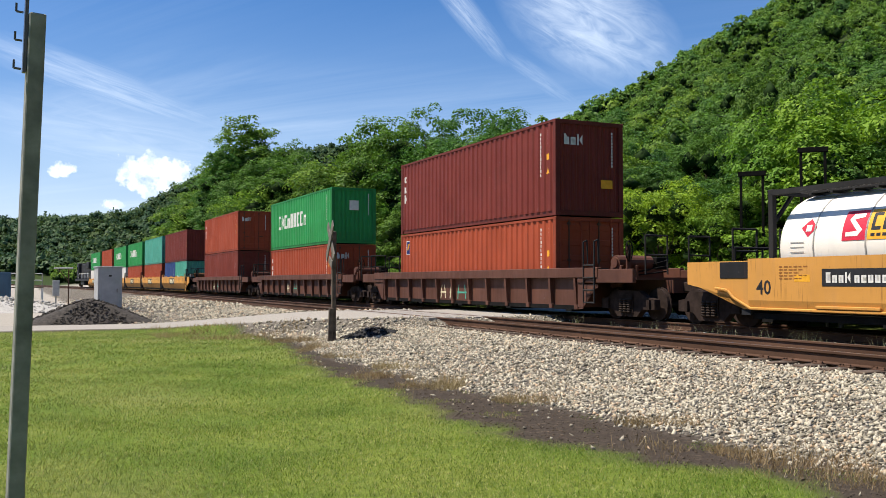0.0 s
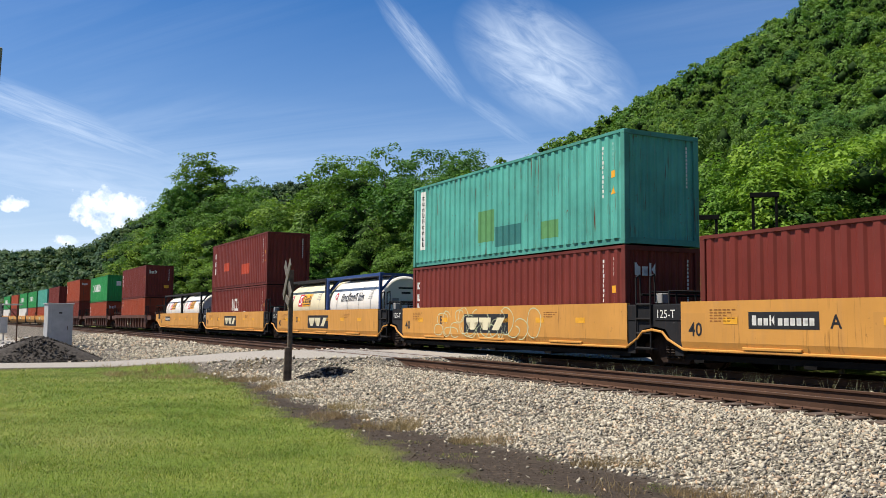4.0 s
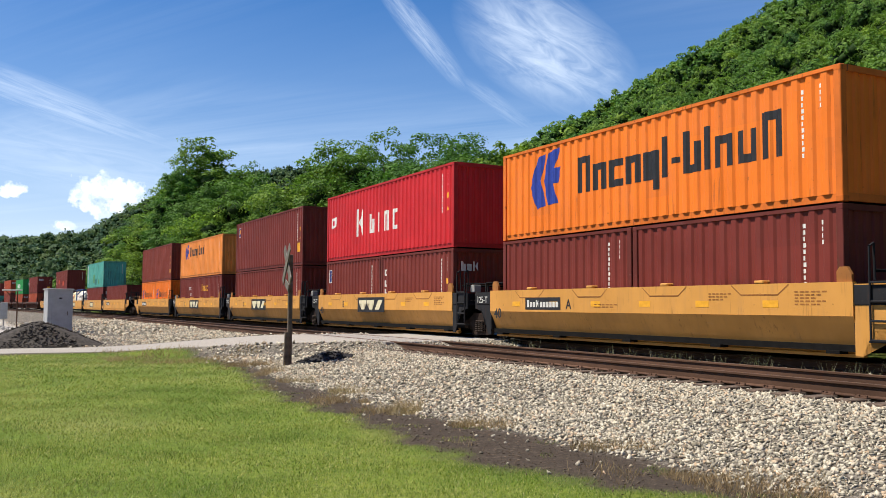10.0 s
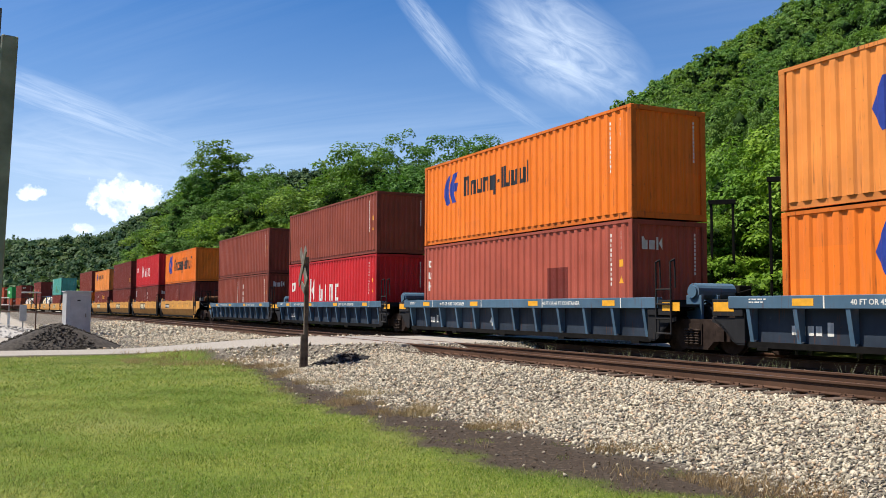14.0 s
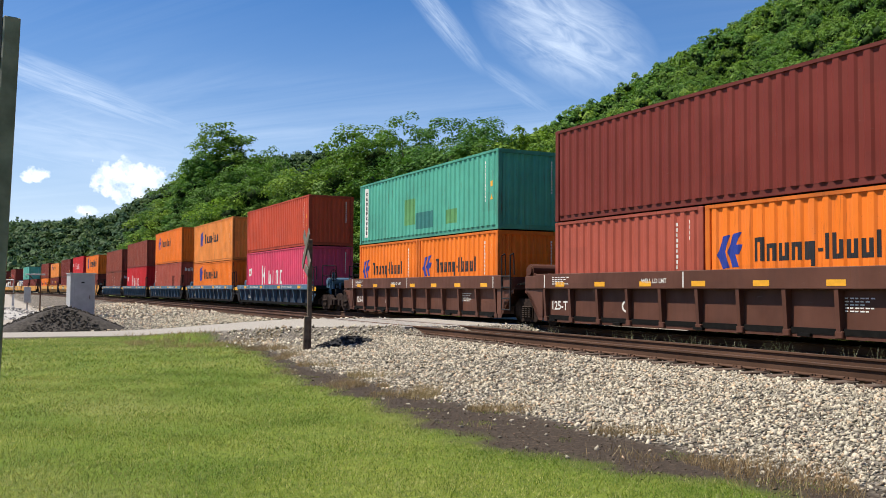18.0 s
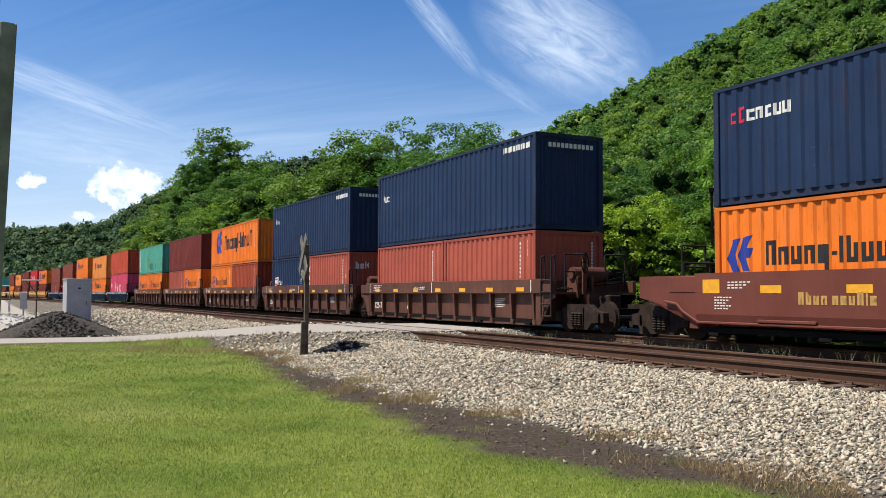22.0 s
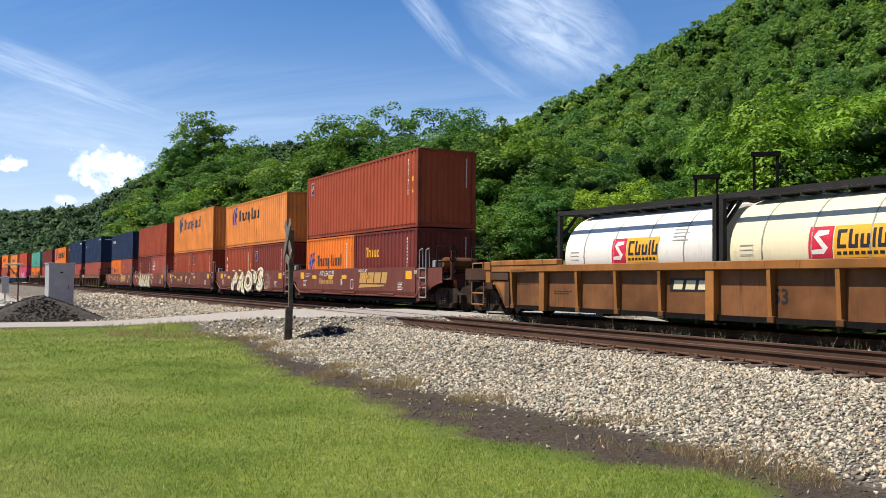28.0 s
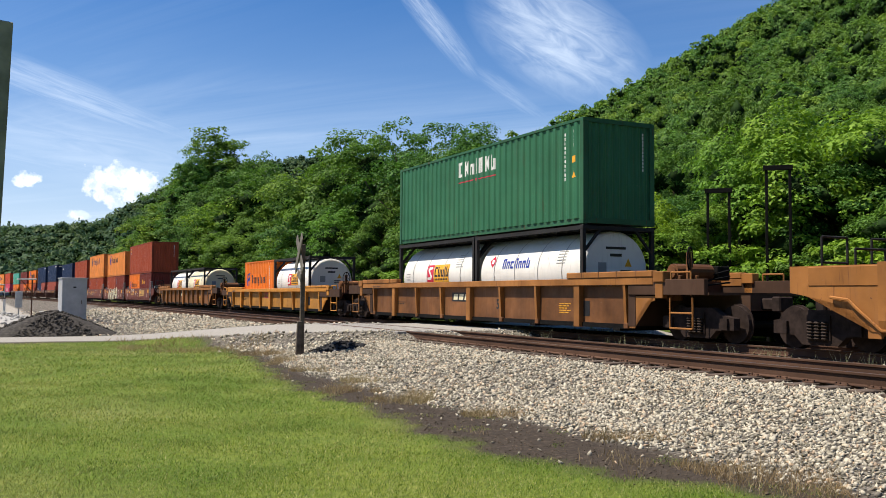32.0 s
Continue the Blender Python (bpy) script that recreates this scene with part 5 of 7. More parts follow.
        for y in (half - 0.2, 0.4, -half + 0.2):
            bars("end_bar", [rect(-0.02, -0.18, 0.02, 0.18)], WHITE, y, 1.29)
        writing(car, "WELL LD LMT", 0.15, WHITE, on_side(1.9, 1.22, X), 0.002)
        writing(car, letter, 0.42, WHITE, on_side(2.9, 0.5, WX), 0.008)
        writing(car, "125-T", 0.34, WHITE, on_side(half - 0.3, 0.5, WX), 0.006)
        lines(half - 0.6, 1.38, 4, 0.9, WHITE)
        lines(-half + 2.6, 0.9, 5, 0.7, WHITE, WX)
        if letter == "D":
            bars("spray_marks", [rect(0.0, 0.0, 0.5, 0.04), slanted(0.05, 0.06, 0.1, 0.26, 0.04), slanted(0.2, 0.06, 0.25, 0.26, -0.04), rect(0.3, 0.1, 0.5, 0.14), slanted(0.6, 0.02, 0.66, 0.28, 0.08), rect(0.72, 0.2, 1.0, 0.24), slanted(0.8, 0.0, 0.86, 0.2, -0.05)], WHITE, half - 2.6, 0.55, WX, "white spray-paint strokes")
    elif style == "bluerib":
        for k in range(4):
            bars("reflector", [rect(-0.26, -0.07, 0.26, 0.07)], YELLOW, half - 1.6 - k * 3.6, 1.15)
            bars("end_bar", [rect(-0.018, -0.12, 0.018, 0.12)], WHITE, half - 2.1 - k * 3.6, 1.15)
        for y in (half - 2.7, -2.35):
            writing(car, "20 FT OR 40 FT CONTAINER" if letter == "B" else "40 FT OR 45 FT CONTAINER", 0.145, WHITE, on_side(y, 1.10, X), 0.003)
        for y in (half + 0.55, -half - 0.85):
            bars("reflector", [rect(-0.3, -0.1, 0.3, 0.1)], YELLOW, y, ct - 0.22, -xo + 0.016)
        writing(car, "45", 0.44, WHITE, on_side(1.1, 0.46, WX), 0.006)
        bars("lettering", letters("ncuu C", 0.26, 0.2), WHITE, half - 1.1, 0.5, WX)
        lines(half - 0.2, 1.2, 2, 0.5, WHITE)
    elif style in ("orangelong", "yellowlong", "brownlong", "rustlong"):
        if style != "brownlong":
            bars("name_plate", [rect(0, 0, 1.25, 0.3)], BLACKP if style != "yellowlong" else REDP, 1.4, 0.82, WX)
            bars("lettering", [slanted(0.1, 0.05, 0.4, 0.25, 0.05), slanted(0.5, 0.05, 0.8, 0.25, 0.05), slanted(0.9, 0.05, 1.15, 0.25, 0.05)], PAINTS["cream"] if style != "yellowlong" else PAINTS["rustcar"], 1.4, 0.82, WX - 0.003)
            writing(car, "53", 0.42, BLACKP, on_side(-1.6, 0.62, WX), 0.008)
            bars("notice", [rect(0, 0, 0.42, 0.4)], BLACKP, -half + 2.2, 0.5, WX)
            lines(half - 2.2, 0.75, 2, 0.9, BLACKP, WX)
            lines(-half + 3.2, 0.8, 5, 0.6, YELLOW, WX)
        else:
            for k, (a, b) in enumerate(((0.0, 0.5), (0.55, 0.9), (0.95, 1.7))):
                bars("spray_marks", [slanted(a, 0.0, a + 0.06, 0.5, 0.1), slanted(b - 0.1, 0.0, b - 0.04, 0.5, -0.08), rect(a, 0.2, b, 0.26)], PAINTS["teal"] if k == 2 else PAINTS["cream"], 1.9 - k * 0.25, 0.4, WX, "faded spray-paint strokes")
        lines(half - 0.2, 1.34 if style != "yellowlong" else 1.24, 2, 0.8, BLACKP)
    big = dict(props=("PROPS", half - 2.85, 1.36, 1.78), reker=("REKER", half - 2.1, 1.2, 1.5))
    if "loops" in tags:
        # big black spray loops over the whole side
        for k, (cx, cz, rx, rz) in enumerate(((0.5, 0.75, 0.32, 0.18), (1.1, 0.95, 0.28, 0.42), (1.7, 0.75, 0.34, 0.24), (2.3, 1.05, 0.36, 0.42), (2.8, 0.78, 0.3, 0.26), (3.5, 0.95, 0.42, 0.46), (4.3, 0.8, 0.36, 0.3), (4.9, 1.05, 0.4, 0.4), (5.7, 0.82, 0.4, 0.3), (6.4, 1.0, 0.36, 0.42), (0.8, 1.1, 0.4, 0.2), (1.4, 0.7, 0.5, 0.14), (2.0, 1.2, 0.3, 0.2), (2.6, 0.9, 0.5, 0.34), (3.1, 1.1, 0.26, 0.3), (3.9, 0.75, 0.5, 0.2), (4.6, 0.95, 0.24, 0.42), (5.3, 0.75, 0.34, 0.18))):
            n = 34
            arc = [(cx + rx * math.cos(2 * math.pi * (i + 3 * k) / n) + 0.03 * math.sin(i * 0.5 + k), cz + rz * math.sin(2 * math.pi * (i + 3 * k) / n)) for i in range(n - (k % 3) * 5)]
            quads = []
            rim = []
            for i, (ax, az) in enumerate(arc):
                (px, pz), (qx, qz) = arc[max(0, i - 1)], arc[min(len(arc) - 1, i + 1)]
                d = math.hypot(qx - px, qz - pz) or 1
                ox, oz = -(qz - pz) / d * 0.014, (qx - px) / d * 0.014
                rim.append(((ax - ox, az - oz), (ax + ox, az + oz)))
            for (a0, a1), (b0, b1) in zip(rim, rim[1:]):
                quads.append([a0, b0, b1, a1])
            flat("spray_stroke", quads, BLACKP if style == "oxide" else PAINTS["palespray"], car, on_side(half - (0.7 if style == "oxide" else 2.4), 0.0, X), "black spray-paint loop" if style == "oxide" else "pale green spray-paint loop")
    for tag in tags:
        if tag == "loops":
            continue
        words, y, size, wide = big[tag]
        rnd = random.Random(len(words) + int(10 * size))
        cell = size * wide * 0.55
        for n, ch in enumerate(words):
            # each letter leans, swells and overlaps its neighbour
            lean, up, fat = rnd.uniform(-5, 5), rnd.uniform(-0.03, 0.05), rnd.uniform(0.98, 1.12)
            for dx, dz, b, mat, dep in ((0.05, -0.04, 0.125, PAINTS["band"], 0.003), (0, 0, 0.130, BLACKP, 0.006), (0, 0, 0.108, PAINTS["cream"], 0.009), (0.03, 0.03, -0.022, PAINTS["band"], 0.012)):
                glyph = cached(("spray", ch, size, mat.name, b), lambda: text_mesh(ch, size, mat, b))
                m = on_side(y - n * cell - dx, 0.53 + dz + up, X - dep - 0.0006 * n) @ pose(0, 0, 0, 0, 0, lean) @ Matrix(((wide * fat, 0.14 * rnd.choice((-1, 1)) if dep < 0 else 0.1, 0, 0), (0, fat, 0, 0), (0, 0, 1, 0), (0, 0, 0, 1)))
                part("letter", glyph, None, car, "pale spray-painted letter with dark edges", m)
        # thin scribbles beside the large letters
        for q in range(9):
            cx, cz = y - len(words) * cell - 0.2 - 0.55 * rnd.random(), 0.62 + 0.09 * q
            wob = [(0.09 * k, 0.05 * math.sin(k * 2.1 + q) + 0.02 * rnd.uniform(-1, 1)) for k in range(8)]
            flat("spray_stroke", [[(a0, b0 - 0.009), (a1, b1 - 0.009), (a1, b1 + 0.009), (a0, b0 + 0.009)] for (a0, b0), (a1, b1) in zip(wob, wob[1:])], WHITE, car, on_side(cx, cz, X), "thin white spray scribble")
        if tag == "props":
            for k, line in enumerate(("LIVE", "FAST", "OR", "DIE", "TRYING")):
                writing(car, line, 0.2, WHITE, on_side(-half + 3.9 - 0.12 * k, 1.32 - 0.2 * k, X), 0.003, 0.25)


# ---- the train ----
TRAIN = []     # (thing, distance along the train, height over the rail)


def train_at(t):
    """How far the train has come, in metres, t seconds into the clip."""
    k = t / 10 - 1.6
    return 148.246 * k - 0.928 * k ** 2 + 0.118 * k ** 3 - 0.145 * k ** 4 - 0.55 * math.exp(-(4 * k) ** 4)


def put(thing, p, z):
    TRAIN.append((thing, p, z))
    return thing


def load(p, spec, z):
    """Containers of one layer: p is the middle of the well."""
    tall = STD
    for item in spec:
        y, H, ob = item
        put(ob, p + y, z)
        tall = H
    return z + tall + 0.03


def C40(paint, label, H=STD, doors=False, marks=()):
    return [(0, H, container(L40, H, PAINTS[paint], label, doors, marks))]


def C20(a, b):
    """Two 20-footers: the leading one first."""
    out = []
    for y, (paint, label, marks) in ((3.06, a), (-3.06, b)):
        out.append((y, STD, container(L20, STD, PAINTS[paint], label, False, marks)))
    return out


def T20(a, b):
    return [(y, STD, tank(*c)) for y, c in ((3.06, a), (-3.06, b))]


STEP = (code_mark,)
MIX = (code_mark, warn_mark)
HL_L = (code_mark, swallow(1.55, 1.5, 0.80, BLUEP), lettering("TncngI-tInuT", 0.96, 3.85, 1.05, BLACKP, 0.14))
HL_S = (code_mark, swallow(1.05, 1.55, 1.32, BLUEP), lettering("Tnung-ItuuI", 0.66, 3.1, 1.52, BLACKP, 0.12))
HL_W = (code_mark, swallow(1.05, 2.15, 1.25, BLUEP), lettering("Tnung-ItuuI", 0.70, 3.8, 1.42, BLACKP, 0.12))
HL_M = (code_mark, swallow(1.15, 1.8, 1.50, FADED), lettering("Tnung-ItuuI", 0.78, 3.5, 1.70, FADED, 0.12))
HL_20 = (code_mark, swallow(0.75, 0.35, 1.15, BLUEP), lettering("Tnung-ItuuI", 0.50, 1.45, 1.30, BLACKP, 0.10))
TEX = (code_mark, warn_mark, end_letters, column(3, 0.34, 0.35, 0.35, WHITE))
FLO = (code_mark, warn_mark, badge(0.75, 0.55))
KL = (code_mark, warn_mark, side_flag(None), lettering("H", 1.15, 3.5, 0.92, WHITE), lettering("tITC", 0.78, 4.9, 0.97, WHITE, 0.55))
EVG = (code_mark, lettering("CHCnTTCCn", 0.82, 1.8, 1.2, WHITE, 0.26))
TEALM = (code_mark, warn_mark, side_panel_strip, patch(4.8, 0.55, 1.0, 1.0, "tealmoss"), patch(5.85, 0.35, 1.5, 0.62, "tealdark"), patch(8.4, 0.4, 0.9, 0.5, "tealmoss"))
RED40 = "maroon 40-foot steel container with white numbers"


def consist():
    Z0 = 0.36
    G = dict(tanpipe="yellow-tan well cars", tan="yellow-tan well cars", oxide="brown-red well cars", rustsmooth="long orange well cars", brownrib="ribbed brown well cars", bluerib="ribbed blue well cars", brownlong="long brown well cars", orangelong="long orange well cars", rustlong="long orange well cars", yellowlong="long orange well cars")
    LAB = dict(tanpipe="yellow-tan articulated well car with piped lower edge", tan="yellow-tan articulated well car with smooth grimy sides", oxide="brown-red articulated well car with smooth sides", rustsmooth="rusty orange-brown well car with smooth sides and a pipe", brownrib="dark brown articulated well car with ribbed sides",
               bluerib="faded blue articulated well car with ribbed sides", brownlong="long dark brown well car with ribbed sides", orangelong="long rusty orange well car with ribbed sides", rustlong="long rust-stained brown-orange well car with ribbed sides", yellowlong="long orange-yellow well car with ribbed sides")

    def unit(p_lead, style, lower, upper=None, first=False, last=False, long=False, letter="", logo="", tags=()):
        p = p_lead - L40 / 2
        car = well_car(style, 15.45, LAB[style], lead_truck=first or long, rear_truck=True, end_kind="coupler" if (last or long) else "drawbar", group=G[style])
        car_marks(car, style, letter, logo, tags)
        put(car, p, 0)
        z = Z0
        if lower:
            z = load(p, lower, z)
        if upper:
            load(p, upper, z)

    m20 = lambda mk=STEP: ("maroon", "maroon 20-foot steel container", mk)
    r20 = lambda mk=STEP: ("pinkred", "faded red 20-foot steel container", mk)
    o20 = lambda: ("orange", "orange 20-foot steel container with a blue emblem and dark lettering", HL_20)
    stolt = lambda low=0.0: ("white", "white tank container with a red and yellow panel ", "frame_dark", (tank_brand(low),) + ((end_print,) if low else (hazard,)))
    # head of the train, far up the line
    unit(410.8, "tan", C40("white", "pale grey 40-foot container", STD), C40("green", "green 40-foot container with white lettering", HC, marks=EVG), first=True, letter="", logo="big")
    unit(396.6, "tan", C40("maroon", RED40), C40("rust", RED40, HC), letter="", logo="big")
    unit(382.4, "tan", C40("white", "pale grey 40-foot container", STD), C40("green", "green 40-foot container with white lettering", HC, marks=EVG), letter="", logo="big")
    unit(368.2, "tan", C40("rust", "rust-red 40-foot steel container", marks=STEP), C40("green", "green 40-foot container with white lettering", HC, marks=EVG), letter="", logo="big")
    unit(354.0, "tan", C40("rust", "rust-red 40-foot steel container"), C40("teal", "teal 40-foot steel container", HC, marks=STEP), letter="", logo="big")
    unit(339.8, "tan", C20(("dblue", "blue 20-foot steel container", STEP), ("teal", "teal 20-foot steel container with white lettering", (code_mark, lettering("CnHc", 0.4, 1, 0.9, WHITE)))), C40("maroon", "dark maroon 40-foot steel container", HC, marks=MIX), last=True, letter="", logo="big")
    unit(319.3, "brownlong", C40("brown", "brown-red 40-foot steel container with locking rods", HC, True, STEP), C40("rust", "faded red-brown 40-foot container with white lettering", HC, True, TEX), long=True, letter="", logo="")
    unit(297.8, "brownlong", C40("rust", "rust-red 40-foot steel container with locking rods", STD, True, TEX), C40("green", "bright green 40-foot container with white block lettering", HC, marks=EVG + (sticker(0.0, 0.9, 0.5, 0.5, WHITE, True),)), long=True, letter="", logo="")
    unit(276.2, "brownlong", C40("rust", "rust-red 40-foot container with locking rods and a blue badge", STD, True, FLO), C40("maroon", "maroon 40-foot container with white lettering", HC, marks=TEX + (sticker(0.6, 1.9, 0.42, 0.26, YELLOW, True),)), long=True, letter="", logo="")
    # first pack of five
    unit(255.5, "tanpipe", T20(stolt(), stolt()), first=True, letter="B", logo="plate")
    unit(240.3, "tanpipe", C40("maroon", "maroon 40-foot container with white block lettering", STD, marks=MIX + (lettering("HCt", 0.72, 5.1, 1.22, WHITE), white_band,)), C40("maroon", "dark maroon 40-foot container with faded patches", HC, marks=MIX + (column(3, 0.42, 0.7, 0.35, WHITE), patch(3.0, 1.1, 1.2, 0.5, "vermilion"), patch(7.0, 0.75, 1.7, 0.6, "vermilion"))), letter="C", logo="big")
    unit(224.9, "tanpipe", T20(("cream", "cream tank container with red and yellow panels ", "frame_dark", (tank_brand(0.1), hazard)), ("white", "white tank container with dark lettering in a blue frame", "dblue", (tank_name("TncTnnT tIn", BLACKP), hazard))), letter="D", logo="big")
    unit(209.7, "tanpipe", C40("maroon", "maroon 40-foot container with white lettering", STD, marks=TEX), C40("tealworn", "faded teal 40-foot container with white lettering and rust", HC, marks=TEALM), letter="E", logo="big", tags=("loops",))
    unit(194.9, "tanpipe", C40("maroon", "maroon 40-foot container with locking rods", STD, True, MIX), last=True, letter="A", logo="plate")
    # second pack
    unit(174.9, "tan", C20(o20(), o20()), C40("brown", "brown-red 40-foot container with yellow stickers", HC, marks=MIX + (sticker(0.5, 2.2, 0.34, 0.3),)), first=True, letter="B", logo="plate")
    unit(159.4, "tan", C40("maroon", "dark maroon 40-foot container with yellow lettering", STD, marks=MIX + (lettering("Tnuuc", 0.5, 6.7, 1.6, YELLOW), lettering("nuc", 0.28, 3.0, 1.75, WHITE), lettering("uc", 0.28, 3.3, 1.3, WHITE))), C40("paleorange", "faded orange 40-foot container with a blue emblem and lettering", STD, marks=HL_S), letter="C", logo="big")
    unit(143.9, "tan", C40("maroon", "maroon 40-foot steel container", STD, marks=STEP), C40("maroon", "maroon 40-foot container with yellow stickers", HC, marks=FLO + (sticker(0.6, 2.0, 0.4, 0.45),)), letter="D", logo="big")
    unit(128.3, "tan", C20(("maroon", "maroon 20-foot container with a blue badge", (code_mark, badge(0.5, 0.65))), ("maroon", "maroon 20-foot container with white lettering", TEX)), C40("red", "bright red 40-foot container with large white lettering", HC, marks=KL), letter="E", logo="big")
    unit(112.9, "tan", C20(m20(), m20()), C40("orange", "orange 40-foot container with a blue emblem and large dark lettering", STD, marks=HL_L), last=True, letter="A", logo="plate")
    # blue pack
    unit(93.3, "bluerib", C20(("dullrust", "rust-red 20-foot steel container", STEP), ("dullrust", "rust-red 20-foot container with white lettering", TEX)), C40("dullrust", "dull rust-brown 40-foot steel container", STD, marks=MIX), first=True, letter="B", logo="")
    unit(77.2, "bluerib", C40("red", "bright red 40-foot container with large white lettering", HC, marks=KL), C40("dullrust", "dull brown 40-foot steel container", STD, marks=MIX), letter="E", logo="")
    unit(60.35, "bluerib", C40("pinkred", "faded maroon 40-foot container with white lettering", HC, marks=TEX + (patch(8.3, 0.35, 1.05, 1.45, "maroon"),)), C40("orange", "orange 40-foot container with a blue emblem and dark lettering", HC, marks=HL_S), letter="D", logo="")
    unit(43.35, "bluerib", C40("orange", "orange 40-foot container with a blue emblem and dark lettering", STD, marks=HL_W), C40("paleorange", "faded orange 40-foot container with a blue emblem and dark lettering", HC, marks=HL_W), letter="C", logo="")
    unit(27.4, "bluerib", C40("pink", "faded pink-red 40-foot container with large white lettering", HC, marks=KL), C40("vermilion", "bright red 40-foot steel container", STD, marks=MIX), last=True, letter="A", logo="")
    # ribbed brown pack
    unit(8.0, "brownrib", C20(o20(), o20()), C40("teal", "teal 40-foot container with patched panels", STD, marks=TEALM), first=True, letter="B", logo="")
    unit(-7.5, "brownrib", C20(r20(), o20()), C40("maroon", "dark maroon 40-foot steel container", STD, marks=STEP), letter="C", logo="")
    unit(-23.05, "brownrib", C20(o20(), ("rust", "rust-red 20-foot steel container", STEP)), C40("orange", "orange 40-foot container with a blue emblem and large dark lettering", STD, marks=HL_L), letter="D", logo="")
    unit(-38.3, "brownrib", C20(("blue", "navy blue 20-foot container with white lettering", (code_mark, side_flag(REDP), lettering("nuc", 0.3, 1.3, 1.2, WHITE))), ("pinkred", "faded red 20-foot container with white lettering", TEX)), C40("blue", "navy blue 40-foot container with white lettering", HC, marks=(top_block,) + (lettering("nI-nu", 0.26, 0.5, 1.95, WHITE),)), letter="E", logo="")
    unit(-53.8, "brownrib", C20(r20(), r20()), C40("blue", "navy blue 40-foot container with a white emblem", HC, marks=(top_block,) + (lettering("Huc", 0.3, 0.5, 1.8, WHITE),)), last=True, letter="A", logo="")
    # smooth brown-red pack
    unit(-73.4, "oxide", C20(o20(), ("pinkred", "faded red 20-foot container with a blue badge", (code_mark, badge(1.1, 0.6)))), C40("blue", "navy blue 40-foot container with red and white lettering", STD, marks=MIX + (lettering("cC", 0.34, 0.5, 1.75, REDP), lettering("cncuu", 0.34, 1.0, 1.75, WHITE))), first=True, letter="A", logo="big")
    unit(-88.75, "oxide", C20(("maroon", "dark maroon 20-foot container with yellow lettering", MIX + (column(3, 0.4, 0.9, 0.3, YELLOW),)), ("pinkred", "faded red 20-foot container with a blue and white badge", MIX + (name_badge(0.6, 0.75),))), C40("rust", "rust-red 40-foot steel container", STD, marks=MIX), letter="E", logo="big", tags=("reker",))
    unit(-103.85, "oxide", C20(("rust", "rust-red 20-foot container with a blue badge", (code_mark, badge(0.6, 0.6))), ("rust", "rust-red 20-foot container with a blue badge", (code_mark, badge(0.6, 0.6)))), C40("paleorange", "faded orange 40-foot container with a blue emblem and lettering", HC, marks=HL_M), letter="D", logo="big", tags=("loops",))
    unit(-119.3, "oxide", C20(("rust", "rust-red 20-foot container with white lettering", TEX), ("brown", "red-brown 20-foot container with a blue badge", (code_mark, badge(0.6, 0.6)))), C40("paleorange", "faded orange 40-foot container with a blue emblem and lettering", STD, marks=HL_S), letter="C", logo="big", tags=("props",))
    unit(-134.65, "oxide", C20(o20(), ("maroon", "dark maroon 20-foot container with yellow lettering", (code_mark, lettering("Tnuuc", 0.4, 1.2, 1.6, YELLOW)))), C40("rust", "rust-red 40-foot container with a blue badge", HC, marks=FLO), last=True, letter="B", logo="big")
    # long cars at the end
    unit(-155.75, "rustlong", T20(stolt(0.3), ("cream", "cream tank container with a red and yellow panel ", "frame_dark", (tank_brand(0.3), end_print))), long=True, letter="", logo="big")
    unit(-179.05, "yellowlong", [(3.06, STD, container(L20, STD, PAINTS["orange"], "orange 20-foot container with a blue emblem and dark lettering", False, HL_20)), (-3.06, STD, tank(*stolt(0.3)))], long=True, letter="", logo="big")
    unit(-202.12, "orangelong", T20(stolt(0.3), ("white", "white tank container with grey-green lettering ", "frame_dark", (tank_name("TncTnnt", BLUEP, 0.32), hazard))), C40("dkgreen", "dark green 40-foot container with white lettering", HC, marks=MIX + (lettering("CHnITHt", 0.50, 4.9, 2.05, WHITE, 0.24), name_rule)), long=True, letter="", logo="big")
    unit(-223.9, "rustsmooth", None, first=True, last=True, letter="", logo="")


def locomotive(p):
    loco = tagged(new("locomotive"), "black diesel locomotive with a pale cab roof", "locomotive")
    black = steel_paint("black locomotive paint", (0.02, 0.02, 0.022), 0.2, 0.3)
    part("frame", boxes((-1.5, 1.5, -10.6, 10.6, 1.1, 1.55), bevel=0.03), black, loco)
    part("hood", boxes((-0.95, 0.95, -9.0, 5.2, 1.55, 4.35), bevel=0.12), black, loco)
    cab = part("cab", boxes((-1.5, 1.5, 5.2, 8.0, 1.55, 4.5), bevel=0.12), black, loco)
    part("window", boxes((-1.52, -1.49, 5.7, 7.3, 3.2, 3.9), bevel=0.02), GLASS, cab)
    part("nose", boxes((-1.0, 1.0, 8.0, 9.8, 1.55, 3.2), bevel=0.15), black, loco)
    part("fuel_tank", boxes((-1.35, 1.35, -2.6, 2.6, 0.35, 1.1), bevel=0.1), black, loco)
    part("radiator", boxes((-1.45, 1.45, -9.6, -6.2, 3.3, 4.5), bevel=0.08), black, loco)
    for sx in (-1.45, 1.45):
        part("handrail", rods(0.03, ((sx, -10.4, 2.5), (sx, 5.0, 2.5)), *[((sx, -10.4 + 2.2 * k, 1.5), (sx, -10.4 + 2.2 * k, 2.5)) for k in range(8)]), WHITE, loco)
    for y in (-7.2, 7.2):
        add_truck(loco, y - 0.9)
    put(loco, p, 0)


GLASS = plain("dark cab glass", (0.02, 0.025, 0.03), 0.1)
locomotive(422.0)
consist()

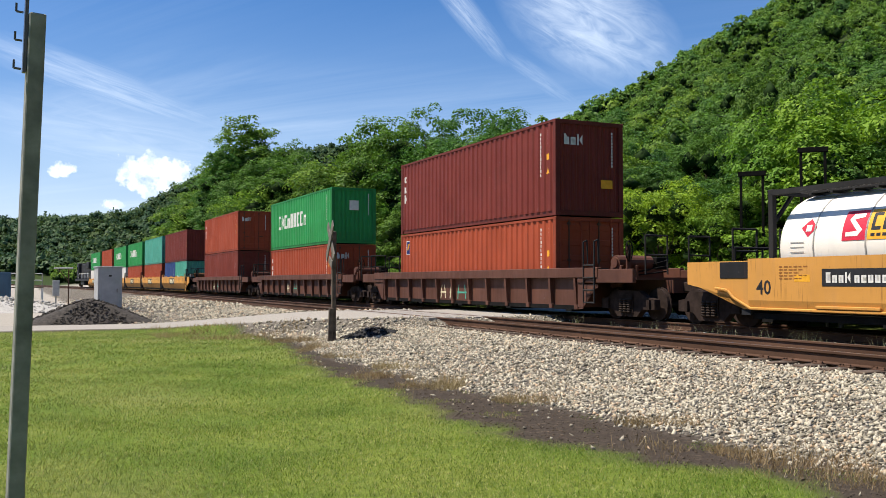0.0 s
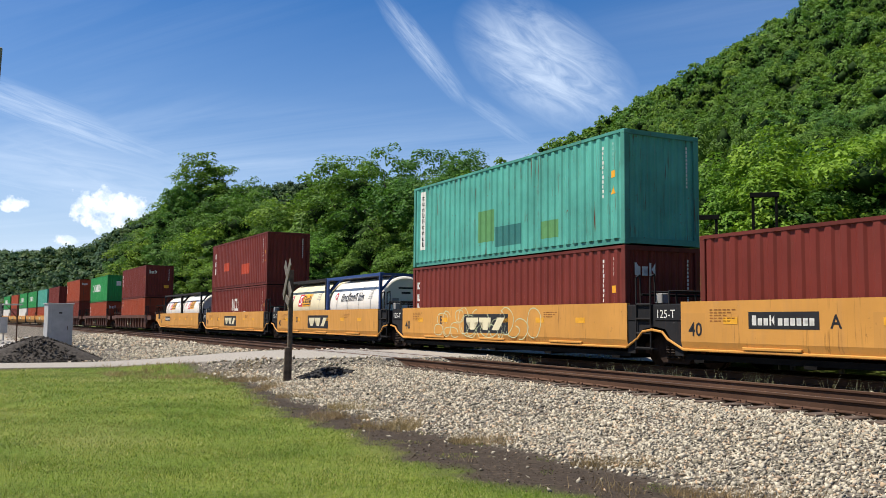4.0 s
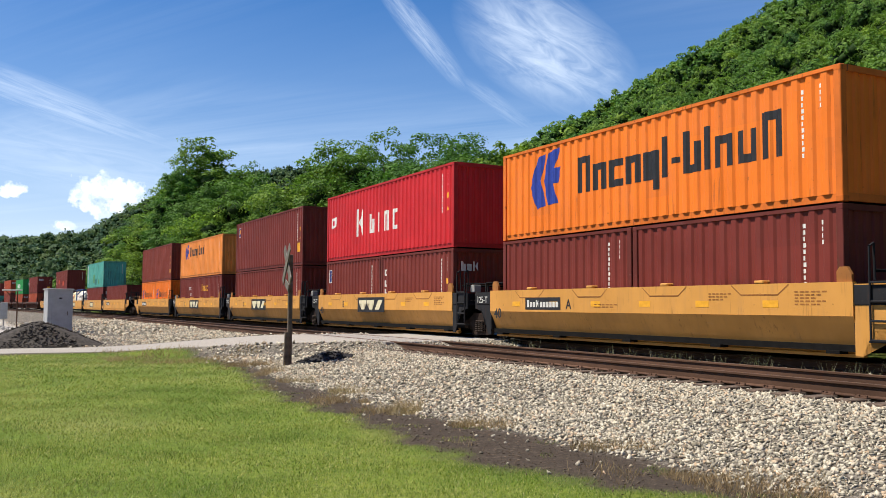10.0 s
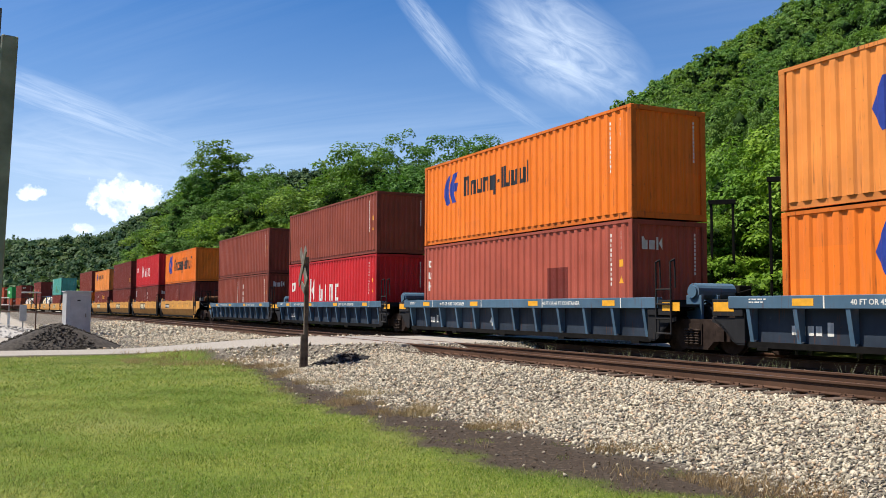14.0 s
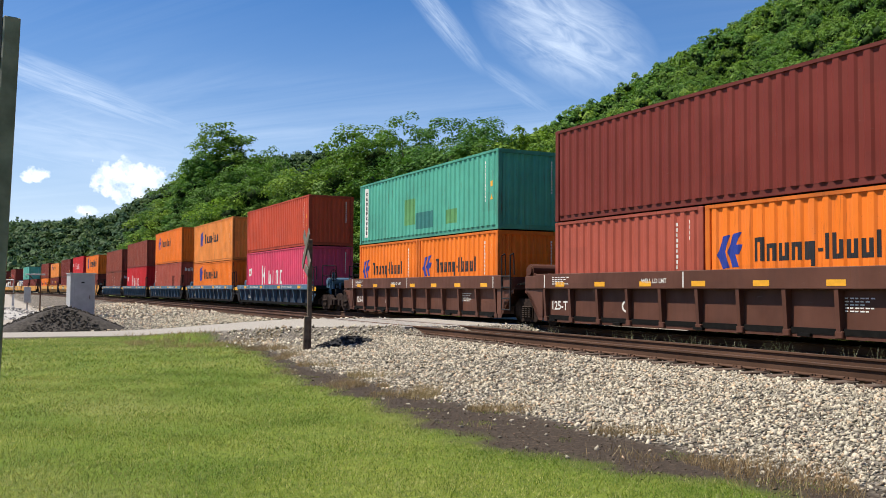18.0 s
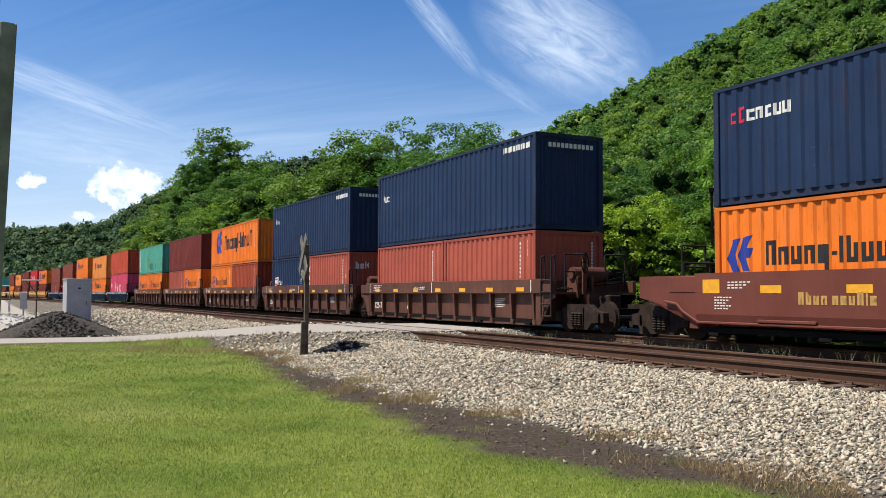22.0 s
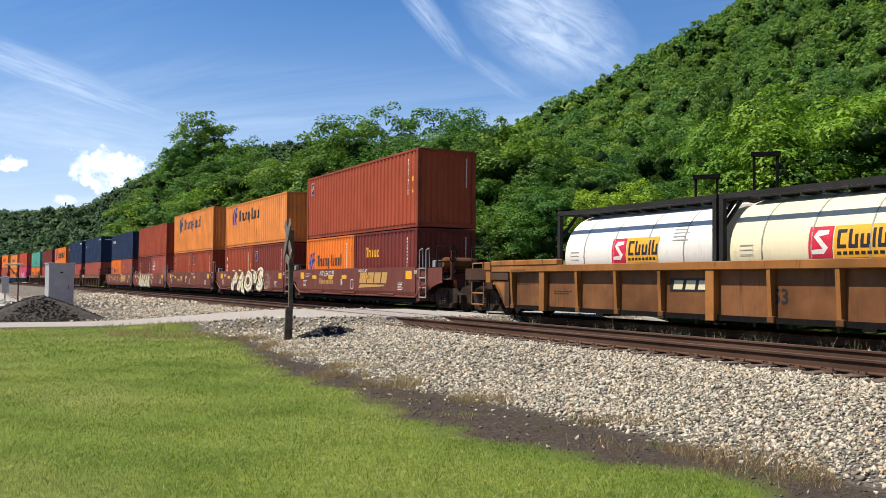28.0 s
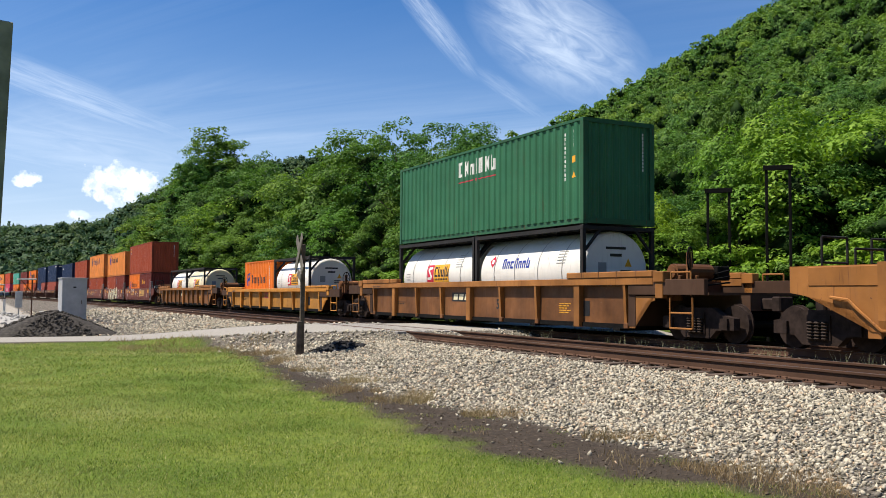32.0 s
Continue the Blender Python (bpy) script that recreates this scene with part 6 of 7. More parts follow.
# ---- tracks ----
def rail_profile():
    return [(-0.075, -0.185), (0.075, -0.185), (0.075, -0.172), (0.012, -0.155), (0.010, -0.045), (0.036, -0.035), (0.036, -0.006), (0.028, 0.0), (-0.028, 0.0), (-0.036, -0.006), (-0.036, -0.035), (-0.010, -0.045), (-0.012, -0.155), (-0.075, -0.172)]


RAIL_TOP = plain("polished rail steel", (0.15, 0.13, 0.115), 0.38, 0.7, 0.1, 12)
RAIL_SIDE = steel_paint("rusted rail steel", (0.085, 0.045, 0.028), 0.3, 0.4, 0.85)
TIE = plain("weathered tie timber", (0.105, 0.075, 0.055), 0.9, 0, 0.35, 7)


def make_rail(side, y0, y1, label):
    prof = rail_profile()
    ys = [y0] + list(np.arange(math.ceil(y0 / 10) * 10, y1, 10.0)) + [y1]
    bm = bmesh.new()
    rings = []
    for y in ys:
        m = track_pose(y, TOR, side)
        rings.append([bm.verts.new(m @ Vector((x, 0, z))) for x, z in prof])
    n = len(prof)
    for a, b in zip(rings, rings[1:]):
        for i in range(n):
            f = bm.faces.new((a[i], b[i], b[(i + 1) % n], a[(i + 1) % n]))
            f.material_index = 1 if i == 7 else 0
    bmesh.ops.recalc_face_normals(bm, faces=bm.faces)
    return tagged(part("rail", bm, [RAIL_SIDE, RAIL_TOP]), label, "rail", "rails", "structure")


for off in (0.0, NEAR_OFF):
    for s in (-0.755, 0.755):
        make_rail(off + s, -880, 900, "rusted steel rail with a worn top")

# ---- woods ----
LEAF_A = leaf_mat("broad leaves", (0.042, 0.100, 0.016), (0.135, 0.262, 0.038))
LEAF_B = leaf_mat("bright leaves", (0.078, 0.170, 0.014), (0.215, 0.365, 0.038))
LEAF_C = leaf_mat("dark leaves", (0.032, 0.084, 0.018), (0.102, 0.206, 0.038))
# paler, bluer green for the far ridge: distance haze mixed into the colour
LEAF_FAR_HAZE = leaf_mat("far leaves tinted with haze", (0.048, 0.092, 0.048), (0.092, 0.158, 0.066), 0.2, "tint")
# near-black green for crown cores: the shade of leaf gaps, put into colour
LEAF_GAP_SHADE = plain("crown core gap shade", (0.018, 0.040, 0.009), 0.9, 0, 0.4, 1.5, 0.1)
LEAF_HILL = leaf_mat("hillside leaves", (0.045, 0.104, 0.018), (0.150, 0.278, 0.042), 0.28, "tint")


def cards(centres, normals, sizes, rng):
    """Pointed leaves at the centres, roughly square to the normals. Returns verts and faces."""
    n = len(centres)
    nr = normals + rng.normal(0, 0.38, (n, 3))
    nr /= np.linalg.norm(nr, axis=1)[:, None] + 1e-9
    a = np.cross(nr, rng.normal(0, 1, (n, 3)))
    a /= np.linalg.norm(a, axis=1)[:, None] + 1e-9
    b = np.cross(nr, a)
    s = sizes[:, None]
    droop = nr * s * 0.18
    v = np.stack([centres - a * s, centres + b * s * 0.62 + a * s * 0.25 + droop, centres + a * s * 0.55 - b * s * 0.62], 1).reshape(-1, 3)
    return v, np.arange(3 * n).reshape(n, 3)


def ball(rng, n):
    d = rng.normal(0, 1, (n, 3))
    return d / np.linalg.norm(d, axis=1)[:, None]


def lobes_in(rng, R, z0, z1, lobes, tall=False):
    """Places and sizes of the boughs that fill a rounded crown."""
    mid, half = (z0 + z1) / 2, (z1 - z0) / 2
    cs, rs = [], []
    for k in range(lobes):
        d = ball(rng, 1)[0]
        q = rng.uniform(0.45, 0.84)
        if tall:
            # an upright crown, widest low down, loose towards the top
            up = (k + 0.5) / lobes
            wide = R * (0.30 + 0.62 * (1 - up) ** 0.7) * rng.uniform(0.35, 1.0)
            a = rng.uniform(0, 2 * math.pi)
            cs.append((math.cos(a) * wide, math.sin(a) * wide, z0 + 0.6 + (z1 - z0 - 1.4) * up))
            rs.append(rng.uniform(0.20, 0.32) * R)
            continue
        cs.append((d[0] * R * q, d[1] * R * q, mid + d[2] * half * q))
        rs.append(rng.uniform(0.22, 0.38) * min(R, half))
    return np.array(cs), np.array(rs)


def sprays(rng, cs, rs, n, per=9):
    """Leaf places and directions: each bough carries flat sprays of leaves, with gaps between them."""
    k = np.repeat(np.arange(len(cs)), per)
    d = ball(rng, len(k))
    d[:, 2] = np.where(d[:, 2] < -0.25, -d[:, 2], d[:, 2])
    sc = cs[k] + d * (rs[k] * rng.uniform(0.7, 1.05, len(k)))[:, None]
    sr = rs[k] * rng.uniform(0.26, 0.50, len(k))
    i = rng.choice(len(k), n, p=sr ** 2 / (sr ** 2).sum())
    e = ball(rng, n)
    e[:, 2] = np.where(e[:, 2] < -0.35, -e[:, 2], e[:, 2])
    p = sc[i] + e * np.array([1.05, 1.05, 0.82]) * (sr[i] * rng.uniform(0.62, 1.08, n))[:, None]
    return p, e * 0.75 + d[i] * 0.4 + np.array([0, 0, 0.42])


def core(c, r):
    """A dark eight-sided lump inside a lobe, which stops the light; its colour paints the gaps' shade."""
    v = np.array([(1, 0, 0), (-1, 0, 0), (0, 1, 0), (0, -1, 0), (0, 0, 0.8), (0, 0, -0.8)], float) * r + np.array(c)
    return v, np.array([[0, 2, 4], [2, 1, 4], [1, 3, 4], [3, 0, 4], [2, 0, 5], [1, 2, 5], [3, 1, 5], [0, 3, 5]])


def tree_kind(seed, H, R, base, lobes, n, leaf, mat, tall=False):
    rng = np.random.default_rng(seed)
    cs, rs = lobes_in(rng, R, base, H - 0.3, lobes, tall)
    p, d = sprays(rng, cs, rs, n)
    v, f = cards(p, d, leaf * rng.uniform(0.55, 1.25, n), rng)
    leaves = len(f)
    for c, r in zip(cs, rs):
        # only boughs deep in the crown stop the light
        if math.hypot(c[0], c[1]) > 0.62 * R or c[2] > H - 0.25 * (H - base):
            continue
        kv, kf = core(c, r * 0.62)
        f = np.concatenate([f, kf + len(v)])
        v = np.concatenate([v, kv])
    crown = soup("crown", v, f, [mat, LEAF_GAP_SHADE])
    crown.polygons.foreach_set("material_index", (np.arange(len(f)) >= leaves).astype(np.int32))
    bm = bmesh.new()
    pts = [Vector((0, 0, -0.4))]
    for k in range(4):
        pts.append(Vector((rng.normal(0, 0.12) * H / 10, rng.normal(0, 0.12) * H / 10, H * (0.2 + 0.18 * k))))
    r = 0.024 * H
    for a, b in zip(pts, pts[1:]):
        rod(bm, a, b, r, 8, r * 0.76)
        r *= 0.76
    for c in cs[:max(5, lobes // 2)]:
        c = Vector(c)
        s = pts[1].lerp(pts[3], min(1, max(0, (c.z / H - 0.3))))
        rod(bm, s, s.lerp(c, 0.9), 0.010 * H, 6, 0.003 * H)
    return crown, mesh_of("trunk", bm, BARK)


KINDS = {
    "round": tree_kind(1, 12, 4.6, 1.6, 34, 25000, 0.115, LEAF_A),
    "broad": tree_kind(2, 11, 5.2, 1.4, 38, 26000, 0.115, LEAF_A),
    "bright": tree_kind(3, 9, 4.0, 0.6, 34, 24000, 0.10, LEAF_B),
    "tall": tree_kind(4, 18, 4.8, 2.4, 70, 24000, 0.155, LEAF_A, True),
    "dark": tree_kind(5, 12, 4.4, 1.0, 34, 24000, 0.115, LEAF_C),
    "shrub": tree_kind(6, 3.6, 2.2, 0.1, 18, 8000, 0.085, LEAF_B),
    "sapling": tree_kind(8, 5.5, 2.4, 0.5, 20, 9000, 0.10, LEAF_A),
}
KIND_H = dict(round=12, broad=11, bright=9, tall=18, dark=12, shrub=3.6, sapling=5.5)
TREE_LABEL = dict(round="broad green deciduous tree with a full crown", broad="spreading green deciduous tree at the wood's edge", bright="bright green sunlit deciduous tree",
                  tall="tall slender deciduous tree with an uneven crown", dark="dark green deciduous tree", shrub="bright green bushy shrub beside the line", sapling="young green leafy tree beside the line")


def plant(kind, x, y, H, wide=1.0, turn=0.0):
    s = H / KIND_H[kind]
    crown, trunk = KINDS[kind]
    t = tagged(new("shrub" if kind == "shrub" else "tree"), TREE_LABEL[kind], "shrub" if kind == "shrub" else "tree", "shrubs by the line" if kind == "shrub" else "trees behind the line")
    t.matrix_basis = pose(x, y, h(x, y), 0, 0, turn) @ Matrix.Diagonal((s * wide, s * wide, s, 1))
    part("trunk", trunk, None, t)
    part("crown", crown, None, t)
    return t


# how high the wood's edge stands over the eye, by bearing from north
ENV_A = [4, 9.2, 10.7, 12.4, 13.9, 15.6, 17.2, 18.2, 19.6, 21.7, 24.2, 26.2, 28.1, 30.3, 32.4, 35, 40, 44, 48, 53, 60]
ENV_E = [2.6, 4.8, 8.6, 9.8, 8.7, 8.6, 7.5, 6.9, 8.8, 9.9, 10.8, 10.6, 10.3, 10.4, 9.6, 8.6, 8.2, 8.6, 10.5, 11.5, 12.5]


def env_height(x, y, k=1.0):
    d = math.hypot(x, y)
    el = np.interp(math.degrees(math.atan2(x, y)), ENV_A, ENV_E)
    return EYE + d * math.tan(radians(el * k)) - h(x, y)


def make_woods():
    rnd = random.Random(11)
    # tall ones that make the skyline
    for kind, az, d, k, wide in (("tall", 12.5, 128, 1.02, 1.35), ("tall", 11.2, 120, 0.92, 1.0), ("tall", 13.7, 126, 0.93, 1.0), ("round", 12.3, 112, 0.72, 1.0), ("bright", 14.6, 104, 0.8, 1.1), ("round", 15.5, 112, 1.0, 1.0), ("broad", 20.2, 82, 0.98, 1.1), ("broad", 22.4, 76, 1.0, 1.1), ("round", 24.4, 70, 1.01, 1.05),
                                 ("broad", 26.6, 66, 1.0, 1.1), ("round", 28.6, 62, 1.0, 1.1), ("dark", 30.6, 58, 1.0, 1.15), ("round", 32.8, 55, 1.0, 1.15), ("sapling", 30.6, 60, 1.05, 0.8), ("dark", 35.5, 52, 1.05, 1.2)):
        x, y = d * math.sin(radians(az)), d * math.cos(radians(az))
        plant(kind, x, y, env_height(x, y, k), wide, rnd.uniform(0, 360))
    # sunlit trees that stand out from the edge of the wood
    for kind, az, d, el, wide in (("bright", 38.4, 38, 6.7, 0.95), ("bright", 41.3, 37, 5.0, 1.1), ("shrub", 44.2, 33, 3.6, 1.1), ("bright", 47.4, 38, 11.0, 0.95), ("bright", 51.2, 36, 12.6, 1.05), ("broad", 28.6, 54, 9.0, 0.66),
                                  ("dark", 45.6, 64, 14.2, 0.62), ("round", 34.6, 52, 8.2, 0.8), ("round", 41.0, 58, 9.5, 0.8), ("dark", 37.0, 60, 10.3, 0.8)):
        x, y = d * math.sin(radians(az)), d * math.cos(radians(az))
        plant(kind, x, y, EYE + d * math.tan(radians(el)) - h(x, y), wide, rnd.uniform(0, 360))
    # the edge of the wood, three rows deep
    for row, (u, step, lo, hi) in enumerate(((10.5, 4.4, 0.50, 0.78), (14.5, 5.0, 0.72, 0.93), (20.0, 6.0, 0.80, 0.98))):
        y = 6.0
        while y < (190 if row < 2 else 90):
            x = track_x(y) + u + rnd.uniform(-1.4, 1.4)
            H = env_height(x, y, rnd.uniform(lo, hi))
            kind = rnd.choice(("round", "broad", "dark", "round", "bright" if row == 0 else "dark"))
            H = max(4.0, min(H, 20))
            plant(kind, x, y, H, rnd.uniform(0.95, 1.3) * (1.15 if H < 8 else 1.0), rnd.uniform(0, 360))
            y += step * rnd.uniform(0.8, 1.25) * (1 + max(0, y - 70) / 90)
    # low growth in front
    y = 7.0
    while y < 130:
        x = track_x(y) + rnd.uniform(7.6, 9.2)
        plant(rnd.choice(("shrub", "sapling", "sapling")), x, y, rnd.uniform(2.2, 4.2), rnd.uniform(0.95, 1.25), rnd.uniform(0, 360))
        y += rnd.uniform(2.2, 3.6) * (1 + max(0, y - 40) / 40)
    plant("tall", -4.6, 88, 9.5, 1.2, 40)
    plant("round", -9.5, 96, 9.0, 1.0, 80)


make_woods()


def crown_proto(seed, lobes, n, leaf):
    """A domed crown of radius 1 that stands on its lower half: verts, faces, and which faces are the dark inside."""
    rng = np.random.default_rng(seed)
    d = ball(rng, lobes)
    d[:, 2] = np.abs(d[:, 2]) * 1.15 - 0.25
    cs = d * rng.uniform(0.45, 0.72, lobes)[:, None]
    rs = rng.uniform(0.26, 0.42, lobes)
    p, nd = sprays(rng, cs, rs, n, 7)
    v, f = cards(p, nd + 0.5 * p / np.linalg.norm(p, axis=1)[:, None], leaf * rng.uniform(0.6, 1.3, n), rng)
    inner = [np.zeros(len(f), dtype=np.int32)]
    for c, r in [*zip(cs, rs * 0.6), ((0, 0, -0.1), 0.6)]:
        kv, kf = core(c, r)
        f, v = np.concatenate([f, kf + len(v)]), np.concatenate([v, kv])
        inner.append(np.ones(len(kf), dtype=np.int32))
    return v, f, np.concatenate(inner)


def woods_stuff(name, spots, lobes, n, leaf, mat, rmin, rmax, label, seed):
    """A hillside of crowns, joined; each crown has its own shade of green."""
    rng = np.random.default_rng(seed)
    protos = [crown_proto(seed * 10 + k, lobes, n, leaf) for k in range(5)]
    V, Fc, inner, tint, off = [], [], [], [], 0
    lie = height(*np.array(spots).T)
    for (x, y), z in zip(spots, lie):
        v, f, m = protos[rng.integers(5)]
        r = rng.uniform(rmin, rmax)
        a = rng.uniform(0, 2 * math.pi)
        turn = np.array([[math.cos(a), -math.sin(a), 0], [math.sin(a), math.cos(a), 0], [0, 0, rng.uniform(0.95, 1.45)]])
        V.append(v @ turn.T * r + np.array([x, y, z + r * 0.55]))
        Fc.append(f + off), inner.append(m), tint.append(np.full(len(v), rng.uniform(0, 1)))
        off += len(v)
    me = soup(name, np.concatenate(V), np.concatenate(Fc), [mat, LEAF_GAP_SHADE])
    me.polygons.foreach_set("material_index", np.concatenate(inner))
    me.attributes.new("tint", "FLOAT", "POINT").data.foreach_set("value", np.concatenate(tint).astype(np.float32))
    return tagged(new(name, me), label, "woods", kind="stuff")


def hill_spots(r0, r1, a0, a1, step0, step1, seed):
    rnd = random.Random(seed)
    out, r = [], r0
    while r < r1:
        step = step0 + (step1 - step0) * (r - r0) / (r1 - r0)
        n = int(radians(a1 - a0) * r / step)
        for k in range(n):
            a = radians(a0 + (a1 - a0) * (k + 0.15 + 0.7 * rnd.random()) / n)
            rr = r + rnd.uniform(-0.4, 0.4) * step
            x, y = rr * math.sin(a), rr * math.cos(a)
            if 21 < x - track_x(y) < 290 or r > 480:
                out.append((x, y))
        r += step * 0.85
    return out


woods_stuff("hillside_woods", hill_spots(36, 110, 22, 60, 5.6, 6.6, 1), 16, 7800, 0.030, LEAF_HILL, 3.0, 5.0, "dense green deciduous woods on a steep hillside", 1)
woods_stuff("hillside_woods", hill_spots(110, 230, 9, 58, 6.4, 7.2, 2), 14, 2100, 0.055, LEAF_HILL, 3.0, 5.0, "dense green deciduous woods on a steep hillside", 2)
woods_stuff("hillside_woods", hill_spots(230, 480, 0, 57, 7.2, 8.4, 3), 10, 420, 0.11, LEAF_HILL, 3.2, 5.2, "green wooded slope under the sky", 3)
woods_stuff("far_woods", hill_spots(480, 790, -8, 21, 9.0, 11.0, 4), 8, 90, 0.20, LEAF_FAR_HAZE, 4.4, 6.6, "far wooded ridge, dark green", 4)

# ---- ties, ballast, grass ----
def tie_bits(side, ys, label):
    bm = boxes((-1.30, 1.30, -0.115, 0.115, -0.365, -0.192), bevel=0.012)
    tm = mesh_of("tie", bm, TIE)
    pl = boxes((-0.09, 0.17, -0.095, 0.095, -0.191, -0.176))
    for x, y in ((-0.065, -0.06), (-0.065, 0.06), (0.12, 0.06), (0.12, -0.06)):
        box(pl, x - 0.012, x + 0.012, y - 0.012, y + 0.012, -0.18, -0.150)
    pm = mesh_of("tie_plate", pl, RUST)
    an = mesh_of("rail_anchor", boxes((-0.10, 0.10, -0.012, 0.012, -0.205, -0.155)), RUST)
    for y in ys:
        m = track_pose(y, TOR, side) @ pose(random.uniform(-0.06, 0.06), 0, random.uniform(-0.006, 0.0), 0, 0, random.uniform(-0.9, 0.9))
        t = tagged(new("tie", tm), label, "railway tie", "ties under the rails", "structure")
        t.matrix_basis = m
        for s in (-0.755, 0.755):
            part("tie_plate", pm, None, t, at=pose(s, 0, 0, 0, 0, 180 if s < 0 else 0))
        for s in (-0.755, 0.755):
            part("rail_anchor", an, None, t, at=pose(s, 0.15, 0))


tie_bits(NEAR_OFF, [y for y in np.arange(5.0, 95.0, 0.53) if not 23.3 < y < 31.2], "weathered wooden tie with rusty plates")
tie_bits(0.0, [y for y in np.arange(8.0, 60.0, 0.53) if not 23.3 < y < 31.2], "weathered wooden tie in dark ballast")


def stone_mat():
    m, t, b, co = material("ballast stone", 0.9, 0, 0.2)
    geo = t.nodes.new("ShaderNodeNewGeometry")
    col = ramp(t, geo.outputs["Random Per Island"], [(0.0, (0.12, 0.11, 0.085)), (0.2, (0.27, 0.25, 0.195)), (0.5, (0.45, 0.415, 0.33)), (0.8, (0.62, 0.57, 0.445)), (0.92, (0.52, 0.38, 0.25)), (1.0, (0.14, 0.13, 0.11))])
    n = noise_tex(t, geo.outputs["Position"], 45, 4)
    col = mix(t, ramp(t, n, [(0.4, (0, 0, 0)), (0.7, (0.5, 0.5, 0.5))]), col, (0.17, 0.15, 0.12))
    t.links.new(col, b.inputs["Base Color"])
    return m


STONE = stone_mat()
CHIP = np.array([[-1, 0, 0], [1, 0, 0], [0, -1, 0], [0, 1, 0], [0, 0, -1], [0, 0, 1]], float) * 1.3
CHIP_F = np.array([[0, 2, 5], [2, 1, 5], [1, 3, 5], [3, 0, 5], [2, 0, 4], [1, 2, 4], [3, 1, 4], [0, 3, 4]])


def stones(name, x, y, z, size, mat, label, rng, flatness=0.44, sink=0.25):
    n = len(x)
    c = CHIP[None] * (1 + rng.uniform(-0.35, 0.2, (n, 6, 3))) + rng.uniform(-0.42, 0.42, (n, 6, 3))
    c = c * np.stack([rng.uniform(0.7, 1.25, n), rng.uniform(0.7, 1.25, n), rng.uniform(flatness - 0.15, flatness + 0.25, n)], 1)[:, None, :] * (size / 2)[:, None, None]
    q = rng.normal(0, 1, (n, 4)) * np.array([1, 0.45, 0.45, 1])
    q /= np.linalg.norm(q, axis=1)[:, None]
    w, a, b, d = q.T
    Rm = np.stack([np.stack([1 - 2 * (b * b + d * d), 2 * (a * b - w * d), 2 * (a * d + w * b)], 1), np.stack([2 * (a * b + w * d), 1 - 2 * (a * a + d * d), 2 * (b * d - w * a)], 1), np.stack([2 * (a * d - w * b), 2 * (b * d + w * a), 1 - 2 * (a * a + b * b)], 1)], 1)
    v = np.einsum("nij,nkj->nki", Rm, c) + np.stack([x, y, z + size * (0.5 - sink) * 0.6], 1)[:, None, :]
    f = (CHIP_F[None] + (np.arange(n) * 6)[:, None, None]).reshape(-1, 3)
    return tagged(new(name, soup(name, v.reshape(-1, 3), f, mat)), label, "stones", kind="stuff")


def scatter(rng, x0, x1, y0, y1, per_m2, keep):
    n = int((x1 - x0) * (y1 - y0) * per_m2)
    x, y = rng.uniform(x0, x1, n), rng.uniform(y0, y1, n)
    k = keep(x, y) > rng.uniform(0, 1, n)
    return x[k], y[k]


def make_ballast():
    rng = np.random.default_rng(21)

    def keep(x, y):
        g, d, b, r, ya = zones(x, y)
        u = x - np.interp(y, _ys, _tx) - NEAR_OFF
        toe = np.clip((x - ballast_toe(y) + 0.25) / 0.9, 0.0, 1)
        return np.clip(b * (0.32 + 0.68 * toe) + d * 0.010, 0, 1) * np.where(np.abs(np.abs(u) - 0.755) < 0.12, 0, 1)

    xs, ys, ss = [], [], []
    for (x0, x1, y0, y1, dens, lo, hi) in ((4.9, 10.9, 3.0, 12.0, 620, 0.027, 0.062), (4.9, 10.9, 12.0, 24.0, 350, 0.030, 0.068), (10.9, 13.0, 6.0, 24.0, 130, 0.04, 0.07), (3.0, 13.0, 24.0, 46.0, 75, 0.06, 0.11), (2.0, 13.0, 46.0, 80.0, 16, 0.10, 0.18), (13.2, 19.5, 6, 30, 25, 0.06, 0.1)):
        x, y = scatter(rng, x0, x1, y0, y1, dens, keep)
        xs.append(x), ys.append(y), ss.append(rng.uniform(lo, hi, len(x)) * rng.choice([0.75, 1.0, 1.0, 1.25], len(x)))
    x, y, s = np.concatenate(xs), np.concatenate(ys), np.concatenate(ss)
    stones("ballast", x, y, height(x, y), s, STONE, "pale grey crushed stone ballast", rng)


make_ballast()


def make_crumbs():
    """Small crumbs of dirt and stone on the bare strip."""
    rng = np.random.default_rng(22)
    x, y = scatter(rng, 3.5, 8.0, 4.0, 24.0, 260, lambda x, y: zones(x, y)[1])
    stones("dirt_crumbs", x, y, height(x, y), rng.uniform(0.006, 0.020, len(x)) * rng.choice([0.7, 1, 1, 1.6], len(x)), plain("dark dirt crumbs", (0.105, 0.080, 0.056), 0.95, 0, 0.5, 3.0), "dark crumbs of dirt and fine stone", rng)


make_crumbs()


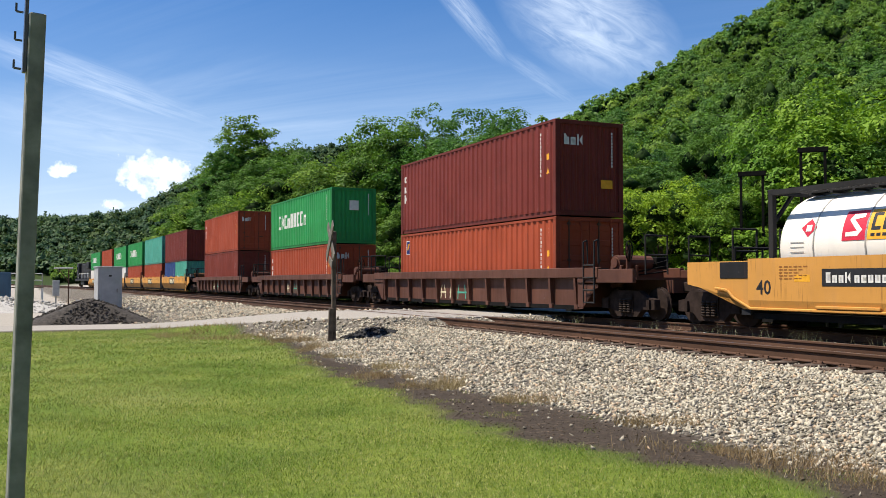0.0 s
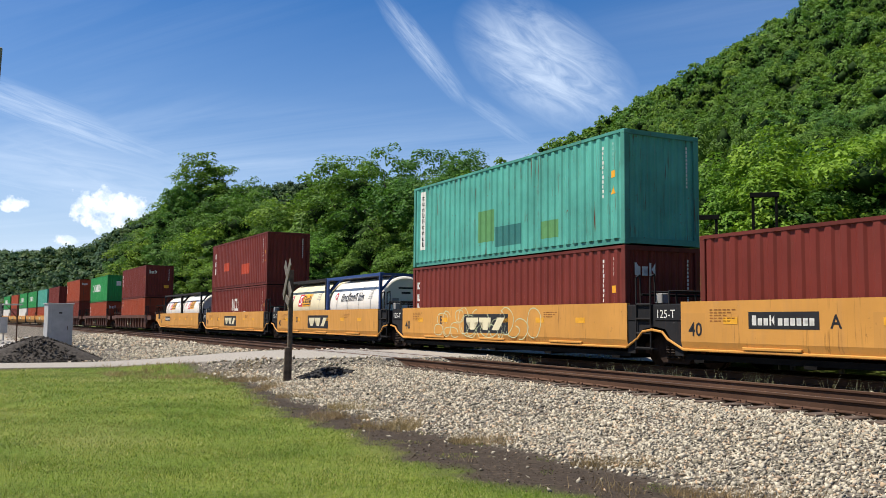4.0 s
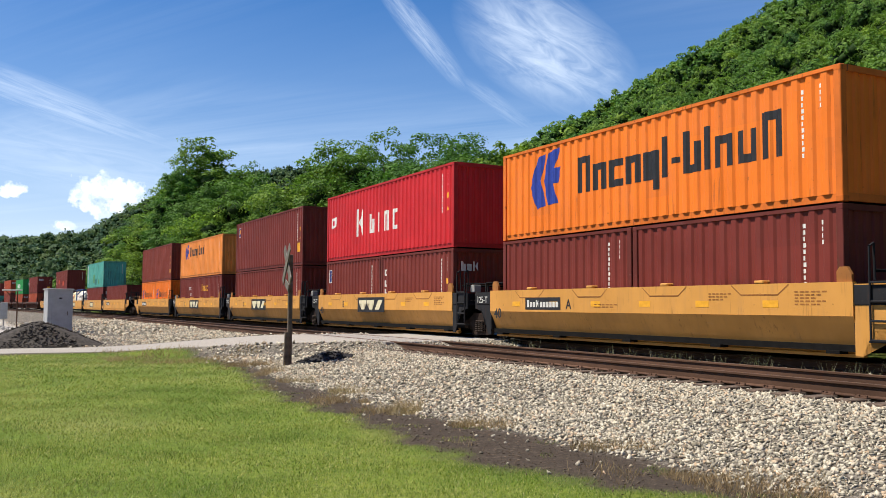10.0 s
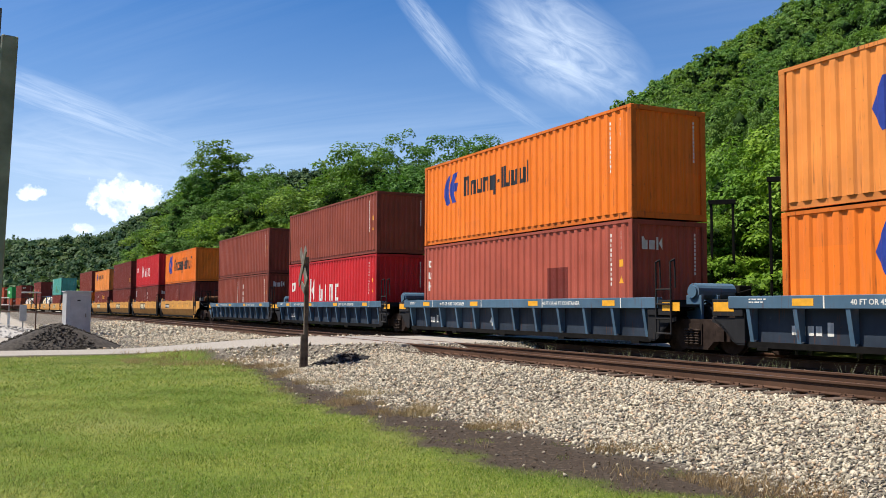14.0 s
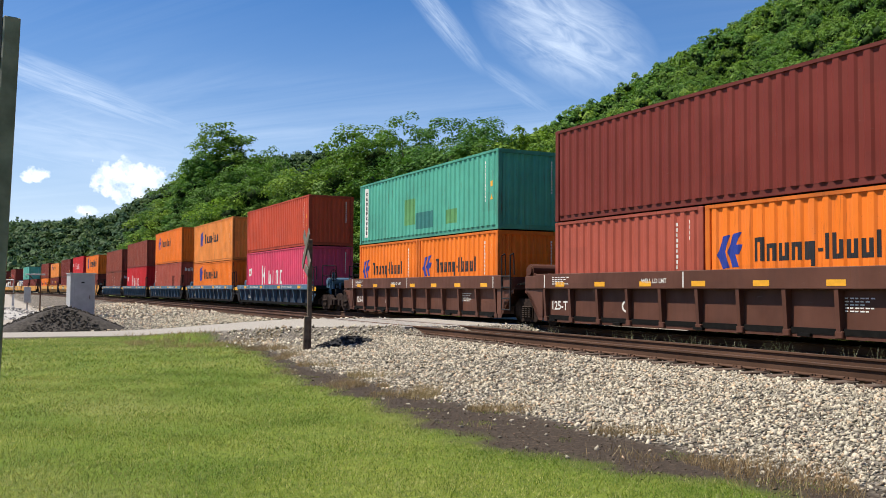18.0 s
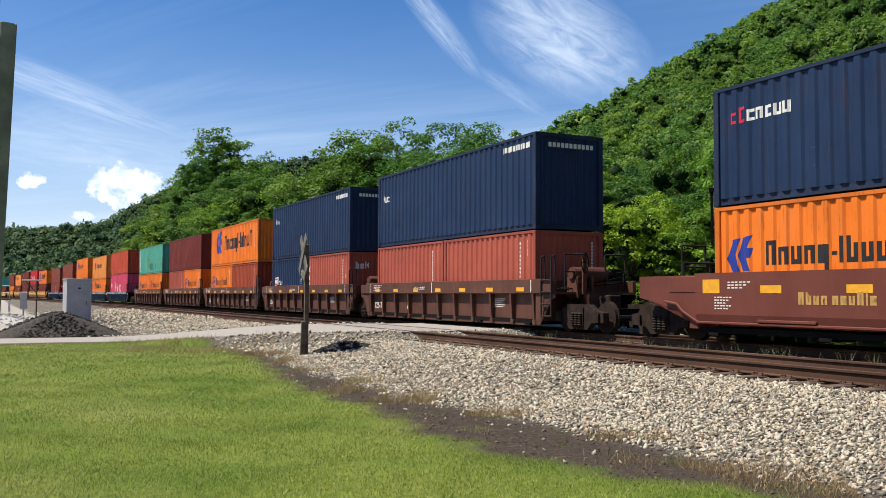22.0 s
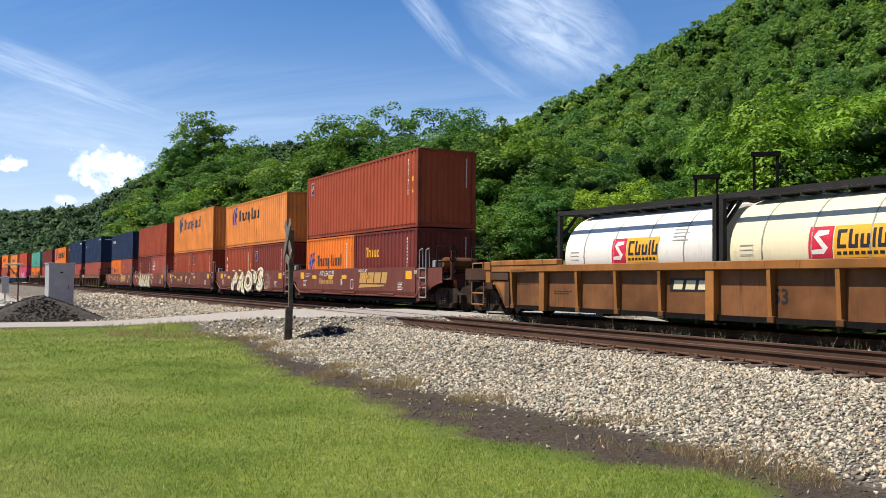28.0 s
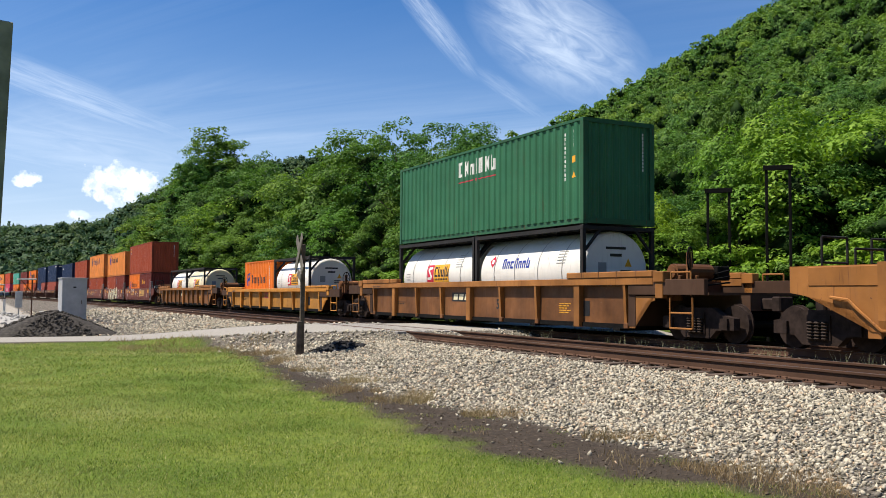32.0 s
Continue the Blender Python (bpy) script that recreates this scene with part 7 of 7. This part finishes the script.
def blade_mat(name, shades):
    """Blades of many shades, in patches of lush and of dry growth."""
    m, t, bs, co = material(name, 0.5, 0, 0.3)
    geo = t.nodes.new("ShaderNodeNewGeometry")
    p = geo.outputs["Position"]
    n = len(shades) - 1
    col = ramp(t, geo.outputs["Random Per Island"], [(k / n, c) for k, c in enumerate(shades)])
    a, c = shades[0], shades[-1]
    lush = noise_tex(t, p, 0.45, 5)
    col = mix(t, ramp(t, lush, [(0.40, (0.32, 0.32, 0.32)), (0.55, (0, 0, 0))]), col, tuple(v * f for v, f in zip(a, (0.8, 1.15, 0.8))))
    n4, n5, n6 = noise_tex(t, p, 1.1, 5, 0.65), noise_tex(t, p, 0.2, 3, 0.5), noise_tex(t, p, 11.0, 4, 0.6)
    col = mix(t, ramp(t, n4, [(0.52, (0, 0, 0)), (0.68, (0.35, 0.35, 0.35))]), col, tuple(0.7 * v for v in a))
    col = mix(t, ramp(t, n5, [(0.48, (0, 0, 0)), (0.66, (0.42, 0.42, 0.42))]), col, (0.34, 0.31, 0.13))
    col = mix(t, ramp(t, n6, [(0.54, (0, 0, 0)), (0.68, (0.4, 0.4, 0.4))]), col, tuple(0.9 * v for v in c))
    t.links.new(col, bs.inputs["Base Color"])
    tr = t.nodes.new("ShaderNodeBsdfTranslucent")
    t.links.new(col, tr.inputs[0])
    ms = t.nodes.new("ShaderNodeMixShader")
    ms.inputs[0].default_value = 0.25
    t.links.new(bs.outputs[0], ms.inputs[1]), t.links.new(tr.outputs[0], ms.inputs[2])
    t.links.new(ms.outputs[0], t.nodes["Material Output"].inputs[0])
    return m


GRASS = blade_mat("grass blades", [(0.034, 0.082, 0.006), (0.120, 0.210, 0.012), (0.205, 0.295, 0.022), (0.34, 0.38, 0.06), (0.68, 0.64, 0.30)])
DRY = blade_mat("dry weeds", [(0.17, 0.110, 0.05), (0.33, 0.225, 0.105), (0.50, 0.40, 0.24)])
PALE = blade_mat("pale stalks", [(0.20, 0.22, 0.08), (0.40, 0.38, 0.22), (0.55, 0.52, 0.36)])


def blades(name, x, y, tall, wide, mat, label, rng, lean=0.5):
    n = len(x)
    z = height(x, y)
    a = rng.uniform(0, 2 * math.pi, n)
    ax, ay = np.cos(a) * wide, np.sin(a) * wide
    lx, ly = rng.normal(0, lean, n) * tall, rng.normal(0, lean, n) * tall
    v = np.stack([np.stack([x - ax, y - ay, z - 0.01], 1), np.stack([x + ax, y + ay, z - 0.01], 1), np.stack([x + lx, y + ly, z + tall], 1)], 1).reshape(-1, 3)
    f = np.arange(3 * n).reshape(n, 3)
    return tagged(new(name, soup(name, v, f, mat)), label, "grass" if "grass" in name else "weeds", kind="stuff")


def make_grass():
    rng = np.random.default_rng(31)

    def keep(x, y):
        return np.maximum(zones(x, y)[0] * (0.62 + 0.38 * wave(x, y, 0.4, 9.0)), (zones(x, y)[1] > 0.5) * 0.22 * (wave(x, y, 0.3, 3.0) > 0.42) * (x < 7))

    xs, ys, hs, ws = [], [], [], []
    for (x0, x1, y0, y1, dens, tall, wide) in ((-0.6, 6.6, 5.0, 8.5, 6500, 0.024, 0.0030), (-1.2, 6.4, 8.5, 12.0, 4000, 0.024, 0.0038), (-1.9, 6.4, 12.0, 18.0, 1700, 0.026, 0.0058), (-3.0, 7.0, 18.0, 31.2, 520, 0.038, 0.0085)):
        x, y = scatter(rng, x0, x1, y0, y1, dens, keep)
        xs.append(x), ys.append(y), hs.append(tall * rng.uniform(0.5, 1.35, len(x))), ws.append(wide * rng.uniform(0.7, 1.3, len(x)))
    x, y = np.concatenate(xs), np.concatenate(ys)
    blades("lawn_grass", x, y, np.concatenate(hs), np.concatenate(ws), GRASS, "short mown green lawn", rng, 0.7)
    # dry weeds along the foot of the ballast
    n = 46000
    y = rng.uniform(4, 24, n)
    x = ballast_toe(y) - 0.05 + rng.normal(0, 0.36, n) + 0.15 * np.sin(y * 1.7)
    k = (wave(x, y, 0.45, 3.0) + 0.5 * wave(x, y, 1.4, 1.0) > 0.30) & (zones(x, y)[3] < 0.2)
    x, y = x[k], y[k]
    blades("dry_weeds", x, y, rng.uniform(0.03, 0.12, len(x)) * rng.choice([1, 1, 1, 2.2], len(x)) * np.clip(y / 12, 0.6, 1.0), rng.uniform(0.002, 0.0045, len(x)), DRY, "dry brown weeds along the foot of the ballast", rng, 0.5)
    n = 5000
    y = rng.uniform(25, 31.5, n)
    x = rng.uniform(3.5, 8.5, n)
    k = (zones(x, y)[3] < 0.2) & (wave(x, y, 0.7, 6.0) > 0.0)
    x, y = x[k], y[k]
    blades("dry_weeds", x, y, rng.uniform(0.05, 0.2, len(x)), rng.uniform(0.005, 0.01, len(x)), DRY, "brown weeds beside the drive", rng, 0.5)
    # stalks between the two tracks
    cl = rng.uniform(7, 23, 60)
    y = np.repeat(cl, 9) + rng.normal(0, 0.07, 60 * 9)
    x = np.interp(y, _ys, _tx) - 2.0 + np.repeat(rng.normal(0, 0.25, 60), 9) + rng.normal(0, 0.05, 60 * 9)
    blades("weeds_between_tracks", x, y, rng.uniform(0.08, 0.42, len(x)), rng.uniform(0.003, 0.006, len(x)), PALE, "pale weeds growing between the tracks", rng, 0.35)


make_grass()


# ---- things beside the line ----
def make_pole():
    """A squared timber post close by, with a steel strip and three hooks near its top."""
    pole = tagged(new("utility_post"), "weathered grey-green squared timber post with steel hooks", "post")
    pole.matrix_basis = pose(-0.03, 5.9, 0, 0, 1.5, 8)
    wood = plain("grey-green weathered timber", (0.235, 0.24, 0.22), 0.9, 0, 0.3, 5)
    bm = boxes((-0.046, 0.046, -0.046, 0.046, -0.3, 3.2), bevel=0.006)
    part("shaft", bm, wood, pole)
    part("steel_strip", boxes((-0.068, -0.049, -0.02, 0.02, 3.2 - 0.36, 3.2 + 0.16)), RAIL_TOP, pole, "grey steel strip")
    for k in range(3):
        z = 3.2 - 0.34 + k * 0.17
        part("hook", rods(0.007, ((-0.075, 0, z), (-0.115, 0, z)), ((-0.115, 0, z), (-0.115, 0, z + 0.05))), RAIL_TOP, pole)


make_pole()


def make_crossbuck():
    """An old crossing sign, seen almost edge on: a timber post with two crossed boards and a lower board, bare of paint."""
    c = tagged(new("crossing_sign"), "weathered wooden crossing sign with crossed grey boards", "sign")
    c.matrix_basis = pose(7.2, 22.2, h(7.2, 22.2), 0, 0, -8)
    wood = plain("dark weathered timber", (0.13, 0.10, 0.075), 0.9, 0, 0.35, 6)
    grey = plain("bare grey board", (0.15, 0.135, 0.115), 0.85, 0, 0.3, 6)
    part("post", boxes((-0.055, 0.055, -0.055, 0.055, -0.4, 2.8), bevel=0.012), wood, c)
    for k, a in enumerate((42, -42)):
        b = part("board", boxes((-0.013, 0.013, -0.64, 0.64, -0.115, 0.115), bevel=0.004), grey, c, "bare grey board", pose(-0.08 - 0.028 * k, 0, 2.55, a))
    part("lower_board", boxes((-0.013, 0.013, -0.26, 0.26, -0.1, 0.1), bevel=0.004), grey, c, at=pose(-0.08, 0.02, 2.02, 18))
    part("stub", boxes((-0.06, 0.06, -0.05, 0.05, -0.2, 0.85), bevel=0.01), wood, c, at=pose(-0.10, -0.05, 0, 0, 2))


make_crossbuck()


def make_case():
    """A tall grey steel equipment case with a roof lip and a door."""
    c = tagged(new("equipment_case"), "tall grey steel equipment case with a door", "cabinet")
    x, y = 4.3, 53.6
    c.matrix_basis = pose(x, y, h(x, y) - 0.05, 0, 0, 3)
    paint = plain("grey enamel", (0.42, 0.43, 0.44), 0.45, 0.1, 0.08, 3)
    w, d, H = 0.63, 0.8, 2.36
    part("body", boxes((-w, w, -d, d, 0.0, H), bevel=0.01), paint, c)
    part("roof", boxes((-w - 0.05, w + 0.05, -d - 0.05, d + 0.05, H, H + 0.06), bevel=0.012), paint, c)
    door = part("door", boxes((-0.43, 0.45, -d - 0.03, -d - 0.004, 0.15, H - 0.25), bevel=0.008), paint, c)
    part("handle", boxes((0.34, 0.38, -d - 0.07, -d - 0.03, 1.0, 1.2)), RAIL_TOP, door, "steel handle")
    part("sign_plate", boxes((-0.08, 0.08, -d - 0.036, -d - 0.031, H - 0.5, H - 0.42)), BLACKP, door)
    part("base", boxes((-w - 0.08, w + 0.08, -d - 0.08, d + 0.08, -0.3, 0.04)), plain("concrete", (0.4, 0.39, 0.37), 0.9), c)


make_case()


def make_mound(name, cx, cy, rx, ry, hgt, mat, label, seed, n_stones, stone, power=1.0):
    rng = np.random.default_rng(seed)
    bm = bmesh.new()
    rings, segs = 12, 40
    rows = []
    for i in range(rings + 1):
        q = i / rings
        row = []
        for k in range(segs):
            a = 2 * math.pi * k / segs
            wob = 1 + 0.10 * math.sin(3 * a + seed) + 0.06 * math.sin(7 * a)
            x, y = cx + math.cos(a) * rx * q * wob, cy + math.sin(a) * ry * q * wob
            z = hgt * max(0, 1 - q ** 1.2) ** power + 0.05 * float(wave(np.array(x), np.array(y), 0.22, seed)) * (1 - q)
            row.append(bm.verts.new((x, y, h(x, y) + z - 0.03 * (q == 1))))
        rows.append(row)
    for a, b in zip(rows, rows[1:]):
        for k in range(segs):
            f = bm.faces.new((a[k], b[k], b[(k + 1) % segs], a[(k + 1) % segs]))
            f.smooth = True
    bmesh.ops.remove_doubles(bm, verts=rows[0], dist=0.001)
    ob = tagged(part(name, bm, mat), label, "pile")
    a, q = rng.uniform(0, 2 * math.pi, n_stones), np.sqrt(rng.uniform(0, 1.05, n_stones))
    x, y = cx + np.cos(a) * rx * q, cy + np.sin(a) * ry * q
    z = height(x, y) + hgt * np.clip(1 - q ** 1.2, 0, 1) ** power
    st = stones("loose_clods", x, y, z, rng.uniform(stone * 0.5, stone * 1.4, n_stones), mat, label.replace("pile of ", "clods of ").replace("pile", "clods"), rng)
    return ob


TAR = plain("dark broken asphalt", (0.05, 0.044, 0.038), 0.95, 0, 0.4, 9)
make_mound("asphalt_mound", 2.35, 37.6, 2.35, 1.9, 0.92, TAR, "dark pile of broken asphalt and dirt beside the drive", 3, 1500, 0.09)
# low black heap on the ballast beside the crossing sign
BLACK_LUMPS = plain("black lumps", (0.012, 0.012, 0.013), 0.8, 0, 0.4, 12)
make_mound("coal_heap", 8.2, 22.3, 0.8, 0.55, 0.2, BLACK_LUMPS, "small heap of black lumps on the ballast", 9, 260, 0.07)
make_mound("gravel_pile", -1.2, 52.0, 4.6, 3.2, 0.75, plain("pale gravel", (0.40, 0.39, 0.37), 0.95, 0, 0.25, 12), "long low pile of pale gravel", 5, 1800, 0.14)


def make_small_things():
    steel = plain("galvanised steel", (0.38, 0.39, 0.40), 0.45, 0.3, 0.12, 4)
    conc = plain("concrete", (0.4, 0.39, 0.37), 0.9)
    # post-mounted box
    x, y = 1.9, 62.0
    t = tagged(new("junction_box"), "grey steel junction box on a post", "box")
    t.matrix_basis = pose(x, y, h(x, y), 0, 0, 0)
    part("box", boxes((-0.2, 0.2, -0.15, 0.15, 0.55, 1.55), bevel=0.01), steel, t)
    part("post", rods(0.045, ((0, 0, -0.3), (0, 0, 0.6)), n=8), steel, t)
    # sheltered panel on a mast
    x, y = 2.4, 62.5
    t = tagged(new("sheltered_panel"), "steel mast with a small sloping roof panel", "mast")
    t.matrix_basis = pose(x, y, h(x, y), 0, 0, 0)
    part("mast", rods(0.04, ((0.25, 0, -0.3), (0.25, 0, 2.3)), n=8), RUST, t)
    part("roof_panel", boxes((-0.6, 0.5, -0.5, 0.5, 2.28, 2.36), bevel=0.01), plain("pale sheet metal", (0.55, 0.55, 0.52), 0.5, 0.2), t, at=pose(0, 0, 0, 0, 0, 0))
    part("brace", rods(0.025, ((0.25, 0, 1.5), (-0.4, 0, 2.28))), RUST, t)
    # low boxes by the case
    for x, y, sx, sz, lab, mt in ((3.05, 54.0, 0.36, 0.5, "low pale equipment box", conc), (3.75, 51.6, 0.25, 0.42, "small black battery box", DARK)):
        t = tagged(new("equipment_box"), lab, "box")
        t.matrix_basis = pose(x, y, h(x, y) - 0.03)
        part("body", boxes((-sx, sx, -0.3, 0.3, 0, sz), bevel=0.012), mt, t)
        part("lid", boxes((-sx - 0.02, sx + 0.02, -0.32, 0.32, sz, sz + 0.05), bevel=0.01), mt, t)
    # timber loading platform with a white rail
    x, y = -0.2, 74.0
    t = tagged(new("loading_platform"), "brown timber platform with a pale rail", "platform")
    t.matrix_basis = pose(x, y, h(x, y))
    wood = plain("brown platform timber", (0.12, 0.075, 0.05), 0.9)
    for k in range(7):
        part("plank", boxes((-2.0, 1.6, -0.14, 0.14, 1.05, 1.12)), wood, t, at=pose(0, -1 + k * 0.3, 0))
    for px in (-1.9, -0.7, 0.4, 1.5):
        part("leg", boxes((px - 0.08, px + 0.08, -1.1, -0.94, -0.3, 1.05)), wood if px < 1 else WHITE, t)
        part("rail_post", rods(0.035, ((px, -1.05, 1.1), (px, -1.05, 2.1))), steel, t)
    for z in (1.6, 2.1):
        part("rail_bar", rods(0.03, ((-1.9, -1.05, z), (1.5, -1.05, z))), WHITE, t)
    # blue roll-off bin
    x, y = -2.4, 66.0
    t = tagged(new("waste_bin"), "dull blue steel roll-off bin with ribs", "bin")
    t.matrix_basis = pose(x, y, h(x, y), 0, 0, 0)
    bp = steel_paint("dull blue bin paint", (0.06, 0.12, 0.19))
    part("body", boxes((-1.7, 1.7, -1.2, 1.2, 0.15, 2.1), bevel=0.02), bp, t)
    for k in range(6):
        part("rib", boxes((-1.55 + k * 0.6, -1.45 + k * 0.6, -1.27, -1.2, 0.15, 2.1)), bp, t)
    # dark frames among the shrubs across the line
    for x, y, H in ((22.9, 24.0, 5.3), (23.0, 21.4, 5.8)):
        t = tagged(new("steel_frame"), "dark rusty steel frame of two posts and a beam", "frame", "steel frames across the line")
        t.matrix_basis = pose(x, y, h(x, y), 0, 0, -45)
        for px in (-0.36, 0.36):
            part("post", boxes((px - 0.045, px + 0.045, -0.05, 0.05, -0.3, H), bevel=0.008), DARK, t)
        part("beam", boxes((-0.46, 0.46, -0.075, 0.075, H - 0.02, H + 0.14), bevel=0.008), DARK, t)


make_small_things()


# planks at the crossing, flush with the rails
def make_crossing():
    t = tagged(new("crossing_deck"), "grey timber crossing planks between the rails", "crossing", kind="structure")
    wood = plain("grey crossing timber", (0.26, 0.245, 0.225), 0.9, 0, 0.25, 6)
    bm = boxes((-0.13, 0.13, -3.75, 3.75, -0.2, 0.0), bevel=0.012)
    pm = mesh_of("plank", bm, wood)
    for off in (0.0, NEAR_OFF):
        for s in (-1.0, -0.5, -0.18, 0.18, 0.5, 1.0):
            part("plank", pm, None, t, at=track_pose(27.2, TOR - 0.004 + random.uniform(-0.006, 0.004), off + s))


make_crossing()


def motions():
    times = [0, 2, 4, 6, 8, 10, 12, 14, 16, 18, 20, 22, 24, 26, 28, 30, 32]
    for thing, p, z in TRAIN:
        walk(thing, [(t, track_pose(p + train_at(t), TOR + z)) for t in times])


motions()
